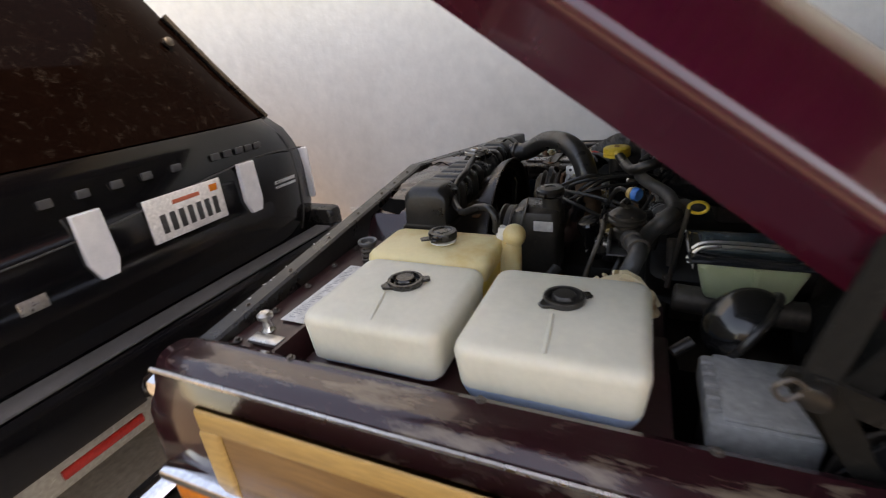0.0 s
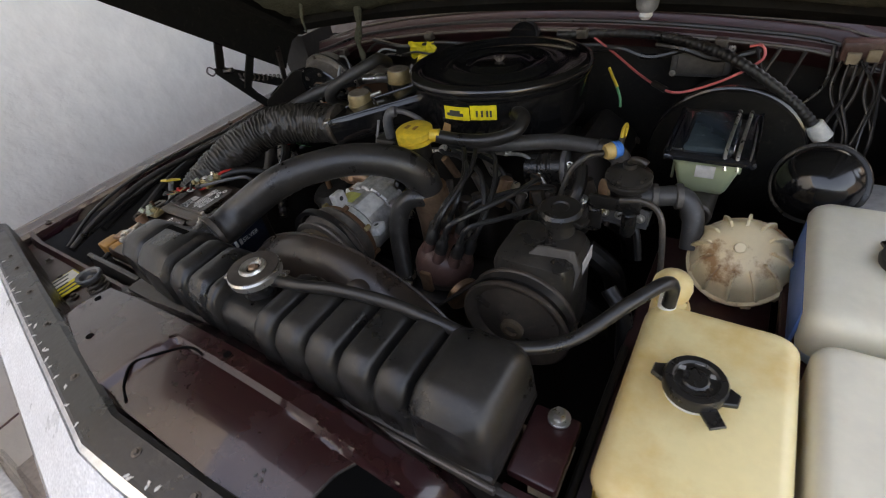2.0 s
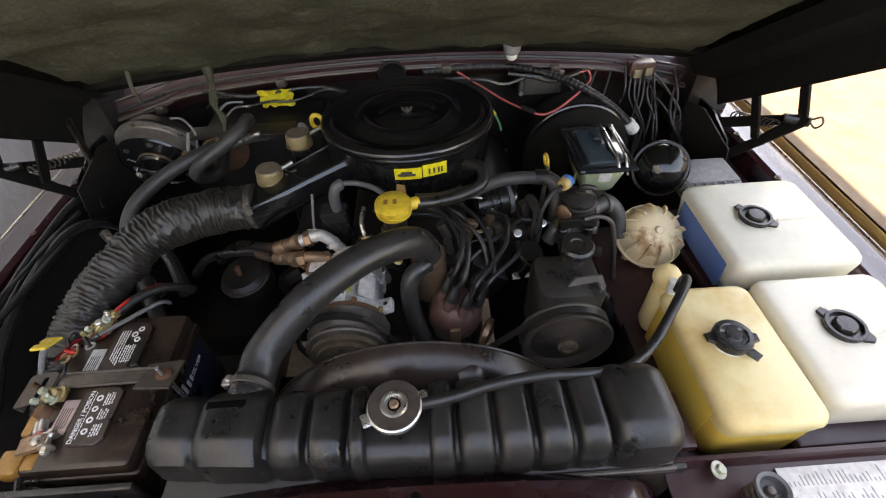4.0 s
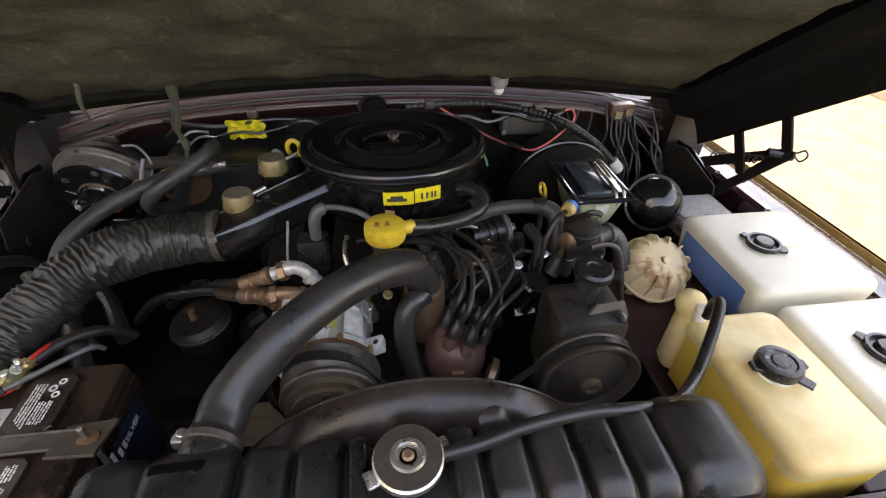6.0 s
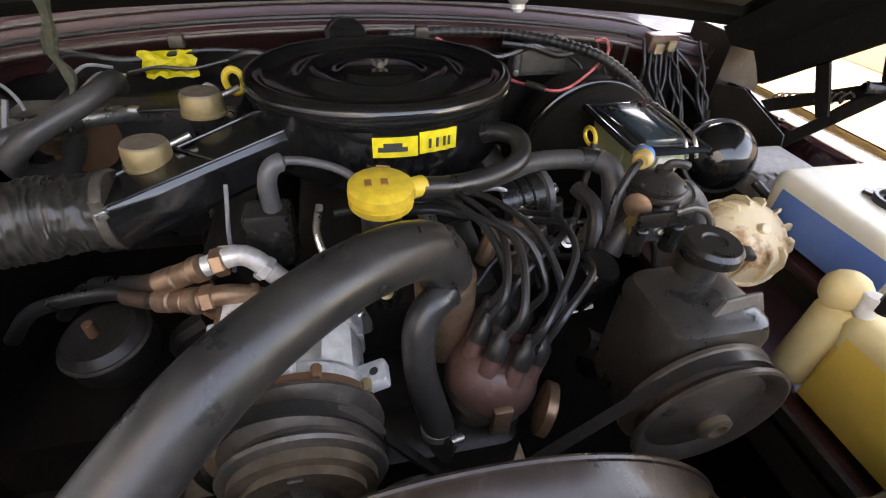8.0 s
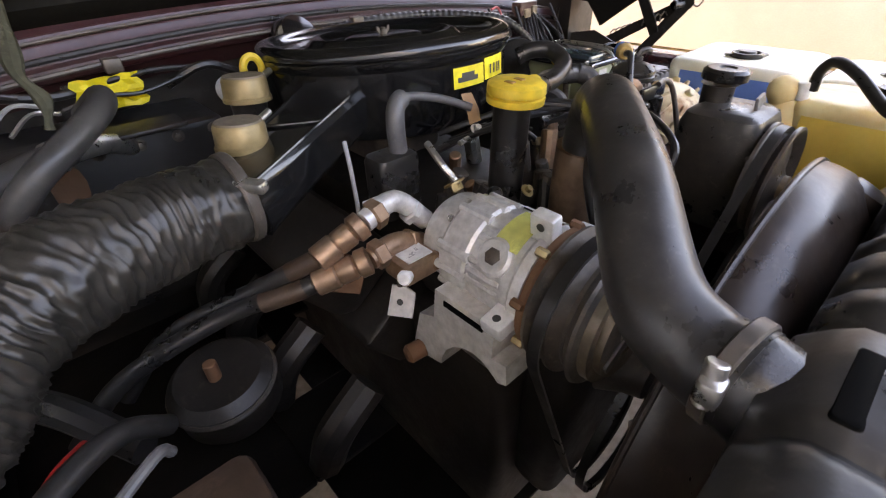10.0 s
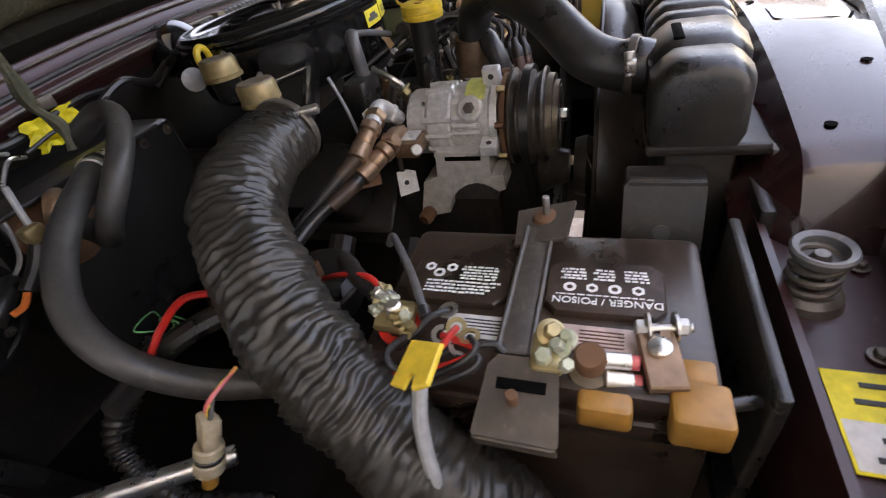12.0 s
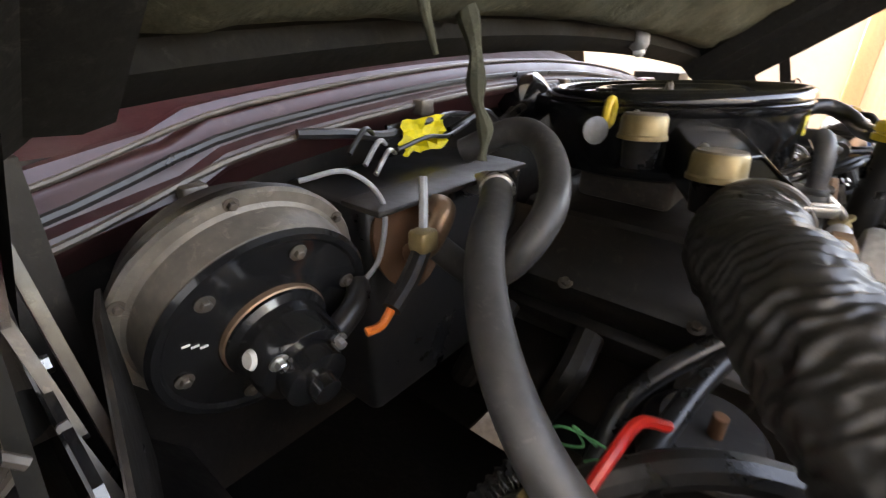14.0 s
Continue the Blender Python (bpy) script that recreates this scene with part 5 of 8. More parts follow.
part("front_plate", Geo().lathe([(0.05, 0), (0.064, 0.001), (0.0655, 0.003), (0.0655, 0.009), (0.056, 0.0125)], CO + Vector((0, 0.223, 0)), (0, 1, 0), 48), rust, cp, "rust-edged mounting plate")
for k in range(8):
    part("plate_bolt", bolt(at_drum(45 * k + 30, 0.0665, 0.24), (0, -1, 0), 0.0048, 0.012, False), rust if k % 2 else brass, cp_body)
for deg in (98, 190, 19, 280):
    m = Matrix.Translation(at_drum(deg, 0.0, 0.247)) @ pose(0, 0, 0, 0, -deg, 0)
    e = part("ear", Geo().box(0.048, 0.083, -0.013, 0.013, -0.008, 0.008, 0.003, m), machined, cp_body, "bright machined mounting ear")
    for s in (1, -1):
        part("ear_hole", Geo().lathe([(0.0042, 0), (0.0042, 0.0006)], m @ Vector((0.072, 0, 0.008 * s)), m.to_3x3() @ Vector((0, 0, s)), 14), print_ink, e)
pu = part("pulley", Geo().lathe([(0.04, 0.0), (0.062, 0.001), (0.068, 0.003), (0.07, 0.006), (0.061, 0.014), (0.061, 0.018), (0.071, 0.026), (0.071, 0.03), (0.061, 0.038), (0.061, 0.042), (0.071, 0.049), (0.07, 0.053), (0.055, 0.054)], CO + Vector((0, 0.168, 0)), (0, 1, 0), 56), dark_steel, cp, "dark twin-groove belt pulley")
part("clutch_ring", washer(CO + Vector((0, 0.16, 0)), (0, 1, 0), 0.047, 0.06, 0.009, 48), pulley_mat, pu, "tan worn clutch ring")
part("clutch_ring", washer(CO + Vector((0, 0.153, 0)), (0, 1, 0), 0.03, 0.05, 0.008, 48), pulley_mat, pu, "tan worn clutch ring")
part("clutch_plate", Geo().lathe([(0.012, -0.002), (0.018, -0.004), (0.029, -0.003), (0.031, 0.004)], CO + Vector((0, 0.158, 0)), (0, 1, 0), 40), dark_steel, pu)
part("hub_nut", bolt(CO + Vector((0, 0.155, 0)), (0, -1, 0), 0.009, 0.01), zinc, pu)
for k in range(3):
    part("spring_arm", Geo().box(-0.006, 0.006, 0.012, 0.046, -0.0015, 0.0015, 0.001, Matrix.Translation(CO + Vector((0, 0.1515, 0))) @ pose(0, 0, 0, 90, 120 * k, 0)), dark_steel, pu)
SIDE = Matrix(((0, 0, 1, -0.172), (1, 0, 0, 0), (0, 1, 0, 0), (0, 0, 0, 1)))
foot = [(0.332, 0.948), (0.336, 0.906), (0.361, 0.896), (0.377, 0.836), (0.353, 0.832), (0.327, 0.838), (0.324, 0.852), (0.317, 0.868), (0.306, 0.881), (0.291, 0.891), (0.276, 0.895), (0.262, 0.893), (0.251, 0.887), (0.24, 0.879), (0.229, 0.884), (0.231, 0.91), (0.25, 0.906), (0.248, 0.948)]
br = part("bracket", Geo().slab(foot, 0.05, SIDE), grey_bracket, cp, "pale cast bracket with an arched foot", sharp=40)
# slot shade painted as a thin black box on the bracket
part("bracket_slot", Geo().box(-0.1735, -0.17, 0.262, 0.318, 0.934, 0.941, 0.0005), gap_shade, br)
part("foot_bolt", Geo().lathe([(0.012, 0), (0.012, 0.02), (0.008, 0.024)], (-0.17, 0.362, 0.838), (-0.9, 0.2, -0.1), 14), rust, br, "rusty bolt boss")
part("inner_web", Geo().box(-0.145, -0.123, 0.25, 0.33, 0.845, 0.93, 0.004), dusty_shield, br)
part("identity_label", Geo().sheet([[tuple(CO + Vector((0.0612 * math.cos(radians(a)), y, 0.0612 * math.sin(radians(a))))) for y in (0.255, 0.285)] for a in range(80, 131, 10)]), surface("worn_yellow_label", (0.42, 0.42, 0.12), 0.5), cp, "worn yellow-green label")
part("white_label", Geo().sheet([[tuple(CO + Vector((0.0612 * math.cos(radians(a)), y, 0.0612 * math.sin(radians(a))))) for y in (0.25, 0.3)] for a in range(40, 71, 10)]), pale_label, cp, "white torn label")
# refrigerant lines
ln = thing("refrigerant_line", (-0.2, 0.39, 0.95), "two black refrigerant hoses with brown metal ferrules", "hose")
for i, (a, b, c, e, f, h) in enumerate((
        ((-0.125, 0.4, 0.985), (-0.16, 0.408, 1.02), (-0.203, 0.405, 1.012), (-0.252, 0.412, 0.99), (-0.31, 0.455, 0.955), (-0.4, 0.52, 0.9)),
        ((-0.14, 0.392, 0.965), (-0.18, 0.385, 0.985), (-0.213, 0.385, 0.98), (-0.283, 0.42, 0.957), (-0.345, 0.462, 0.936), (-0.45, 0.485, 0.9)))):
    a, b, c, e, f, h = (Vector(q) for q in (a, b, c, e, f, h))
    part("fitting", Geo().tube([a, b, c], 0.0118, 14), cast_alu if i == 0 else copper, ln)
    part("hex_nut", Geo().lathe([(0.014, 0), (0.0165, 0.002), (0.0165, 0.013), (0.014, 0.015)], b.lerp(c, 0.45), c - b, 6), copper, ln)
    part("hex_nut", Geo().lathe([(0.013, 0), (0.0155, 0.002), (0.0155, 0.01), (0.013, 0.012)], a.lerp(b, 0.35), b - a, 6), cast_alu if i == 0 else copper, ln)
    part("ferrule", Geo().lathe([(0.0105, 0), (0.0155, 0.002), (0.0155, 0.013), (0.0115, 0.016), (0.0135, 0.018), (0.0135, 0.034), (0.0122, 0.036), (0.0145, 0.038), (0.0145, 0.06), (0.0115, 0.062)], c, e - c, 22), copper, ln, "aged brown crimped ferrule")
    part("hose", Geo().tube([e - (e - c) * 0.25, e, f, h, h + Vector((-0.06, 0.01, -0.06))], 0.0098, 14), rubber, ln)
    part("sleeve", Geo().tube([e - (e - c) * 0.1, e, e.lerp(f, 0.5)], 0.0108, 12), surface("stained_brown_sleeve", (0.06, 0.036, 0.024), 0.5, 0.2, (0.11, 0.065, 0.04), scale=40), ln, "brown stained hose sleeve")
part("service_port", Geo().rod((-0.16, 0.36, 0.96), (-0.142, 0.352, 0.965), 0.011), copper, ln)
part("block_fitting", Geo().box(-0.196, -0.15, 0.348, 0.388, 0.952, 0.977, 0.004), copper, ln)
part("block_top", Geo().box(-0.188, -0.156, 0.352, 0.384, 0.9772, 0.979, 0.0006), machined, ln, "bright machined face")
part("valve_cap", Geo().lathe([(0.0075, 0), (0.008, 0.002), (0.008, 0.009), (0.006, 0.011)], (-0.192, 0.352, 0.966), (-0.8, -0.5, 0.2), 14), white_plastic, ln, "white valve cap")
tg = thing("metal_tag", (-0.178, 0.388, 0.9), "small pale metal tag with a round hole", "tag")
part("plate", Geo().slab([(-0.016, -0.02), (0.016, -0.018), (0.018, 0.014), (0.006, 0.02), (-0.012, 0.02)], 0.0025, pose(-0.178, 0.388, 0.9, 70, 0, -60)), pale_label, tg)
part("hole", Geo().lathe([(0.004, 0), (0.004, 0.0008)], (-0.1805, 0.387, 0.901), (-0.8, -0.45, 0.3), 14), print_ink, tg)
part("stalk", Geo().rod((-0.174, 0.393, 0.918), (-0.165, 0.396, 0.96), 0.004), dark_steel, tg)

sn = thing("sensor_lead", (-0.17, 0.43, 1.0), "thin sensor lead with a small yellow and white tag", "cable")
part("lead", Geo().tube([(-0.175, 0.47, 1.075), (-0.178, 0.46, 1.05), (-0.182, 0.45, 1.02), (-0.186, 0.44, 0.97)], 0.0026, 8), grey_plastic, sn)
part("tag", Geo().box(-0.19, -0.17, 0.422, 0.425, 1.012, 1.024, 0.001), pale_label, sn)
part("tag_band", Geo().box(-0.184, -0.177, 0.4205, 0.4222, 1.012, 1.024, 0.0005), yellow_cap, sn)
ck = thing("choke_pipe", (-0.07, 0.42, 0.99), "bent bright steel pipe beside the filler tube", "pipe")
part("pipe", Geo().tube([(-0.075, 0.45, 1.05), (-0.08, 0.42, 1.035), (-0.072, 0.4, 1.01), (-0.06, 0.4, 0.97)], 0.0045, 10), zinc, ck)
part("nut", bolt((-0.074, 0.405, 1.014), (0.1, -0.5, -0.8), 0.008, 0.01), brass, ck)
tk = thing("temperature_switch", (-0.05, 0.36, 0.99), "small brass temperature switch with a black boot", "switch")
part("body", Geo().lathe([(0.011, 0), (0.011, 0.012), (0.007, 0.014), (0.007, 0.026)], (-0.05, 0.365, 0.975), (-0.2, -0.3, 1), 12), brass, tk)
part("boot", Geo().lathe([(0.009, 0), (0.009, 0.016), (0.004, 0.022)], (-0.055, 0.358, 0.998), (-0.2, -0.3, 1), 14), rubber, tk)
kb = thing("kickdown_bracket", (-0.2, 0.42, 0.95), "rust-brown steel bracket behind the refrigerant ferrules", "bracket")
part("plate", Geo().slab([(-0.025, -0.02), (0.02, -0.025), (0.028, 0.01), (0.0, 0.024), (-0.028, 0.016)], 0.004, pose(-0.225, 0.43, 0.945, 60, 10, -30)), rust, kb)
part("bolt", bolt((-0.226, 0.424, 0.952), (-0.3, -0.8, 0.5), 0.006, 0.006), brass, kb)

# belts
def belt(name, wheels, y, label):
    """A flat loop round pulleys in the plane y."""
    pts = [(x + r * math.cos(a), z + r * math.sin(a)) for x, z, r in wheels for a in np.linspace(0, 2 * math.pi, 40)]
    pts = sorted(set(pts))
    def cross(o, a, b):
        return (a[0] - o[0]) * (b[1] - o[1]) - (a[1] - o[1]) * (b[0] - o[0])
    lo, hi = [], []
    for q in pts:
        while len(lo) > 1 and cross(lo[-2], lo[-1], q) <= 0:
            lo.pop()
        lo.append(q)
    for q in reversed(pts):
        while len(hi) > 1 and cross(hi[-2], hi[-1], q) <= 0:
            hi.pop()
        hi.append(q)
    loop = lo[:-1] + hi[:-1]
    g, n = Geo(), len(loop)
    vs, fs = [], []
    cx, cz = sum(q[0] for q in loop) / n, sum(q[1] for q in loop) / n
    for x, z in loop:
        d = Vector((x - cx, 0, z - cz)).normalized() * 0.008
        vs += [(x, y - 0.006, z), (x, y + 0.006, z), (x - d.x, y + 0.004, z - d.z), (x - d.x, y - 0.004, z - d.z)]
    for i in range(n):
        j = (i + 1) % n
        for k in range(4):
            fs.append((i * 4 + k, j * 4 + k, j * 4 + (k + 1) % 4, i * 4 + (k + 1) % 4))
    return solid(name, g.add(vs, fs), rubber, label, "belt", sharp=50)


belt("drive_belt", [(-0.11, 0.968, 0.076), (0.005, 0.68, 0.08), (0.0, 0.82, 0.05)], 0.194, "black rubber drive belt round the compressor pulley")
belt("drive_belt", [(0.272, 0.973, 0.075), (0.005, 0.68, 0.085)], 0.172, "black rubber drive belt round the steering pump pulley")

# ---- distributor and leads ----
ds = thing("distributor", (0.1, 0.27, 0.93), "brown bakelite distributor with a crown of black leads", "distributor")
DO, DA = Vector((0.088, 0.258, 0.928)), Vector((0.34, 0.16, 1)).normalized()
part("shaft_body", Geo().lathe([(0.025, -0.08), (0.03, -0.02), (0.046, -0.012), (0.047, 0.0)], DO, DA, 28), dark_steel, ds)
dc = part("cap", Geo().lathe([(0.048, 0.0), (0.05, 0.004), (0.05, 0.02), (0.046, 0.034), (0.04, 0.044), (0.03, 0.05), (0.0, 0.052)], DO, DA, 32), dist_mat, ds, "brown moulded cap")
part("clip", Geo().box(-0.01, 0.01, -0.054, -0.046, -0.01, 0.03, 0.002, Matrix.Translation(DO)), copper, ds)
part("vacuum_advance", Geo().lathe([(0.015, 0), (0.03, 0.004), (0.03, 0.014), (0.012, 0.02)], DO + Vector((0.05, -0.03, -0.01)), (1, -0.5, -0.2), 24), copper, ds)
qd = DA.to_track_quat("Z", "Y")
ends = [(0.03, 0.43, 1.068), (0.06, 0.44, 1.064), (0.04, 0.42, 1.058), (0.2, 0.42, 1.03), (0.215, 0.37, 1.0), (0.09, 0.44, 1.06), (0.02, 0.41, 1.06), (0.23, 0.41, 1.02)]
for k, e in enumerate(ends):
    a = radians(45 * k + 20)
    v = qd @ Vector((0.034 * math.cos(a), 0.034 * math.sin(a), 0.04))
    p0 = DO + v
    t = part("tower", Geo().lathe([(0.011, 0), (0.0095, 0.02), (0.0085, 0.024)], p0, DA, 14), dist_mat, dc)
    part("boot", Geo().lathe([(0.0105, 0), (0.0105, 0.016), (0.007, 0.022), (0.006, 0.034)], p0 + DA * 0.02, DA + Vector((0, 0.1, 0)), 14), rubber, t)
    top = p0 + DA * 0.055
    part("lead", Geo().tube([p0 + DA * 0.045, top + Vector((0.012, 0.004, 0.016)) + DA * 0.008, top.lerp(Vector(e), 0.4) + Vector((0.034 + rnd.uniform(-0.01, 0.012), 0.004, 0.034 + rnd.uniform(-0.008, 0.01))), top.lerp(Vector(e), 0.8) + Vector((0.02, 0.008, 0.016)), e, Vector(e) + Vector((-0.05, 0.06, -0.03))], 0.0042, 8, 7), wire_black, ds, "black ignition lead")
ic = thing("ignition_coil", (0.225, 0.345, 0.93), "black cylindrical ignition coil with a pale label", "ignition coil")
part("can", Geo().lathe([(0.024, 0), (0.026, 0.003), (0.026, 0.085), (0.022, 0.09)], (0.225, 0.36, 0.93), (0.2, -0.3, 1), 26), black_paint, ic)
part("label", Geo().box(-0.019, 0.019, -0.0008, 0.0008, -0.014, 0.014, 0.0005, pose(0.23, 0.338, 0.952, -32, 0, 8)), pale_label, ic, "pale paper label")
ig = thing("ignition_boot", (-0.12, 0.44, 1.0), "grey rubber elbow on a black sensor stalk", "sensor")
part("elbow", Geo().tube([(-0.125, 0.44, 1.05), (-0.125, 0.442, 1.09), (-0.115, 0.448, 1.108), (-0.09, 0.455, 1.108), (-0.05, 0.45, 1.098), (-0.02, 0.43, 1.085)], lambda u: 0.0105 if u < 0.5 else 0.005, 12, 8), dark_grey, ig)
part("stalk", Geo().box(-0.16, -0.105, 0.425, 0.465, 0.98, 1.058, 0.008), black_plastic, ig)

ap = thing("air_pump", (0.19, 0.48, 0.95), "ribbed dark cylindrical solenoid body under the hoses", "solenoid")
part("body", Geo().lathe([(0.02, -0.035), (0.028, -0.033), (0.028, -0.01), (0.025, -0.008), (0.025, -0.004), (0.028, -0.002), (0.028, 0.006), (0.025, 0.008), (0.025, 0.012), (0.028, 0.014), (0.028, 0.03), (0.018, 0.034)], (0.188, 0.482, 1.015), (1, 0.15, 0.1), 30), black_plastic, ap)
part("end_cap", Geo().lathe([(0.03, 0), (0.033, 0.002), (0.033, 0.01), (0.03, 0.012)], (0.218, 0.486, 1.018), (1, 0.15, 0.1), 30), dark_grey, ap)
part("end_bolt", bolt((0.234, 0.475, 1.03), (0.6, -0.8, 0.3), 0.005, 0.006), zinc, ap)
part("stand", Geo().box(0.165, 0.215, 0.47, 0.5, 0.93, 1.0, 0.006), bay_black, ap)
pk = thing("printed_connector", (0.14, 0.43, 0.985), "small cream connector block with dark print", "connector")
part("block", Geo().box(-0.014, 0.014, -0.008, 0.008, 0, 0.012, 0.003, pose(0.139, 0.437, 0.992, -14, 6, -12)), dirty_cream, pk)
for k in range(4):
    part("print_mark", Geo().box(-0.011 + 0.006 * k, -0.008 + 0.006 * k, -0.005, 0.004, 0.012, 0.0126, 0.0002, pose(0.139, 0.437, 0.992, -14, 6, -12), q=1), print_ink, pk)
part("clip", Geo().box(-0.011, 0.011, -0.004, 0.004, 0, 0.006, 0.002, pose(0.151, 0.411, 0.996, 0, 4, 8)), dirty_cream, pk)
part("lead", Geo().tube([(0.139, 0.445, 0.998), (0.12, 0.47, 0.995), (0.09, 0.49, 0.97)], 0.003, 8), wire_black, pk)
for k, (pts, r, mt, lab) in enumerate((
        ([(-0.03, 0.44, 1.04), (0.04, 0.45, 1.045), (0.11, 0.465, 1.042), (0.16, 0.47, 1.038), (0.2, 0.45, 1.0)], 0.0035, zinc, "thin steel fuel line over the manifold"),
        ([(-0.06, 0.46, 1.03), (0.02, 0.47, 1.03), (0.09, 0.46, 1.025), (0.13, 0.44, 1.0), (0.12, 0.41, 0.96)], 0.0045, rubber, "black vacuum line over the manifold"),
        ([(0.26, 0.46, 1.04), (0.27, 0.42, 1.03), (0.262, 0.39, 0.99), (0.25, 0.38, 0.93)], 0.011, hose_rubber, "short black hose behind the coil"),
        ([(0.24, 0.44, 1.0), (0.3, 0.42, 1.0), (0.36, 0.41, 0.985), (0.38, 0.39, 0.93)], 0.006, rubber, "black vacuum line over the manifold"),
        ([(0.1, 0.36, 0.98), (0.13, 0.38, 1.0), (0.17, 0.385, 0.995), (0.19, 0.37, 0.95)], 0.003, wire_black, "black vacuum line over the manifold"))):
    solid("engine_line", Geo().tube(pts, r, 10), mt, lab, "pipe", group="lines over the engine")
for k, (x, y, z) in enumerate(((0.12, 0.466, 1.046), (0.0, 0.44, 1.05), (0.23, 0.4, 0.998), (0.17, 0.42, 0.99), (0.26, 0.36, 0.97), (-0.01, 0.345, 1.0), (0.28, 0.41, 1.012))):
    part("small_bolt", bolt((x, y, z), (rnd.uniform(-0.3, 0.3), -0.6, 0.8), 0.005, 0.006), rnd.choice([zinc, brass, cast_alu]), eng)

# ---- power steering pump ----
ps = thing("steering_pump", (0.28, 0.2, 0.93), "black power steering pump with belt pulley and capped neck", "pump")
part("reservoir", Geo().box(0.225, 0.335, 0.185, 0.285, 0.9, 1.06, 0.018), dusty_plastic, ps)
part("shield", Geo().slab([(-0.06, -0.05), (0.035, -0.06), (0.055, 0.035), (0.045, 0.06), (0.0, 0.062), (-0.06, 0.0)], 0.004, pose(0.287, 0.198, 1.012, 74, 0, 8)), dusty_shield, ps, "dusty black belt shield")
part("neck", Geo().lathe([(0.02, 0), (0.02, 0.03), (0.024, 0.032)], (0.294, 0.265, 1.05), (0, 0, 1), 24), dusty_plastic, ps)
pc = part("cap", Geo().lathe([(0.026, 0), (0.029, 0.002), (0.029, 0.012), (0.025, 0.016), (0.012, 0.0165), (0.01, 0.0145), (0, 0.0145)], (0.295, 0.262, 1.086), (0.02, -0.03, 1), 32), black_plastic, ps)
part("cap_ear", Geo().box(-0.009, 0.009, 0.024, 0.04, 0.002, 0.009, 0.002, pose(0.295, 0.262, 1.086, 0, 0, 250)), black_plastic, pc)
part("white_sticker", Geo().box(0.3355, 0.3365, 0.235, 0.275, 1.018, 1.04, 0.0004), pale_label, ps, "white square sticker")
pp = part("pulley", Geo().lathe([(0.012, -0.004), (0.03, 0.006), (0.06, 0.01), (0.066, 0.004), (0.074, 0.0), (0.077, 0.001), (0.077, 0.005), (0.066, 0.013), (0.066, 0.019), (0.077, 0.027), (0.077, 0.031), (0.06, 0.033)], (0.272, 0.152, 0.973), (0, 1, 0), 56), pump_pulley, ps, "dished dusty brown steel pulley")
part("hub", Geo().lathe([(0.016, 0), (0.016, 0.018), (0.012, 0.02), (0.009, 0.02), (0.009, 0.008)], (0.272, 0.162, 0.973), (0, -1, 0), 24), pulley_mat, pp)
pt = thing("metal_pipe", (0.42, 0.33, 0.95), "thin dark steel pipe bent down behind the pump", "pipe")
part("pipe", Geo().tube([(0.345, 0.37, 1.052), (0.375, 0.376, 1.052), (0.4, 0.372, 1.04), (0.412, 0.36, 1.0), (0.425, 0.335, 0.9), (0.44, 0.32, 0.8)], 0.0045, 10, 8), dark_steel, pt)
part("hose_end", Geo().tube([(0.36, 0.29, 0.95), (0.39, 0.27, 0.92), (0.4, 0.25, 0.85)], 0.012), rubber, pt)

# ---- diverter valve ----
dv = thing("diverter_valve", (0.33, 0.42, 1.02), "black vacuum diverter valve with a blue and cream cap", "valve")
DV = (0.345, 0.415, 1.062)
part("body", Geo().lathe([(0.012, -0.06), (0.013, -0.04), (0.023, -0.038), (0.024, -0.024), (0.019, -0.021), (0.018, -0.012), (0.03, -0.01), (0.034, -0.007), (0.034, -0.002), (0.0315, 0.0), (0.0315, 0.002), (0.034, 0.004), (0.0335, 0.008), (0.029, 0.011), (0.022, 0.016), (0.012, 0.019), (0.01, 0.02), (0.01, 0.027), (0.0, 0.028)], DV, (0, 0, 1), 36), dusty_plastic, dv, "stacked black diaphragm body", sharp=28)
for k in range(6):
    part("rim_screw", bolt((DV[0] + 0.0305 * math.cos(k * 1.047 + 0.3), DV[1] + 0.0305 * math.sin(k * 1.047 + 0.3), DV[2] + 0.0085), r=0.0025, h=0.0025, washer=False), dark_steel, dv)
part("top_elbow", Geo().tube([(0.345, 0.415, 1.088), (0.35, 0.412, 1.096), (0.362, 0.408, 1.097), (0.37, 0.406, 1.094)], 0.0055, 10), dusty_plastic, dv)
part("port", Geo().tube([(0.36, 0.42, 1.028), (0.39, 0.43, 1.03), (0.42, 0.44, 1.028), (0.44, 0.43, 1.005), (0.447, 0.41, 0.96)], 0.0155, 16), lit_dusty_hose, dv)
for x, y in ((0.378, 0.426), (0.41, 0.437)):
    part("port_collar", Geo().lathe([(0.0155, 0), (0.0195, 0.001), (0.0195, 0.009), (0.0155, 0.01)], (x, y, 1.0295), (1, 0.32, 0), 24), dusty_shield, dv)
part("port", Geo().tube([(0.335, 0.412, 1.02), (0.31, 0.4, 1.01), (0.29, 0.39, 0.98)], 0.0145, 14), lit_dusty_hose, dv)
part("side_disc", Geo().lathe([(0.008, 0), (0.017, 0.002), (0.018, 0.006), (0.012, 0.009), (0.0, 0.01)], (0.318, 0.402, 1.044), (-0.8, -0.6, 0.1), 24), copper, dv, "rusty sensing disc")
part("valve_bracket", Geo().box(0.312, 0.385, 0.384, 0.39, 1.0, 1.03, 0.002).box(0.312, 0.385, 0.384, 0.43, 0.997, 1.001, 0.001), dark_grey, dv, "dusty grey steel bracket")
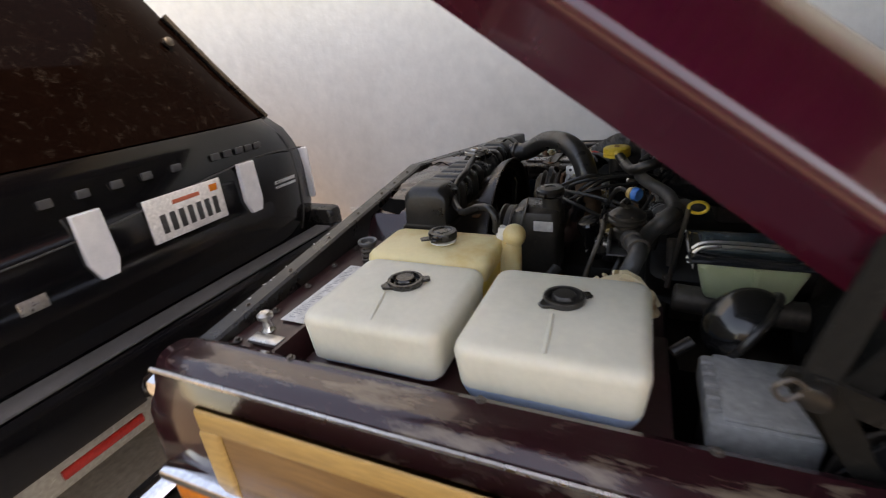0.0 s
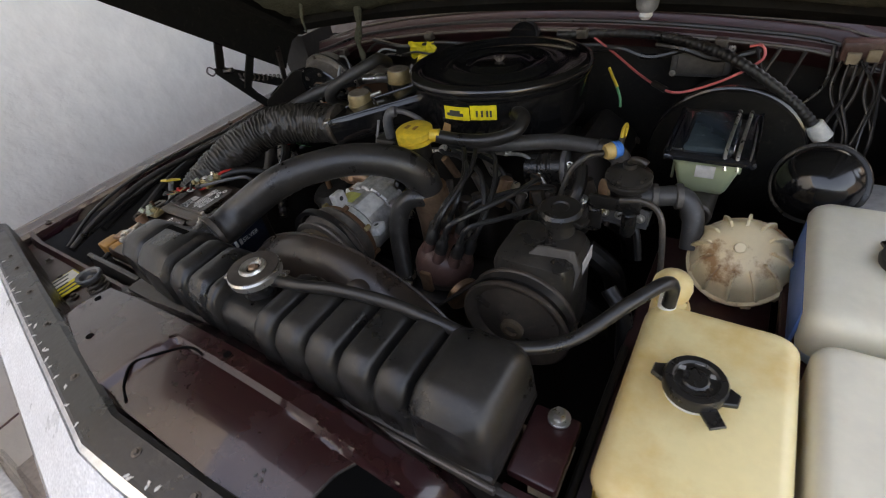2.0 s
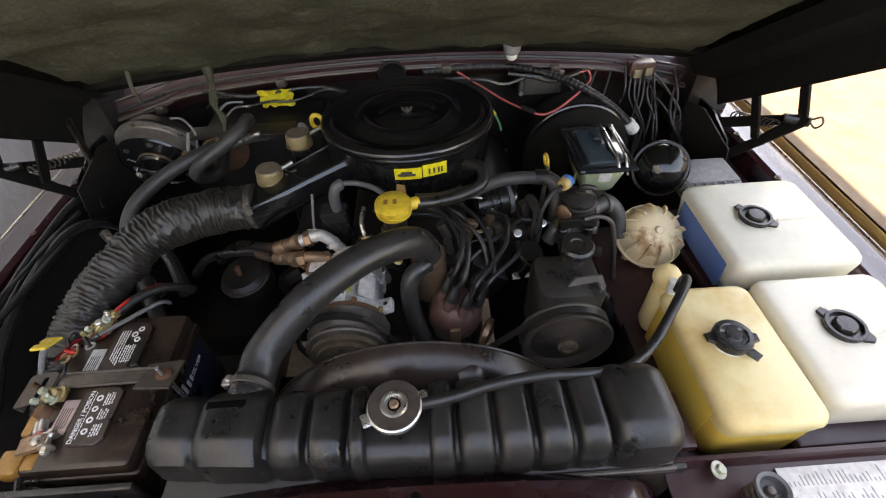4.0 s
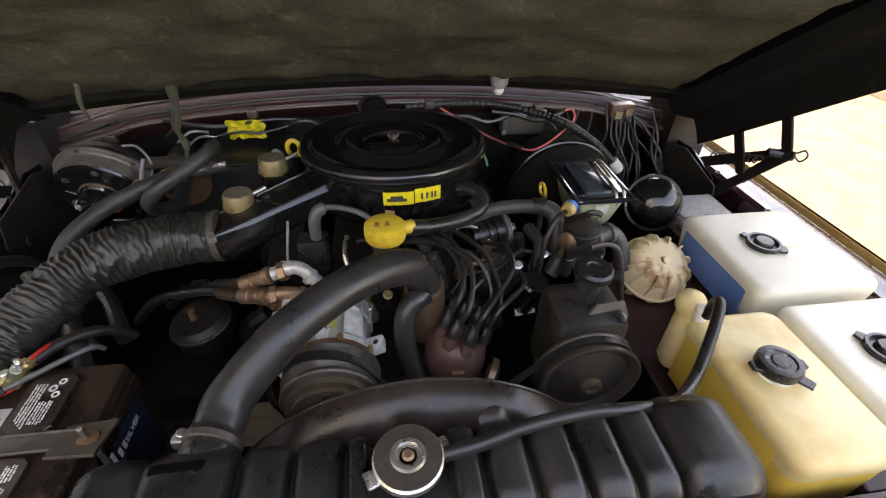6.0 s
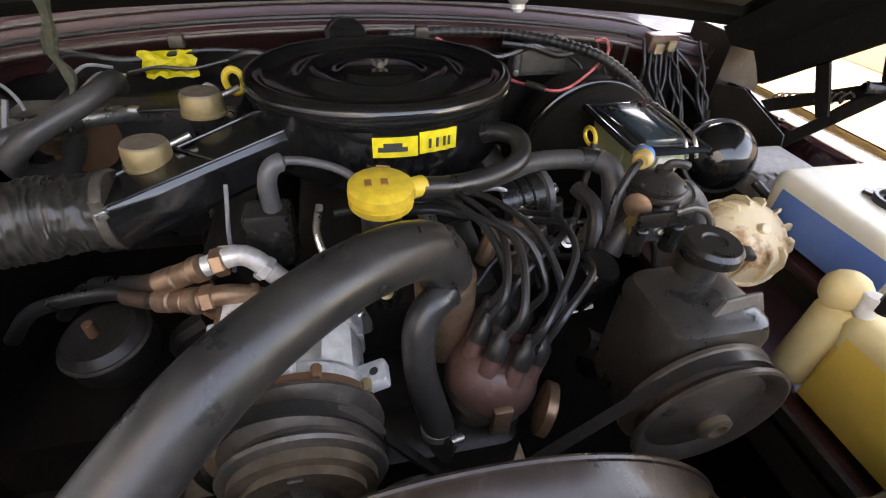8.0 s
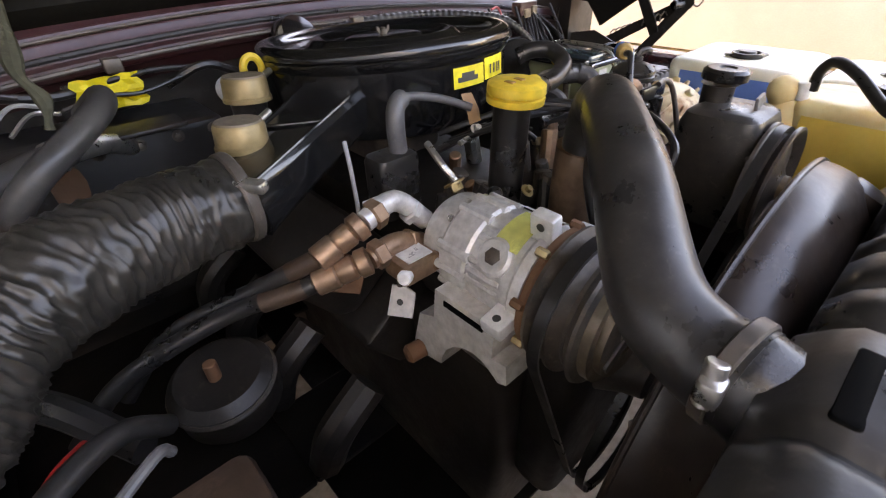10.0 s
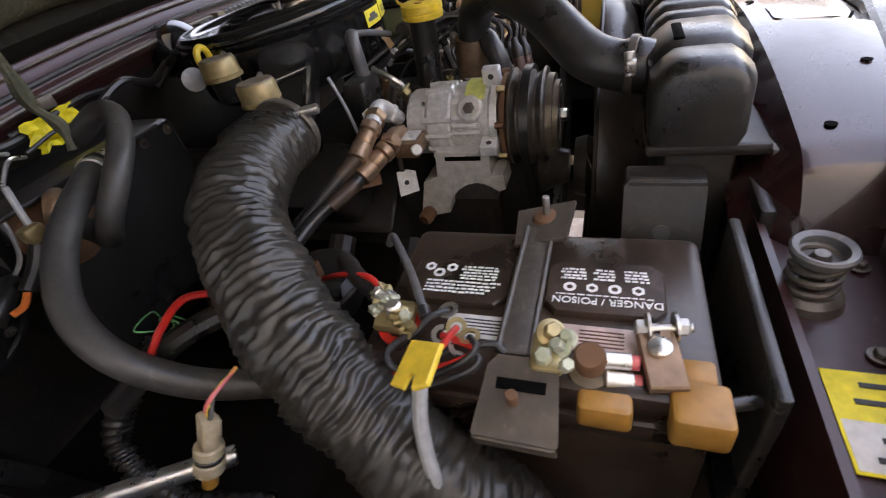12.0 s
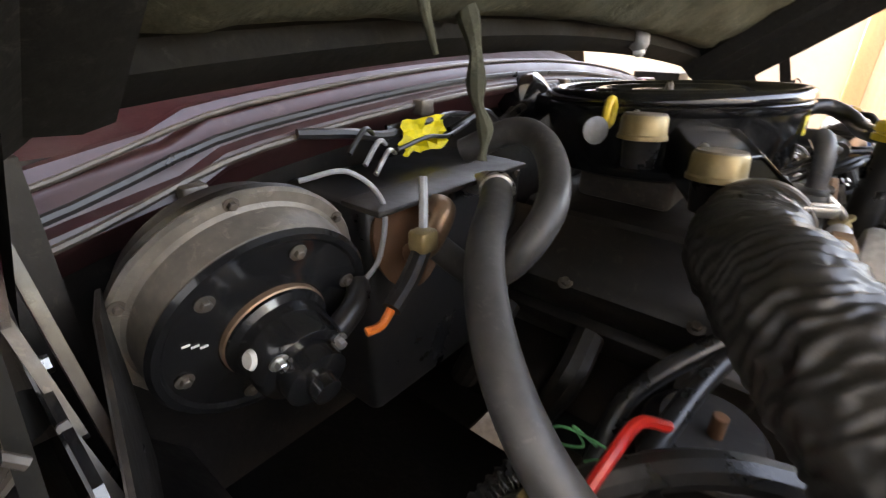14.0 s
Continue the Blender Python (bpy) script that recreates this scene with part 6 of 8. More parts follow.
for x in (0.322, 0.345, 0.374):
    part("bracket_bolt", bolt((x, 0.384, 1.016), (0, -1, 0.1), 0.0045, 0.006), zinc, dv)
part("check_cap", Geo().rod((0.316, 0.423, 1.1), (0.324, 0.433, 1.1), 0.0135, 0.0125, 20), blue_cap, dv, "blue plastic cap")
part("check_body", Geo().rod((0.307, 0.415, 1.1), (0.317, 0.424, 1.1), 0.011, 0.0132, 20), surface("ochre_cream_plastic", (0.5, 0.33, 0.12), 0.45), dv, "cream-ochre plastic half")
part("vacuum_line", Geo().tube([(0.305, 0.413, 1.1), (0.285, 0.395, 1.1), (0.265, 0.38, 1.075), (0.255, 0.365, 1.03), (0.245, 0.36, 0.99)], 0.005, 10), rubber, dv)
part("strap", Geo().box(0.3, 0.375, 0.37, 0.378, 1.03, 1.052, 0.003), black_plastic, dv)
part("spring_clip", Geo().rod((0.315, 0.4, 1.022), (0.31, 0.375, 1.022), 0.012), brass, dv)
for k, x in enumerate((0.31, 0.36)):
    part("solenoid", Geo().rod((x, 0.375, 0.99), (x, 0.375, 1.03), 0.011), black_plastic, dv)

# ---- brake servo and master cylinder ----
bk = thing("brake_servo", (0.45, 0.8, 0.85), "large round black brake servo drum on the bulkhead", "brake servo")
part("drum", Geo().lathe([(0.04, -0.11), (0.06, -0.09), (0.11, -0.075), (0.125, -0.06), (0.135, -0.05), (0.137, -0.03), (0.132, -0.02), (0.135, -0.01), (0.13, 0.05), (0.1, 0.09)], (0.45, 0.80, 0.93), (0, 1, 0), 56), matt_black, bk)
part("rim_band", Geo().lathe([(0.134, -0.04), (0.14, -0.036), (0.14, -0.028), (0.134, -0.024)], (0.45, 0.80, 0.93), (0, 1, 0), 56), black_paint, bk)
mc = thing("master_cylinder", (0.435, 0.6, 0.98), "pale green brake fluid reservoir with a glossy black lid", "reservoir")
part("reservoir", Geo().box(0.388, 0.486, 0.527, 0.672, 0.972, 1.046, 0.012, taper=0.014), green_res, mc, "pale green translucent reservoir")
ld = part("lid", Geo().box(0.378, 0.496, 0.516, 0.684, 1.044, 1.056, 0.01), blue_lid, mc, "glossy black plastic lid")
rim = [(0.378 + 0.118 * a, 0.516 + 0.168 * b, 1.052) for a, b in ((0.06, 0.0), (0.94, 0.0), (1.0, 0.06), (1.0, 0.94), (0.94, 1.0), (0.06, 1.0), (0.0, 0.94), (0.0, 0.06), (0.06, 0.0))]
part("lid_rim", Geo().tube(rim, 0.0055, 10, 3), blue_lid, ld)
part("lid_top", Geo().box(0.398, 0.47, 0.53, 0.664, 1.0545, 1.066, 0.009), sky_tint_lid, ld, "black raised panel, teal sky reflection put into its colour")
part("lid_step", Geo().box(0.384, 0.399, 0.53, 0.67, 1.0545, 1.06, 0.003), blue_lid, ld)
for x in (0.464, 0.481):
    part("wire_clip", Geo().tube([(x, 0.512, 1.04), (x - 0.004, 0.519, 1.058), (x - 0.004, 0.54, 1.069), (x - 0.002, 0.6, 1.071), (x, 0.66, 1.068), (x, 0.684, 1.056), (x, 0.69, 1.04)], 0.0028, 8), zinc, ld, "bright spring clip")
lb = part("label", Geo().box(0.424, 0.452, 0.5265, 0.5275, 1.016, 1.038, 0.0004, pose(0, -0.004, 0)), pale_label, mc, "small white label")
part("cylinder", Geo().rod((0.44, 0.5, 0.955), (0.445, 0.71, 0.945), 0.024, n=20), dark_steel, mc)
part("rib", Geo().box(0.386, 0.39, 0.56, 0.568, 0.985, 1.04, 0.001), green_res, mc)
part("rib", Geo().box(0.4845, 0.4885, 0.6, 0.608, 0.985, 1.04, 0.001), green_res, mc)
vb = thing("vacuum_ball", (0.555, 0.52, 0.97), "round black vacuum reservoir ball", "vacuum tank")
VA = Vector((-0.22, -0.72, 0.42)).normalized()
VO = Vector((0.59, 0.578, 1.0))
part("ball", Geo().lathe([(0.05, -0.012), (0.058, -0.006)] + [(0.058 * math.cos(radians(a)), 0.05 * math.sin(radians(a))) for a in range(2, 92, 8)], VO, VA, 44), black_paint, vb, "glossy domed front")
part("seam", Geo().lathe([(0.056, -0.008), (0.0625, -0.007), (0.064, -0.003), (0.0625, 0.001), (0.056, 0.002)], VO, VA, 44), black_plastic, vb, "rolled black flange")
part("stub", Geo().rod((0.618, 0.515, 0.985), (0.632, 0.49, 0.97), 0.008), rubber, vb)
gb = thing("relay_box", (0.68, 0.55, 0.95), "grey ribbed plastic control box", "control box")
box_grey = surface("dusty_grey_moulding", (0.24, 0.24, 0.24), 0.5, 0.0, (0.33, 0.31, 0.28), scale=20)
part("case", Geo().box(0.638, 0.768, 0.522, 0.628, 0.94, 0.981, 0.006), box_grey, gb)
part("raised_lid", Geo().box(0.643, 0.763, 0.536, 0.624, 0.9805, 0.987, 0.004), box_grey, gb)
for k in range(5):
    part("rib", Geo().box(0.655 + 0.022 * k, 0.662 + 0.022 * k, 0.5215, 0.5365, 0.95, 0.985, 0.001), box_grey, gb)
part("bracket", Geo().box(0.66, 0.74, 0.53, 0.62, 0.86, 0.941, 0.004), bay_black, gb)
# cream servo dome
cs = thing("cruise_servo", (0.512, 0.388, 0.93), "browned cream plastic cruise control servo dome", "servo")
SA = Vector((-0.1, -0.5, 0.86)).normalized()
SO = Vector((0.512, 0.405, 0.964))
part("dome", Geo().lathe([(0.05, -0.036), (0.06, -0.03), (0.064, -0.012), (0.064, -0.004), (0.06, 0.0), (0.057, 0.014), (0.05, 0.028), (0.039, 0.038), (0.024, 0.044), (0.0, 0.046)], SO, SA, 44), cream, cs, "browned cream dome", sharp=50)
part("flange", washer(SO - SA * 0.014, SA, 0.058, 0.069, 0.006, 44), cream, cs)
qs = SA.to_track_quat("Z", "Y").to_matrix().to_4x4()
for k in range(12):
    part("dome_rib", Geo().slab([(0.03, 0.036), (0.04, 0.046), (0.05, 0.041), (0.063, 0.02), (0.067, -0.004), (0.05, -0.002)], 0.0035, Matrix.Translation(SO) @ qs @ pose(0, 0, 0, 0, 0, 30 * k + 8) @ pose(0, 0.00175, 0, 90, 0, 0)), cream, cs)
part("nipple", Geo().rod(SO + SA * 0.04, SO + SA * 0.056 + Vector((0.0, -0.004, -0.004)), 0.0075), cream, cs)
for k in range(10):
    part("crown_notch", Geo().box(0.052, 0.069, -0.007, 0.007, -0.034, -0.012, 0.003, Matrix.Translation(SO) @ qs @ pose(0, 0, 0, 0, 0, 10 + 36 * k)), cream, cs)
part("bracket", Geo().box(0.46, 0.53, 0.38, 0.44, 0.8, 0.95, 0.006), bay_black, cs)

# ---- plastic bottles ----
def bottle(name, x0, x1, y0, y1, z0, z1, level, top_mat, low_mat, label, groove, cap_at, ear, ears, cupped=False, group="plastic bottles by the wing"):
    """A moulded bottle: shell above the fluid line, shell below it, and a screw cap."""
    b = thing(name, ((x0 + x1) / 2, (y0 + y1) / 2, z0), label, "bottle", group)
    r, q = 0.022, 6

    def ring(z, d):
        rr = max(r - d * 0.4, 0.008)
        out = []
        for cx, cy, a0 in ((x1 - d - rr, y1 - d - rr, 0), (x0 + d + rr, y1 - d - rr, 90), (x0 + d + rr, y0 + d + rr, 180), (x1 - d - rr, y0 + d + rr, 270)):
            for k in range(q + 1):
                a = radians(a0 + 90 * k / q)
                out.append((cx + rr * math.cos(a), cy + rr * math.sin(a), z))
        return out
    t = 0.008
    part("lower_shell", Geo().loft([ring(z0, t + 0.016), ring(z0 + 0.006, t + 0.005), ring(z0 + 0.018, t), ring(level, t * 0.6)]), low_mat, b, "fluid showing through the lower wall" if low_mat is not top_mat else "")
    shell = part("upper_shell", Geo().loft([ring(level, t * 0.6), ring(z1 - 0.016, 0), ring(z1 - 0.008, 0.002), ring(z1 - 0.0025, 0.0065), ring(z1, 0.0145)]), top_mat, b, sharp=60)
    for p, q2, w in groove:
        part("moulded_ridge", Geo().tube([Vector(p), Vector(p).lerp(Vector(q2), 0.5) + Vector((0, 0, 0.0015)), Vector(q2)], w, 10), top_mat, shell)
    cx, cy, cz = cap_at
    part("neck", Geo().lathe([(0.025, 0), (0.025, cz - z1 - 0.002)], (cx, cy, z1 - 0.002), n=28), white_plastic, b)
    if cupped:
        c = part("cap", Geo().lathe([(0.022, -0.001), (0.0275, 0.0), (0.029, 0.005), (0.0277, 0.009), (0.0235, 0.009), (0.0218, 0.003), (0.0165, 0.003), (0.0158, 0.0095), (0.0138, 0.0118), (0.0, 0.0122)], (cx, cy, cz), n=40), black_plastic, b, "black cup-shaped cap")
        part("cap_ear", Geo().slab([(-0.015, 0.022), (0.015, 0.022), (0.005, 0.039), (-0.005, 0.039)], 0.004, pose(cx, cy, cz + 0.002, 0, 0, ears)), black_plastic, c)
        part("cap_ear", Geo().slab([(-0.009, 0.026), (0.009, 0.026), (0.006, 0.039), (-0.006, 0.039)], 0.004, pose(cx, cy, cz + 0.002, 0, 0, ears + 165)), black_plastic, c)
        return b, c
    c = part("cap", Geo().lathe([(0.022, -0.001), (0.0272, 0.0), (0.0278, 0.011), (0.026, 0.014), (0.02, 0.0145), (0.018, 0.0125), (0.012, 0.0125), (0.01, 0.014), (0.0, 0.0142)], (cx, cy, cz), n=40), black_plastic, b, "black moulded cap")
    part("cap_strap", Geo().slab([(-0.008, 0.024), (0.008, 0.024), (0.007, 0.043), (-0.007, 0.043)], 0.003, pose(cx, cy, cz + 0.001, 0, 0, ear)), black_plastic, c)
    part("cap_ear", Geo().slab([(-0.011, 0.024), (0.011, 0.024), (0.006, 0.037), (-0.006, 0.037)], 0.005, pose(cx, cy, cz + 0.003, 0, 0, ears)), black_plastic, c)
    part("cap_ear", Geo().slab([(-0.011, 0.024), (0.011, 0.024), (0.006, 0.037), (-0.006, 0.037)], 0.005, pose(cx, cy, cz + 0.003, 0, 0, ears + 180)), black_plastic, c)
    return b, c


b, c = bottle("coolant_bottle", 0.425, 0.572, -0.033, 0.205, 0.914, 1.045, 1.005, yellow_top, yellow_tank, "yellowed translucent plastic coolant bottle with black cap", [], (0.486, 0.094, 1.052), 215, 85)
part("filler_lobe", Geo().lathe([(0.014, -0.07), (0.015, -0.045), (0.013, -0.026), (0.0155, -0.018), (0.0205, -0.009), (0.022, 0.0), (0.0205, 0.009), (0.0155, 0.016), (0.008, 0.0205), (0.0, 0.022)], (0.444, 0.222, 1.05), (0, 0.12, 1), 24), yellow_top, b, "rounded yellow lobe behind the bottle")
part("lobe_foot", Geo().box(0.4255, 0.468, 0.19, 0.236, 0.92, 1.044, 0.018), yellow_top, b)
part("stained_side", Geo().box(0.4262, 0.4292, 0.0, 0.185, 0.93, 1.026, 0.0012), yellow_tank, b, "side wall stained amber by the coolant")
part("spout", Geo().rod((0.444, 0.196, 1.04), (0.444, 0.199, 1.066), 0.0095), white_plastic, b, "white hose spout")
for k, (dx, dy, w) in enumerate(((-0.014, 0.005, 0.006), (0.0, 0.005, 0.006), (0.012, 0.005, 0.005), (0.0, -0.01, 0.016), (0.0, 0.016, 0.012))):
    part("cap_mark", Geo().box(0.487 + dx - w / 2, 0.487 + dx + w / 2, 0.098 + dy - 0.0025, 0.098 + dy + 0.0025, 1.0635, 1.0648, 0.0005), grey_plastic, c)
bottle("washer_bottle", 0.579, 0.79, -0.012, 0.21, 0.955, 1.046, 0.971, white_tank, blue_tank, "milky white washer bottle, shallow blue fluid inside", [((0.7, 0.085, 1.0438), (0.775, 0.104, 1.0432), 0.0035)], (0.665, 0.104, 1.046), 0, 225, True)
wb, _ = bottle("washer_bottle", 0.572, 0.802, 0.231, 0.461, 0.955, 1.048, 0.984, white_tank, blue_tank, "larger milky white washer bottle over blue fluid", [((0.7, 0.339, 1.0458), (0.787, 0.345, 1.0452), 0.004)], (0.661, 0.348, 1.048), 0, 225, True)
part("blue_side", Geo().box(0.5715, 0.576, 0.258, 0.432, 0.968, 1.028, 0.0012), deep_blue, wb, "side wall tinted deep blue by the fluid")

# ---- battery ----
bt = thing("battery", (-0.49, 0.135, 0.785), "dark brown-black car battery held by a metal strap", "battery")
BX0, BX1, BY0, BY1, BZ = -0.566, -0.396, 0.006, 0.268, 0.978
part("case", Geo().box(BX0, BX1, BY0, BY1, 0.785, 0.95, 0.008), batt_mat, bt)
part("top_cover", Geo().box(BX0 - 0.002, BX1 + 0.002, BY0 - 0.002, BY1 + 0.002, 0.945, BZ, 0.009), batt_mat, bt)
part("front_step", Geo().box(BX0 - 0.004, BX1 + 0.004, BY0 - 0.004, BY1 + 0.004, 0.926, 0.948, 0.006), batt_mat, bt)


def print_bar(px, py, w, v, h=0.0011):
    """One line of small print, broken into word-long dashes."""
    g, y = Geo(), py - w
    while y < py + w - 0.001:
        n = min(rnd.uniform(0.0022, 0.0065), py + w - y)
        d = rnd.uniform(-0.0003, 0.0003)
        g.box(px - h + d, px + h * rnd.uniform(0.7, 1.0) + d, y, y + n, zt, zt + 0.0005, 0.0002, q=1)
        y += n + rnd.uniform(0.0006, 0.0014)
    part("print_line", g, white_ink, v)


for i, y in enumerate((0.082, 0.204)):
    out = [(-0.502, y - 0.036), (-0.502, y + 0.036), (-0.492, y + 0.046), (-0.452, y + 0.046), (-0.443, y + 0.037), (-0.443, y - 0.037), (-0.452, y - 0.046), (-0.492, y - 0.046)]
    v = part("vent_cover", Geo().slab(out, 0.009, pose(0, 0, BZ - 0.002)), batt_mat, bt, "raised vent cover with white warning print")
    zt = BZ + 0.0072
    if i == 0:
        for r in range(4):
            for k, w in enumerate((0.0095, 0.0085, 0.0105)):
                print_bar(-0.4535 - 0.0037 * r, y - 0.025 + 0.025 * k + rnd.uniform(-0.001, 0.001), w * rnd.uniform(0.8, 1), v)
        for k in range(4):
            part("warning_icon", washer((-0.475, y - 0.026 + 0.0175 * k, zt), (0, 0, 1), 0.0026, 0.0052, 0.0005, 14 if k % 2 else 6), white_ink, v)
        print_bar(-0.4835, y, 0.037, v, 0.0007)
        lettering("warning_words", "DANGER / POISON", 0.0098, pose(-0.4895, y - 0.002, zt + 0.0002, 0, 0, 90), white_ink, v)
    else:
        for r in range(5):
            print_bar(-0.459 - 0.0038 * r, y - 0.016, 0.019 * rnd.uniform(0.8, 1), v)
        for k in range(3):
            part("warning_icon", washer((-0.461 - 0.0075 * (k % 2), y + 0.011 + 0.0105 * k, zt), (0, 0, 1), 0.0028, 0.0056, 0.0005, 14 if k % 2 else 6), white_ink, v)
        for r in range(4):
            print_bar(-0.479 - 0.0042 * r, y + 0.002 * r - 0.004, 0.034 - 0.002 * r, v)
for y, mt in ((0.178, pale_label), (0.086, pink_label)):
    l = part("side_label", Geo().box(-0.534, -0.51, y - 0.03, y + 0.026, BZ, BZ + 0.001, 0.0004), mt, bt, "faded paper label")
    for k in range(5):
        part("label_mark", Geo().box(-0.53 + 0.0035 * k, -0.5288 + 0.0035 * k, y - 0.02, y + 0.012, BZ + 0.001, BZ + 0.0016, 0.0002, q=1), print_ink if y > 0.1 else rust, l)
side_panel = part("maker_panel", Geo().box(BX1 + 0.001, BX1 + 0.0035, 0.03, 0.25, 0.81, 0.925, 0.001), surface("navy_label", (0.012, 0.02, 0.04), 0.35), bt, "dark navy maker's label")
lettering("label_word", "SILVER", 0.0145, pose(BX1 + 0.0042, 0.208, 0.902, 90, 0, 90), white_ink, side_panel)
for y0, h in ((0.152, 0.028), (0.166, 0.016), (0.178, 0.014)):
    part("maker_mark", Geo().box(BX1 + 0.0035, BX1 + 0.0045, y0, y0 + 0.007, 0.896, 0.896 + h, 0.0008), white_ink, side_panel)
hd = thing("battery_strap", (-0.46, 0.14, 0.985), "dark steel hold-down strap across the battery", "bracket")
part("bar", Geo().box(-0.552, -0.4, 0.130, 0.154, BZ + 0.007, BZ + 0.011, 0.003), dark_steel, hd)
for y0 in (0.1285, 0.1525):
    part("bar_lip", Geo().rod((-0.552, y0 + 0.0015, BZ + 0.011), (-0.4, y0 + 0.0015, BZ + 0.011), 0.0024, n=8), dark_steel, hd)
part("inner_plate", Geo().slab([(-0.03, -0.028), (0.03, -0.028), (0.024, 0.03), (-0.026, 0.03)], 0.004, pose(-0.393, 0.14, BZ + 0.008, 0, 14, 90)), dusty_plate, hd, "rusty end plate")
part("inner_dome", Geo().lathe([(0.014, 0), (0.012, 0.004), (0.006, 0.006)], (-0.385, 0.138, BZ + 0.01)), rust, hd)
part("threaded_rod", Geo().rod((-0.385, 0.138, 0.79), (-0.385, 0.138, BZ + 0.036), 0.0035), zinc, hd)
pm = Matrix.Translation((-0.556, 0.1335, 0.99)) @ Matrix(((0, -0.966, 0.259), (1, 0, 0), (0, -0.259, -0.966))).to_4x4()
op = part("outer_plate", Geo().slab([(-0.029, 0.056), (-0.0255, 0.008), (-0.02, 0.0), (0.018, 0.0), (0.0245, 0.008), (0.028, 0.056), (0.024, 0.06), (-0.025, 0.06)], 0.003, pm @ pose(0, 0, -0.003)), dusty_plate, hd, "dusty brown outer plate with a slot")
part("plate_fold", Geo().box(-0.028, 0.027, 0.056, 0.06, -0.003, 0.014, 0.0015, pm), dusty_plate, op)
part("slot", Geo().box(-0.018, 0.016, 0.017, 0.025, -0.0045, -0.0028, 0.0003, pm), gap_shade, op)
part("rod_tip", Geo().rod(pm @ Vector((0.003, 0.033, 0.01)), pm @ Vector((0.003, 0.031, -0.014)), 0.0042), rust, op)
# terminals
tm = thing("battery_terminal", (-0.525, 0.245, 0.98), "corroded brass battery clamp with bolts and a red ring", "terminal", "battery clamps")
part("clamp", Geo().box(-0.545, -0.512, 0.228, 0.262, 0.982, 0.994, 0.006), brass, tm)
part("red_washer", washer((-0.533, 0.24, 0.983), (-0.2, 0, 1), 0.013, 0.0195, 0.004, 28), wire_red, tm, "red felt ring")
for k, (x, y, z, r) in enumerate(((-0.513, 0.262, 0.999, 0.009), (-0.522, 0.25, 1.0, 0.0075), (-0.534, 0.24, 0.997, 0.009), (-0.528, 0.262, 0.994, 0.0065), (-0.545, 0.228, 0.992, 0.007))):
    part("corroded_lump", lump((x, y, z), r, k * 3.3, 0.7, 0.8), lead_grey if k % 2 else brass, tm, "pale green corrosion crust")
for x, y, z, r in ((-0.52, 0.258, 1.002, 0.005), (-0.515, 0.25, 0.998, 0.0042), (-0.538, 0.23, 0.999, 0.005), (-0.546, 0.222, 0.995, 0.0042)):
    part("bolt", bolt((x, y, z), (rnd.uniform(-0.6, 0.2), rnd.uniform(-0.5, 0.5), 1), r, 0.008, False), rnd.choice([brass, lead_grey, zinc]), tm)
part("post", Geo().lathe([(0.008, 0), (0.007, 0.026), (0.005, 0.028)], (-0.53, 0.244, 0.978), n=20), zinc, tm)
part("cable", Geo().tube([(-0.512, 0.268, 0.995), (-0.49, 0.3, 0.995), (-0.455, 0.335, 0.98), (-0.43, 0.36, 0.94)], 0.0085, 12), rubber, tm)
part("red_cable", Geo().tube([(-0.512, 0.262, 1.002), (-0.501, 0.28, 1.005), (-0.488, 0.318, 0.992), (-0.476, 0.352, 0.972)], 0.003, 8), wire_red, tm)
ws = thing("bent_lead", (-0.47, 0.26, 0.99), "grey battery lead bent over the battery corner", "cable")
part("lead", Geo().tube([(-0.432, 0.292, 0.985), (-0.437, 0.282, 1.0), (-0.46, 0.264, 1.002), (-0.49, 0.242, 1.0), (-0.522, 0.222, 0.996)], 0.0038, 10), dark_grey, ws)
part("end_lug", Geo().rod((-0.522, 0.222, 0.996), (-0.532, 0.216, 0.994), 0.0055), rubber, ws)
ry = thing("ring_terminal", (-0.54, 0.19, 0.99), "loose tin ring terminals with red and black wires", "terminal", "battery clamps")
for k, (x, y, z, mt, wm_) in enumerate(((-0.525, 0.198, 0.998, zinc, wire_black), (-0.543, 0.186, 1.0, brass, wire_red), (-0.552, 0.173, 1.002, brass, wire_black), (-0.558, 0.18, 0.997, zinc, wire_black), (-0.55, 0.196, 0.998, zinc, wire_red))):
    c = Vector((x, y, z))
    part("eyelet", washer(c, (rnd.uniform(-0.5, 0.1), rnd.uniform(-0.3, 0.3), 1), 0.0046, 0.0082, 0.0018), mt, ry)
    part("wire", Geo().tube([c, c + Vector((-0.012, 0.012 - 0.01 * k, 0.004)), c + Vector((-0.022, 0.02 - 0.008 * k, -0.004)), c + Vector((-0.03, 0.05, -0.03))], 0.0028, 8), wm_, ry)
part("black_loop", Geo().tube([(-0.545, 0.225, 0.992), (-0.57, 0.235, 0.995), (-0.58, 0.222, 0.99), (-0.565, 0.2, 0.992), (-0.55, 0.16, 0.994), (-0.553, 0.148, 0.99)], 0.0026, 8), wire_black, ry)
yt = thing("yellow_tag", (-0.586, 0.198, 1.0), "bright yellow plastic tag on a black lead", "tag")
part("tag", Geo().slab([(-0.017, -0.017), (-0.004, -0.019), (-0.002, -0.008), (0.004, -0.008), (0.005, -0.019), (0.017, -0.015), (0.016, 0.015), (-0.014, 0.018)], 0.004, pose(-0.588, 0.198, 1.012, 12, -22, -100)), yellow_cap, yt)
part("lead", Geo().tube([(-0.592, 0.197, 1.008), (-0.615, 0.195, 0.98), (-0.635, 0.185, 0.94), (-0.65, 0.17, 0.88)], 0.0055, 10), grey_plastic, yt)
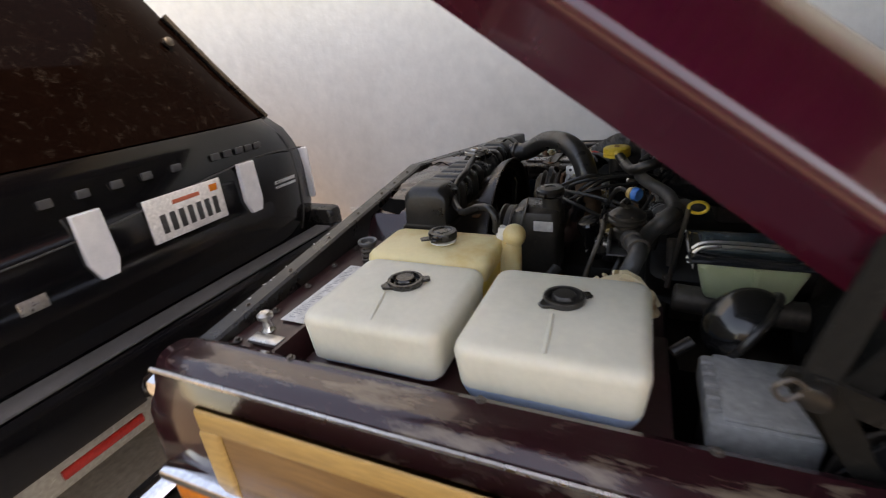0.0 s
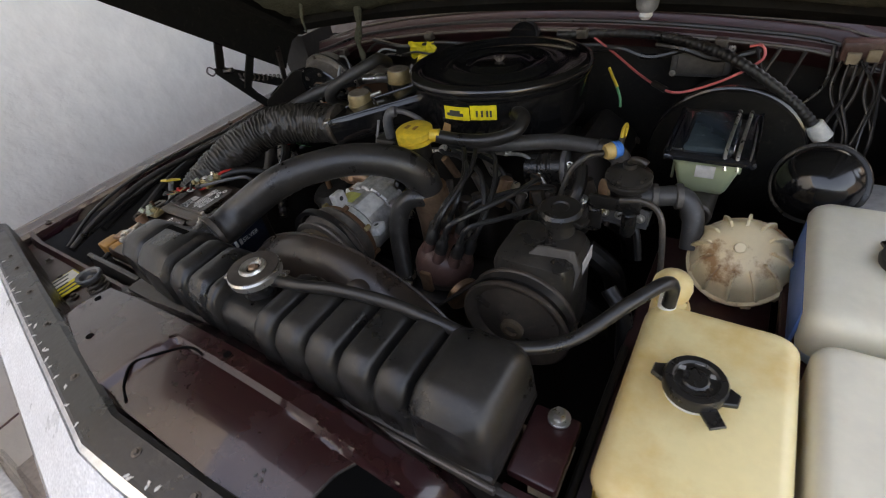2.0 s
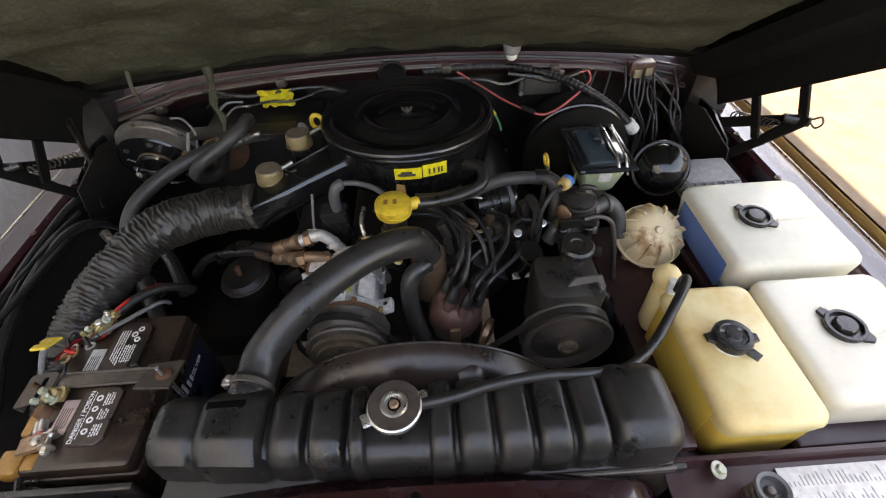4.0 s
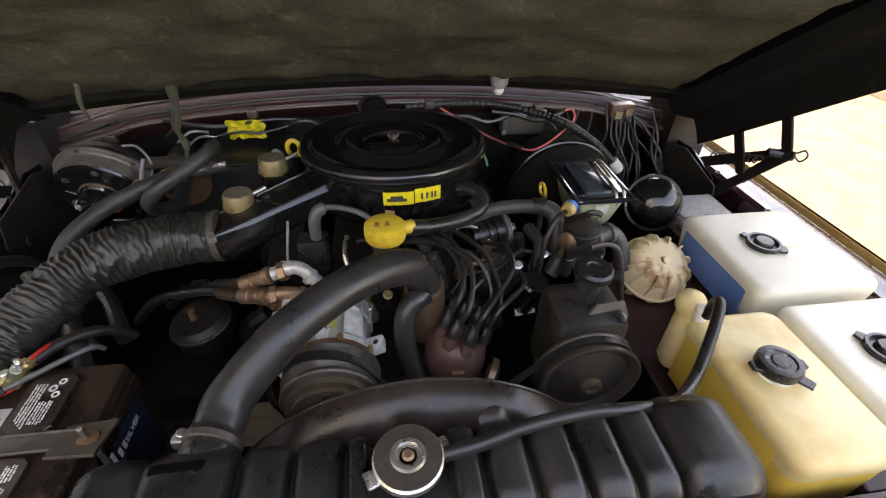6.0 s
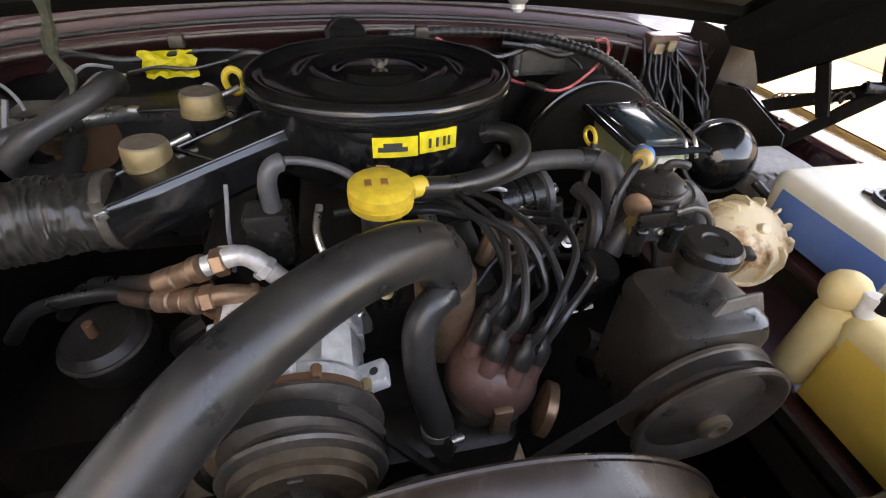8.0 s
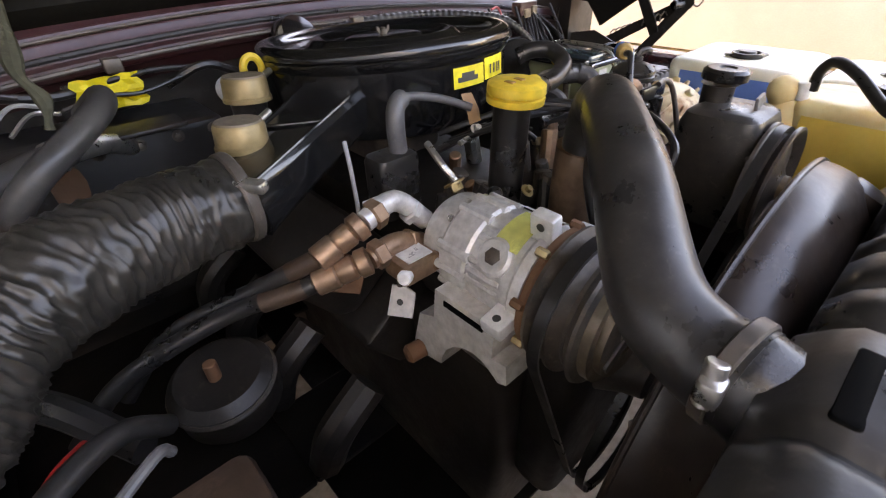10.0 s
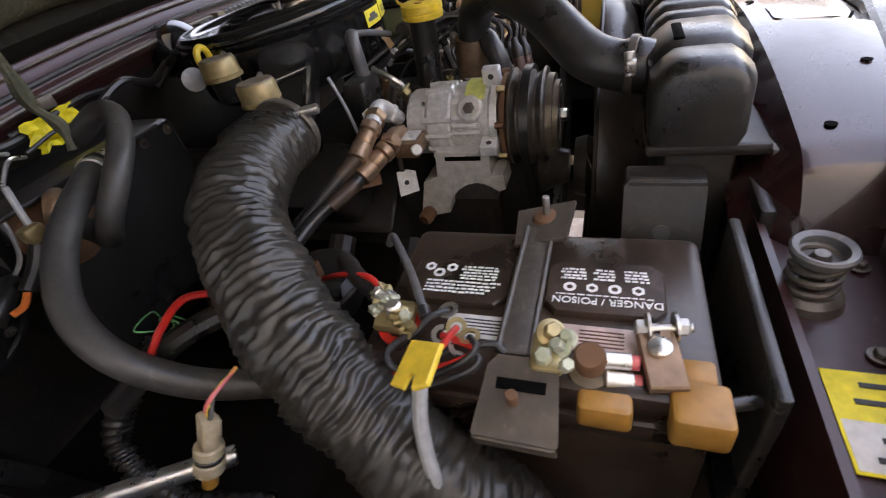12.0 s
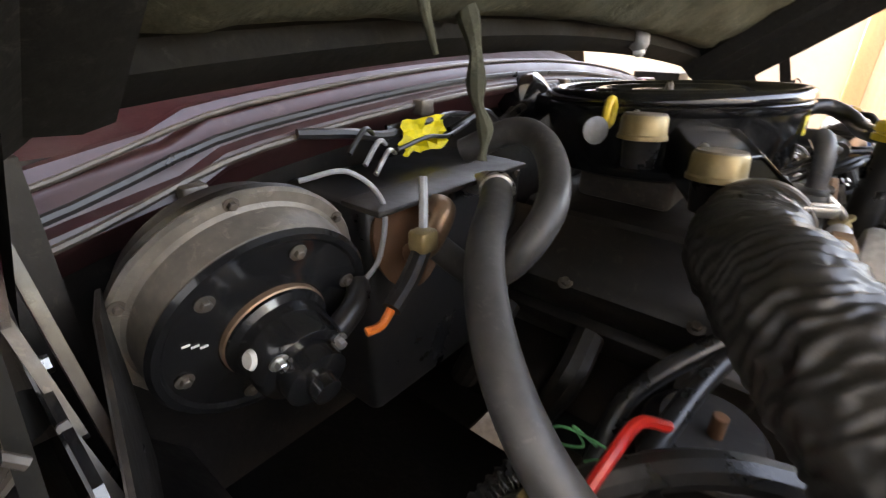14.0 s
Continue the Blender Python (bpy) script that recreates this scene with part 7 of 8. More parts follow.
part("thin_wire", Geo().tube([(-0.61, 0.2, 0.96), (-0.64, 0.21, 0.93), (-0.655, 0.22, 0.9)], 0.003, 8), surface("teal_wire", (0.02, 0.12, 0.12), 0.4), yt)
tb = thing("battery_terminal", (-0.54, 0.09, 0.98), "dull brass clamps with zinc bolts and an ochre fuse link", "terminal", "battery clamps")
part("clamp", Geo().box(-0.566, -0.528, 0.105, 0.13, 0.984, 0.994, 0.005), brass, tb)
for k, (x, y, r) in enumerate(((-0.534, 0.117, 0.0065), (-0.557, 0.119, 0.0065), (-0.546, 0.109, 0.005), (-0.562, 0.105, 0.005), (-0.538, 0.105, 0.0045))):
    part("bolt", bolt((x, y, 0.994), (-0.4, rnd.uniform(-0.4, 0.4), 1), r, 0.009, k % 2 == 0), rnd.choice([zinc, lead_grey, brass]), tb)
part("rusty_stud", Geo().lathe([(0.011, 0), (0.011, 0.018), (0.009, 0.021)], (-0.546, 0.089, 0.978), (-0.3, 0, 1), 20), rust, tb)
part("stud_body", Geo().lathe([(0.015, -0.03), (0.016, 0.0), (0.015, 0.006)], (-0.549, 0.089, 0.976), (-0.3, 0, 1), 20), pulley_mat, tb)
for a, b in (((-0.545, 0.08, 0.985), (-0.542, 0.062, 0.982)), ((-0.556, 0.079, 0.978), (-0.553, 0.06, 0.975))):
    part("cable_end", Geo().rod(a, b, 0.0065), zinc, tb)
    part("copper_tip", Geo().rod(b, Vector(b) + Vector((0, -0.006, 0)), 0.0055), wire_pink, tb)
part("lug", Geo().slab([(-0.012, -0.03), (0.012, -0.03), (0.013, 0.012), (0.006, 0.02), (0.002, 0.01), (-0.002, 0.01), (-0.006, 0.02), (-0.013, 0.012)], 0.007, pose(-0.532, 0.044, 0.984, 8, 0, -80)), copper, tb, "brown metal clamp lug")
part("lug_rivet", Geo().lathe([(0.008, 0), (0.0078, 0.003), (0.003, 0.0055)], (-0.534, 0.044, 0.991), (-0.1, 0, 1), 20), zinc, tb)
part("clamp_bolt", Geo().rod((-0.519, 0.06, 0.991), (-0.513, 0.022, 0.991), 0.0038), zinc, tb)
part("nut", bolt((-0.517, 0.05, 0.991), (-0.14, 1, 0), 0.0065, 0.008), zinc, tb)
part("nut", bolt((-0.514, 0.034, 0.991), (0.14, -1, 0), 0.0065, 0.008), zinc, tb)
fb = part("fuse_block", Geo().box(-0.58, -0.55, 0.06, 0.096, 0.952, 0.976, 0.004), orange_plastic, tb, "ochre plastic fuse block")
part("fuse_end", Geo().box(-0.55, -0.53, 0.008, 0.032, 0.968, 0.979, 0.003), orange_plastic, tb, "ochre plastic fuse block")
part("fuse_end", Geo().box(-0.583, -0.55, 0.002, 0.038, 0.952, 0.982, 0.004), orange_plastic, tb, "ochre plastic fuse block")
part("fuse_link", Geo().box(-0.562, -0.557, 0.005, 0.092, 0.97, 0.973, 0.001), rust, fb, "thin red-brown fuse strip")
part("fuse_lead", Geo().rod((-0.556, 0.008, 0.964), (-0.545, -0.02, 0.962), 0.005), rubber, tb)

# dark folded stay behind the radiator end, and the thin upright beside the battery
bs = thing("battery_stay", (-0.34, 0.03, 0.9), "dark grey folded steel stay with a round hole", "bracket")
part("plate", Geo().slab([(-0.04, -0.12), (0.034, -0.12), (0.036, 0.05), (0.03, 0.058), (-0.034, 0.06), (-0.04, 0.052)], 0.006, pose(-0.352, 0.028, 0.945, 64, 0, -90)), bay_black, bs)
part("fold", Geo().box(-0.335, -0.3, -0.008, 0.066, 0.985, 0.998, 0.004), bay_black, bs)
part("hole", Geo().lathe([(0.008, 0), (0.008, 0.001)], (-0.3565, 0.03, 0.952), (-0.9, 0, 0.44), 18), print_ink, bs)

# ---- heater blower ----
bl = thing("heater_blower", (-0.62, 0.8, 0.85), "round black heater blower motor on a dusty flanged housing", "blower")
BO, BA = Vector((-0.622, 0.79, 0.995)), Vector((-0.06, -1, -0.3)).normalized()
BQ = BA.to_track_quat("Z", "Y")
def ring_of(prof):
    """A turned part of the blower."""
    return Geo().lathe(prof, BO, BA, 64)


part("housing", ring_of([(0.06, -0.05), (0.09, -0.04), (0.095, -0.02), (0.104, -0.012), (0.104, -0.006), (0.095, -0.004)]), bay_black, bl)
part("flange", ring_of([(0.094, -0.006), (0.104, -0.006), (0.106, -0.002), (0.104, 0.002), (0.096, 0.003), (0.093, 0.006), (0.092, 0.034), (0.088, 0.036)]), surface("dusty_grey_steel", (0.17, 0.145, 0.12), 0.5, 0.4, (0.28, 0.24, 0.2), scale=20, bump=0.2), bl, "dusty pale metal flange")
part("cover", ring_of([(0.091, 0.034), (0.093, 0.037), (0.09, 0.041), (0.085, 0.041), (0.082, 0.038), (0.055, 0.039), (0.046, 0.042), (0.042, 0.04), (0.0, 0.04)]), black_paint, bl, "black blower cover plate")
for k in range(6):
    a = radians(60 * k + 15)
    part("screw", bolt(BO + BQ @ Vector((0.072 * math.cos(a), 0.072 * math.sin(a), 0.039)), BA, 0.0042, 0.004), dark_steel, bl)
    part("flange_screw", bolt(BO + BQ @ Vector((0.1 * math.cos(a + 0.4), 0.1 * math.sin(a + 0.4), 0.002)), BA, 0.0035, 0.004), dark_steel, bl)
mo = part("motor", ring_of([(0.044, 0.036), (0.043, 0.05), (0.038, 0.054), (0.037, 0.082), (0.034, 0.087), (0.026, 0.089), (0.025, 0.104), (0.012, 0.107), (0.011, 0.118), (0, 0.119)]), black_paint, bl, "black motor can")
part("brown_band", ring_of([(0.0435, 0.04), (0.0445, 0.041), (0.0445, 0.046), (0.0435, 0.047)]), copper, mo)
part("white_clip", Geo().lathe([(0.007, 0), (0.008, 0.002), (0.006, 0.005)], BO + BQ @ Vector((-0.033, 0.012, 0.07)), BQ @ Vector((-1, 0.4, 0)), 16), pale_label, mo)
for a in (20, 140, 260):
    part("end_bolt", bolt(BO + BQ @ Vector((0.03 * math.cos(radians(a)), 0.03 * math.sin(radians(a)), 0.087)), BA, 0.0045, 0.006), zinc, mo)
for k in range(4):
    part("print_mark", Geo().box(-0.003, 0.003, -0.0012, 0.0012, 0, 0.0006, 0.0003, Matrix.Translation(BO + BQ @ Vector((-0.066 + 0.006 * k, 0.018 - 0.004 * k, 0.0395))) @ BQ.to_matrix().to_4x4(), q=1), pale_label, bl)
part("cooling_tube", Geo().tube([BO + BA * 0.075 + Vector((0.035, 0, 0.0)), BO + BA * 0.07 + Vector((0.062, 0, 0.012)), BO + BA * 0.05 + Vector((0.082, 0, 0.01)), BO + BA * 0.03 + Vector((0.085, 0, -0.01))], 0.011, 12), rubber, bl)
part("lead", Geo().tube([BO + BA * 0.05 + Vector((0.085, 0, 0.01)), BO + BA * 0.05 + Vector((0.11, 0, 0.03)), BO + BA * 0.04 + Vector((0.125, 0, 0.075)), BO + BA * 0.02 + Vector((0.1, 0, 0.1)), BO + Vector((0.06, 0, 0.09))], 0.0026, 8), grey_plastic, bl)

# heater box, hoses and bulkhead fittings
hx = thing("heater_box", (-0.36, 0.84, 0.9), "black heater box on the bulkhead with a narrow shelf", "heater box")
part("box", Geo().box(-0.5, -0.2, 0.775, 0.93, 0.78, 1.045, 0.012), wire_black, hx)
part("shelf", Geo().box(-0.52, -0.26, 0.735, 0.79, 1.052, 1.058, 0.002), bay_black, hx)
part("tan_pad", Geo().lathe([(0.05, 0), (0.055, 0.01), (0.03, 0.02)], (-0.45, 0.775, 1.0), (0.1, -1, 0.3), 20), rust, hx, "rust-brown patch")
for k in range(6):
    part("box_screw", bolt((-0.47 + 0.05 * k, 0.774, 1.03), (0, -1, 0), 0.005, 0.004), dark_steel, hx)
hh = thing("heater_hose", (-0.45, 0.62, 0.98), "grey-black rubber heater hose curving down from the bulkhead", "hose", "heater hoses")
H1 = [(-0.4, 0.69, 1.068), (-0.45, 0.659, 1.064), (-0.506, 0.63, 1.05), (-0.555, 0.592, 1.032), (-0.592, 0.548, 1.008), (-0.604, 0.503, 0.972), (-0.587, 0.455, 0.925), (-0.557, 0.4, 0.895), (-0.525, 0.34, 0.87), (-0.5, 0.29, 0.83)]
part("hose", Geo().tube(H1, 0.0155, 16, 9), heater_rubber, hh)
part("hose_clamp", Geo().lathe([(0.016, 0), (0.018, 0.001), (0.018, 0.009), (0.016, 0.01)], (-0.41, 0.683, 1.067), (-0.85, -0.52, -0.06), 24), zinc, hh)
part("stub_pipe", Geo().tube([(-0.33, 0.78, 1.03), (-0.36, 0.73, 1.055), (-0.405, 0.686, 1.067)], 0.0122, 14), zinc, hh)
hh = thing("heater_hose", (-0.4, 0.65, 1.03), "short looped grey-black rubber heater hose", "hose", "heater hoses")
part("hose", Geo().tube([(-0.365, 0.76, 1.085), (-0.348, 0.71, 1.112), (-0.355, 0.672, 1.11), (-0.393, 0.634, 1.093), (-0.437, 0.612, 1.07), (-0.466, 0.62, 1.036), (-0.464, 0.652, 1.003), (-0.447, 0.695, 0.992), (-0.448, 0.745, 1.012)], 0.0145, 16, 9), heater_rubber, hh)
part("stub_pipe", Geo().tube([(-0.44, 0.74, 1.045), (-0.46, 0.71, 1.05), (-0.475, 0.715, 1.02), (-0.472, 0.74, 1.0)], 0.012, 12), copper, hh)
for k, (dz, dx, mt) in enumerate(((0.0, -0.03, rubber), (0.012, -0.05, wire_black))):
    solid("wing_cable", Geo().tube([(-0.7 + dx, 0.5, 0.97 + dz), (-0.7 + dx, 0.38, 0.98 + dz), (-0.715 + dx, 0.22, 0.98 + dz), (-0.7 + dx, 0.08, 0.965 + dz), (-0.66 + dx, -0.02, 0.95)], 0.007 if k == 0 else 0.004, 10), mt, "black cable lying along the passenger wing", "cable", group="cables on the wing")
for pts, r in (([(-0.69, 0.63, 0.86), (-0.712, 0.58, 0.945), (-0.738, 0.51, 0.975), (-0.748, 0.39, 0.968), (-0.73, 0.25, 0.955), (-0.69, 0.12, 0.93)], 0.011), ([(-0.74, 0.74, 0.95), (-0.78, 0.64, 0.972), (-0.79, 0.5, 0.968), (-0.785, 0.36, 0.962), (-0.765, 0.2, 0.952), (-0.72, 0.06, 0.94)], 0.0085), ([(-0.76, 0.6, 0.965), (-0.772, 0.46, 0.972), (-0.76, 0.33, 0.968), (-0.745, 0.16, 0.958), (-0.7, 0.0, 0.95)], 0.0045)):
    solid("wing_cable", Geo().tube(pts, r, 10), rubber, "black hose lying along the passenger wing", "hose", group="cables on the wing")
cn = thing("wire_connector", (-0.63, 0.385, 0.955), "pale plastic two-way connector with amber tip", "connector")
CM = Matrix.Translation((-0.638, 0.366, 0.978)) @ Vector((-0.38, 0.22, -0.9)).to_track_quat("Z", "Y").to_matrix().to_4x4() @ Matrix.Diagonal((0.85, 0.85, 0.85, 1))
part("body", Geo().box(-0.0105, 0.0105, -0.0075, 0.0075, 0.0, 0.034, 0.0025, CM), dirty_cream, cn)
part("latch", Geo().box(-0.005, 0.005, -0.0105, -0.007, 0.006, 0.026, 0.001, CM), dirty_cream, cn)
part("collar", Geo().rod(CM @ Vector((0, 0, 0.033)), CM @ Vector((0, 0, 0.046)), 0.0115), dirty_cream, cn)
part("seal", Geo().rod(CM @ Vector((0, 0, 0.045)), CM @ Vector((0, 0, 0.05)), 0.0118), rubber, cn)
part("plug", Geo().rod(CM @ Vector((0, 0, 0.05)), CM @ Vector((0, 0, 0.066)), 0.0122), dirty_cream, cn)
part("tip", Geo().rod(CM @ Vector((0, 0, 0.066)), CM @ Vector((0, 0, 0.085)), 0.0065), orange_plastic, cn)
for k in range(3):
    part("lead", Geo().tube([CM @ Vector((0.006 * (k - 1), 0, 0.002)), (-0.63 + 0.003 * k, 0.364, 0.988), (-0.6, 0.36, 0.99)], 0.002, 6), (wire_pink, yellow_cap, wire_black)[k], cn)
fc = thing("sensor_lead", (-0.505, 0.7, 1.04), "braided sensor lead with a tan connector and orange tip", "cable")
part("braid", Geo().tube([(-0.49, 0.71, 1.09), (-0.5, 0.7, 1.06), (-0.507, 0.695, 1.03)], 0.004, 8), grey_plastic, fc)
part("connector", Geo().box(-0.518, -0.496, 0.684, 0.704, 1.03, 1.05, 0.004), tan_cap, fc)
part("sleeve", Geo().tube([(-0.508, 0.695, 1.03), (-0.53, 0.69, 1.01), (-0.555, 0.686, 0.995)], 0.009, 10), rubber, fc)
part("orange_tip", Geo().tube([(-0.555, 0.686, 0.995), (-0.567, 0.686, 0.985), (-0.58, 0.69, 0.983)], 0.004, 8), wire_orange, fc)
yw = thing("yellow_wrap", (-0.316, 0.85, 1.08), "crumpled bright yellow paper tag on the bulkhead", "tag")
rows = [[(-0.36 + 0.085 * i / 8 + 0.004 * math.sin(j * 2.1), 0.862 + 0.012 * noise.noise(Vector((i * 0.9, j * 0.8, 2))), 1.062 + 0.045 * j / 6 + 0.006 * noise.noise(Vector((i * 0.7, j, 9)))) for i in range(9)] for j in range(7)]
part("paper", Geo().sheet(rows), yellow_paper, yw, sharp=12)
part("tie_wire", Geo().tube([(-0.38, 0.85, 1.075), (-0.33, 0.845, 1.085), (-0.28, 0.85, 1.08), (-0.22, 0.86, 1.09)], 0.003, 8), wire_black, yw)
for k, (x, z) in enumerate(((-0.4, 1.085), (-0.42, 1.1), (-0.385, 1.072))):
    part("loose_end", Geo().tube([(x, 0.85, z), (x - 0.03, 0.83, z + 0.01), (x - 0.06, 0.82, z - 0.01)], 0.003, 6), (grey_plastic, wire_black, zinc)[k], yw)
wm = thing("wiper_motor", (0.0, 0.9, 1.1), "dark domed wiper motor behind the air cleaner", "motor")
part("can", Geo().lathe([(0.04, -0.03), (0.043, 0.0), (0.042, 0.03), (0.032, 0.045), (0.0, 0.05)], (-0.02, 0.885, 1.1), (0.1, -0.6, 0.5), 30), black_paint, wm)
part("bracket", Geo().box(-0.055, 0.02, 0.885, 0.93, 1.06, 1.09, 0.005), bay_black, wm)

# wiring on the driver's side of the bulkhead
lm = thing("wiring_loom", (0.35, 0.85, 1.1), "thick ribbed black conduit with a white connector end", "wiring")
C = [(0.06, 0.885, 1.12), (0.18, 0.885, 1.125), (0.29, 0.878, 1.122), (0.38, 0.835, 1.115), (0.45, 0.79, 1.1), (0.53, 0.78, 1.05), (0.585, 0.777, 1.0)]
g = Geo()
n = len(smooth_line(C, 30)) - 1
g.tube(C, lambda u: 0.0095 + 0.0011 * math.sin(u * n * 1.57), 12, 30)
part("conduit", g, wire_black, lm, sharp=70)
part("connector", Geo().rod((0.58, 0.777, 1.004), (0.605, 0.776, 0.978), 0.016), white_plastic, lm, "white cylindrical connector")
part("tail", Geo().tube([(0.603, 0.776, 0.98), (0.612, 0.77, 0.95), (0.6, 0.76, 0.9)], 0.006, 8), rubber, lm)
rw = thing("red_wire", (0.35, 0.8, 1.07), "loose faded red wire looping over the servo", "wire")
part("wire", Geo().tube([(-0.01, 0.95, 1.125), (0.05, 0.92, 1.135), (0.12, 0.89, 1.128), (0.2, 0.86, 1.09), (0.265, 0.82, 1.062), (0.33, 0.755, 1.058), (0.37, 0.75, 1.062), (0.43, 0.79, 1.075), (0.475, 0.82, 1.1), (0.47, 0.83, 1.122), (0.45, 0.83, 1.12)], 0.0026, 8, 9), wire_pink, rw)
part("crimp", Geo().rod((0.3, 0.78, 1.062), (0.33, 0.757, 1.058), 0.006), black_plastic, rw)
gx = thing("ignition_module", (0.32, 0.9, 1.08), "dusty dark grey ignition module screwed to the bulkhead", "module")
part("case", Geo().box(0.312, 0.428, 0.885, 0.93, 1.036, 1.106, 0.008), dark_grey, gx)
part("raised_face", Geo().box(0.325, 0.415, 0.8805, 0.886, 1.045, 1.097, 0.003), dusty_shield, gx)
part("screw", bolt((0.319, 0.884, 1.044), (0, -1, 0), 0.004, 0.004), zinc, gx)
part("screw", bolt((0.421, 0.884, 1.098), (0, -1, 0), 0.004, 0.004), zinc, gx)
rl = thing("relay", (0.62, 0.87, 1.1), "small metal relay with a bundle of black wires", "relay")
part("case", Geo().box(0.59, 0.655, 0.858, 0.89, 1.085, 1.12, 0.004), dist_mat, rl)
part("clip", Geo().box(0.6, 0.62, 0.85, 0.858, 1.085, 1.105, 0.002), dirty_cream, rl)
part("clip", Geo().box(0.628, 0.646, 0.85, 0.858, 1.09, 1.11, 0.002), dirty_cream, rl)
for k in range(6):
    x = 0.595 + 0.012 * k
    part("wire", Geo().tube([(x, 0.855, 1.09), (x + rnd.uniform(-0.01, 0.01), 0.83, 1.04), (x + rnd.uniform(-0.03, 0.05), 0.8 + rnd.uniform(-0.03, 0.03), 0.97), (x + rnd.uniform(-0.02, 0.06), 0.76, 0.88)], 0.003, 8), wire_black if k != 4 else rubber, rl)
plug = thing("plug_cluster", (0.74, 0.8, 0.95), "cluster of black cable plugs with red wire ends by the wing", "connector")
for k, (x, y, z, dx, dz) in enumerate(((0.715, 0.8, 1.005, 0.012, -0.045), (0.732, 0.795, 0.985, 0.01, -0.048), (0.722, 0.79, 0.955, 0.016, -0.04))):
    a, b = Vector((x, y, z)), Vector((x + dx, y - 0.01, z + dz))
    sleeve = part("plug_sleeve", Geo().lathe([(0.005, 0), (0.0085, 0.002), (0.0085, 0.02), (0.007, 0.022), (0.0075, 0.024), (0.0075, 0.046), (0.005, 0.048)], a, b - a, 14), (black_plastic, dusty_plastic, black_plastic)[k], plug)
    part("wire_end", Geo().tube([b, b + Vector((0.004, -0.004, -0.014)), b + Vector((0.014, -0.002, -0.03))], 0.0024, 8), (wire_red, wire_pink, wire_black)[k], sleeve)
    part("lead", Geo().tube([a, a + Vector((-0.004, 0.012, 0.025)), a + Vector((-0.03, 0.04, 0.06)), a + Vector((-0.06, 0.06, 0.085))], 0.0032, 8), wire_black, sleeve)
# small hardware and harness at the driver's side
for k in range(9):
    y0, x0 = 0.86 + rnd.uniform(-0.02, 0.03), 0.42 + 0.04 * k
    pts = [(x0, y0, 1.1 + rnd.uniform(-0.02, 0.02)), (x0 + rnd.uniform(-0.04, 0.04), y0 - 0.03, 1.05), (x0 + rnd.uniform(-0.05, 0.06), y0 - 0.07, 0.99), (x0 + rnd.uniform(-0.03, 0.08), y0 - 0.1, 0.9)]
    solid("harness_wire", Geo().tube(pts, rnd.uniform(0.002, 0.0042), 8), rnd.choice([wire_black, wire_black, rubber, wire_black]), "black wire hanging on the bulkhead", "wire", group="bulkhead wires")
for k in range(7):
    x0 = -0.5 + 0.13 * k
    solid("scuttle_hose", Geo().tube([(x0, 0.88, 1.085 + 0.02 * math.cos(k)), (x0 + 0.06, 0.865, 1.1), (x0 + 0.12, 0.87, 1.09 + 0.015 * math.sin(k * 2)), (x0 + 0.19, 0.885, 1.095)], rnd.uniform(0.004, 0.008), 8), rnd.choice([rubber, grey_plastic, wire_black]), "thin black tube along the scuttle", "hose", group="scuttle tubes")
gw = solid("green_wire", Geo().tube([(0.222, 0.778, 1.066), (0.234, 0.768, 1.05), (0.243, 0.76, 1.034), (0.247, 0.752, 1.018)], 0.003, 8), wire_green, "loose green wire beside the air cleaner", "wire")
solid("yellow_wire", Geo().tube([(0.208, 0.79, 1.085), (0.219, 0.779, 1.072), (0.234, 0.767, 1.054)], 0.003, 8), yellow_cap, "loose yellow wire beside the air cleaner", "wire")

# red and green wires low on the passenger side
rc = thing("starter_relay_wires", (-0.53, 0.5, 0.93), "tangle of red, green and black wires by the wing", "wiring")
part("red_wire", Geo().tube([(-0.585, 0.5, 0.955), (-0.56, 0.495, 0.972), (-0.53, 0.49, 0.98), (-0.51, 0.475, 0.972)], 0.0042, 8), wire_red, rc)
part("red_wire", Geo().tube([(-0.522, 0.455, 0.948), (-0.508, 0.447, 0.951), (-0.494, 0.44, 0.949), (-0.482, 0.434, 0.944)], 0.0042, 8), wire_red, rc)
for k in range(5):
    a = Vector((-0.555 + rnd.uniform(-0.02, 0.03), 0.53 + rnd.uniform(-0.02, 0.03), 0.935 + rnd.uniform(-0.01, 0.015)))
    j = lambda d: rnd.uniform(-d, d)
    part("green_wire", Geo().tube([a, a + Vector((j(0.015), j(0.02), 0.012)), a + Vector((j(0.03), 0.02 + j(0.02), 0.006)), a + Vector((j(0.04), 0.04, -0.02))], 0.0011, 6), wire_green, rc)
part("loom", Geo().tube([(-0.62, 0.56, 0.9), (-0.56, 0.5, 0.945), (-0.5, 0.44, 0.95), (-0.45, 0.36, 0.93)], 0.013, 10), rubber, rc)
part("tan_block", Geo().box(-0.6, -0.575, 0.515, 0.535, 0.925, 0.945, 0.004), tan_cap, rc)
st = thing("starter_relay", (-0.35, 0.5, 0.86), "dark round relay with a bright rim low beside the engine", "relay")
part("can", Geo().lathe([(0.05, 0), (0.055, 0.01), (0.055, 0.05), (0.045, 0.06), (0, 0.06)], (-0.37, 0.46, 0.82), (-0.1, -0.1, 1), 32), bay_black, st)
part("rim", Geo().lathe([(0.056, 0.04), (0.058, 0.044), (0.056, 0.048)], (-0.37, 0.46, 0.82), (-0.1, -0.1, 1), 32), dark_steel, st)
part("stud", Geo().rod((-0.38, 0.45, 0.87), (-0.38, 0.45, 0.9), 0.007), rust, st)
cv = thing("corrugated_hose", (-0.66, 0.5, 0.85), "black corrugated drain hose behind the wing", "hose")
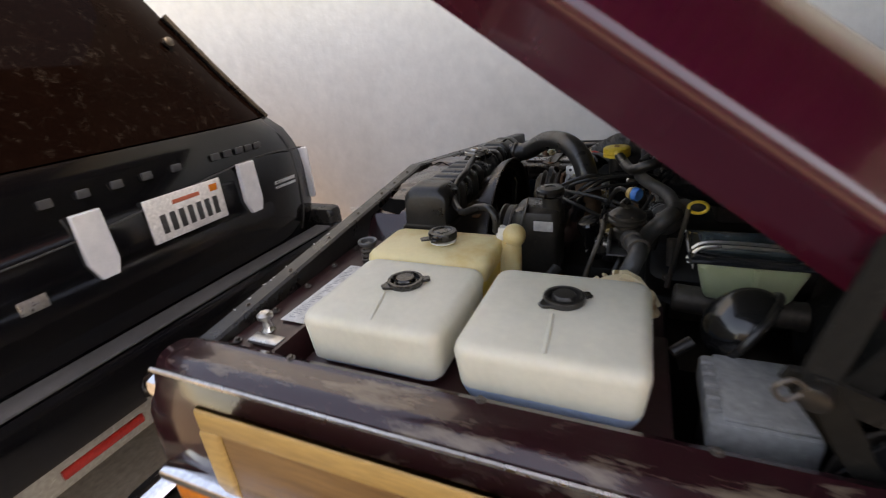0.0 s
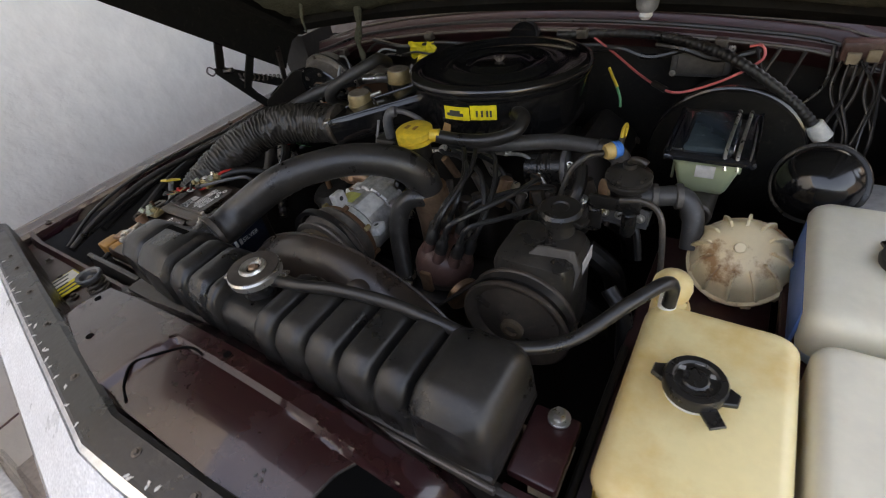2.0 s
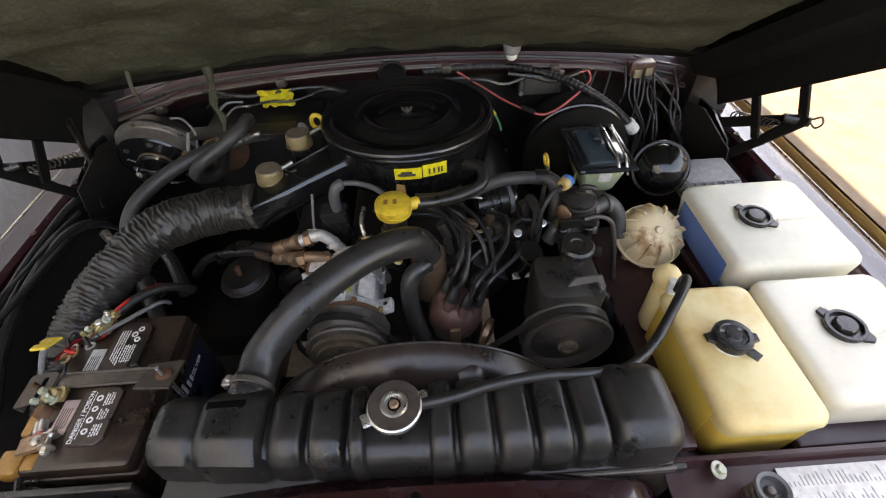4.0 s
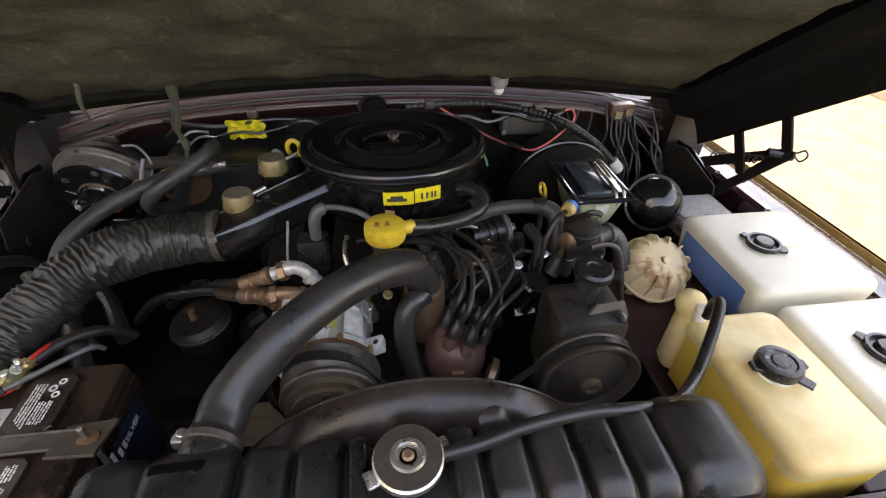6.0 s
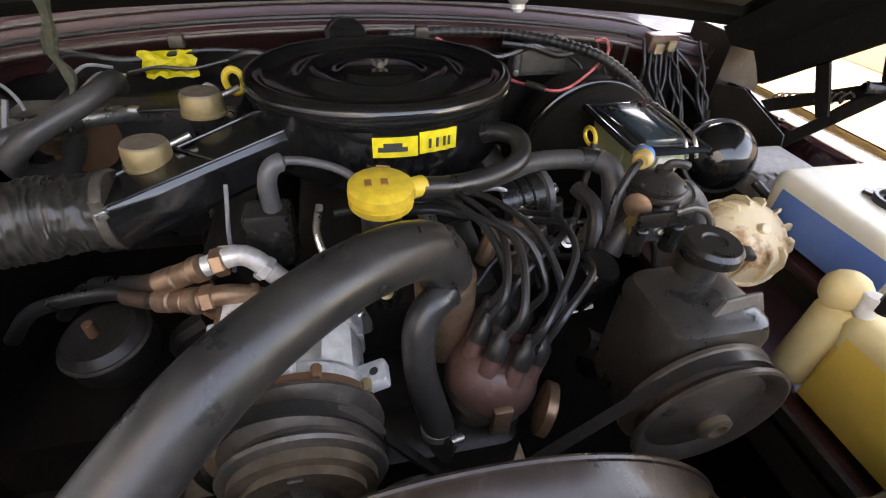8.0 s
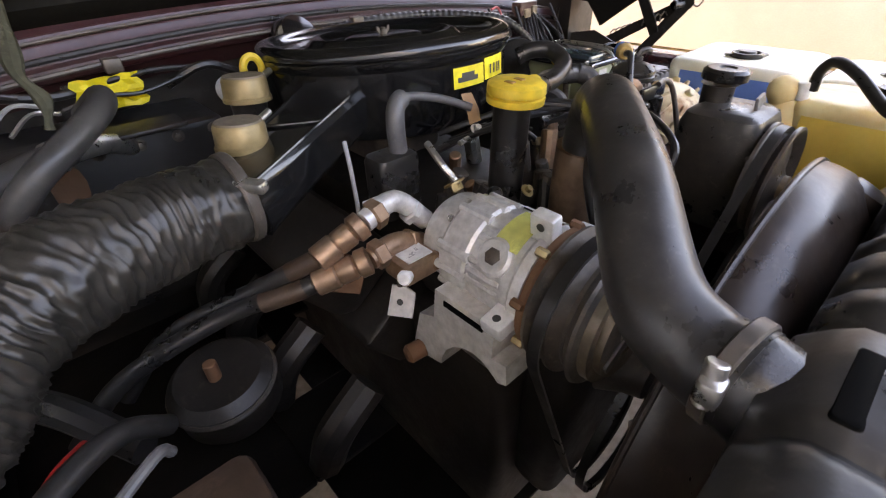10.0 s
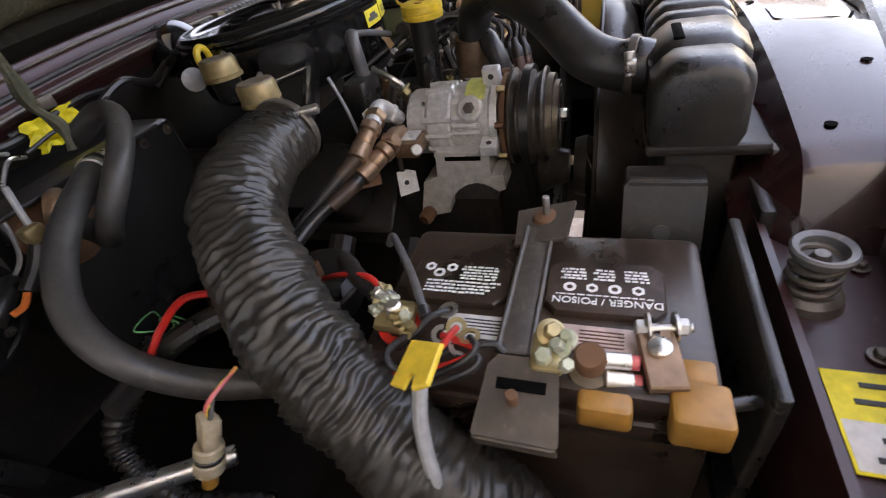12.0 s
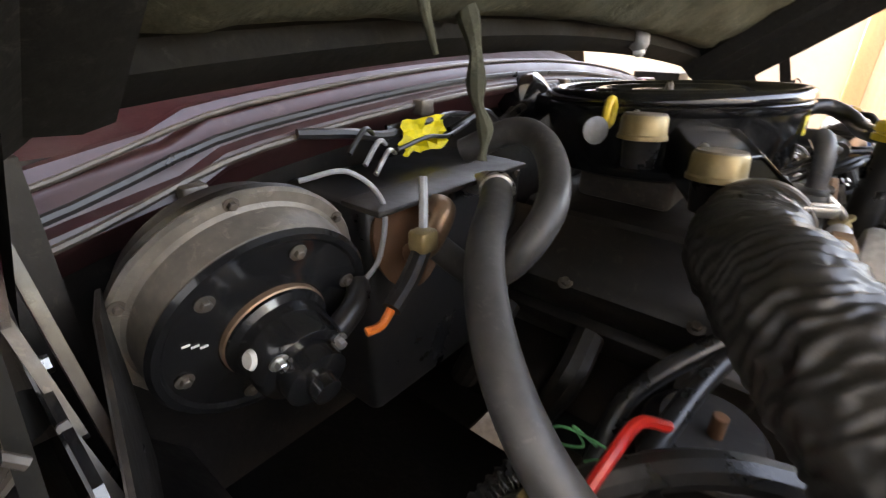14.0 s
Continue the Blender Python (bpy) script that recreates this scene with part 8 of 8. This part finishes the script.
C = [(-0.55, 0.54, 0.93), (-0.585, 0.557, 0.905), (-0.63, 0.57, 0.87), (-0.655, 0.54, 0.83), (-0.655, 0.49, 0.79), (-0.62, 0.44, 0.73)]
n = len(smooth_line(C, 24)) - 1
part("hose", Geo().tube(C, lambda u: 0.014 + 0.0015 * math.sin(u * n * 1.6), 12, 24), black_plastic, cv, sharp=70)
pr = thing("steel_tube", (-0.66, 0.6, 0.85), "bare steel tube low in the wing well", "pipe")
part("tube", Geo().rod((-0.76, 0.62, 0.88), (-0.6, 0.47, 0.8), 0.012), zinc, pr)
# splash sheets below the bay, most of them added to hide bright floor
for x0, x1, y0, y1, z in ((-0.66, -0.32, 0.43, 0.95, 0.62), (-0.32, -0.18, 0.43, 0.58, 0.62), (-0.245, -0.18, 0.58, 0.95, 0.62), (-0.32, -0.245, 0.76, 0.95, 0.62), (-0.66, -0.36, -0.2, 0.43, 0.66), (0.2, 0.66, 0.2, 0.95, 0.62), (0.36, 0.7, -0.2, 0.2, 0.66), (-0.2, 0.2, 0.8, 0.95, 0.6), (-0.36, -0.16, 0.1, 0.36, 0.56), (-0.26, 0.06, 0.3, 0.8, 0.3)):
    part("gap_sheet", Geo().box(x0, x1, y0, y1, z, z + 0.01, 0.003, q=1), shade_black, wag)

# hood pin springs, stickers and fittings on the nose
for x, y, z, lab in ((0.458, -0.097, 1.012, "cup-topped coil spring on the nose shelf"), (-0.439, -0.068, 1.001, "cup-topped coil spring on the nose shelf")):
    s = thing("bonnet_spring", (x, y, 0.957), "black " + lab, "spring", "bonnet springs")
    part("coil", Geo().tube([(x + (0.016 - 0.0003 * k * 0.2) * math.cos(k * 0.75), y + 0.016 * math.sin(k * 0.75), 0.958 + 0.0012 * k) for k in range(38)], 0.003, 8, 2), dark_steel, s)
    part("cup", Geo().lathe([(0.016, -0.006), (0.0205, -0.001), (0.0215, 0.004), (0.02, 0.006), (0.0155, 0.004), (0.014, -0.006), (0.009, -0.01)], (x, y, z + 0.002), n=32), dark_grey, s, "grey ring cup")
    part("pin", Geo().lathe([(0.008, -0.04), (0.008, -0.006), (0.005, 0.002), (0.0, 0.003)], (x, y, z), n=18), dark_steel, s)
    part("foot", Geo().lathe([(0.026, 0), (0.024, 0.008), (0.019, 0.012)], (x, y, 0.957), n=28), rust if x > 0 else dark_steel, s)
ys = thing("yellow_sticker", (-0.515, -0.09, 0.965), "worn yellow warning sticker on the nose shelf", "sticker")
part("sheet", Geo().box(-0.585, -0.512, -0.116, -0.058, 0.9605, 0.9618, 0.0004), yellow_paper, ys)
part("faded_half", Geo().box(-0.583, -0.55, -0.114, -0.06, 0.9618, 0.9622, 0.0001, q=1), pale_label, ys, "bleached pale half")
for k in range(5):
    part("print_line", Geo().box(-0.577 + 0.013 * k, -0.573 + 0.013 * k, -0.109, -0.071 - 0.006 * (k % 3), 0.9618, 0.9626, 0.0002, q=1), print_ink, ys)
el = thing("emission_sticker", (0.62, -0.1, 0.963), "large pale paper data sticker on the nose shelf", "sticker")
part("sheet", Geo().box(0.5, 0.72, -0.12, -0.062, 0.9755, 0.9766, 0.0004), pale_label, el)
for k in range(34):
    w = rnd.uniform(0.008, 0.024)
    part("print_line", Geo().box(0.508 + 0.006 * k, 0.5098 + 0.006 * k, -0.115 + rnd.uniform(0, 0.006), -0.115 + w, 0.9766, 0.9769, 0.0001, q=1), grey_plastic, el)
    part("print_line", Geo().box(0.508 + 0.006 * k, 0.5098 + 0.006 * k, -0.086, -0.086 + rnd.uniform(0.004, 0.02), 0.9766, 0.9769, 0.0001, q=1), grey_plastic, el)
hk = solid("nose_stud", Geo().lathe([(0.012, 0), (0.008, 0.006), (0.006, 0.02), (0.013, 0.024), (0.013, 0.03), (0.008, 0.034)], (0.748, -0.122, 0.973)), zinc, "mushroom-headed metal stud on the nose shelf", "stud")
wt = thing("white_strip", (0.76, -0.1, 0.96), "short pale metal strip on the nose shelf", "strip")
part("strip", Geo().box(0.768, 0.792, -0.125, -0.066, 0.9755, 0.982, 0.002), zinc, wt)
solid("panel_bolt", bolt((0.418, -0.062, 0.988), (0.3, -0.2, 1), 0.0068, 0.007), lead_grey, "dirty pale bolt beside the coolant bottle", "bolt")
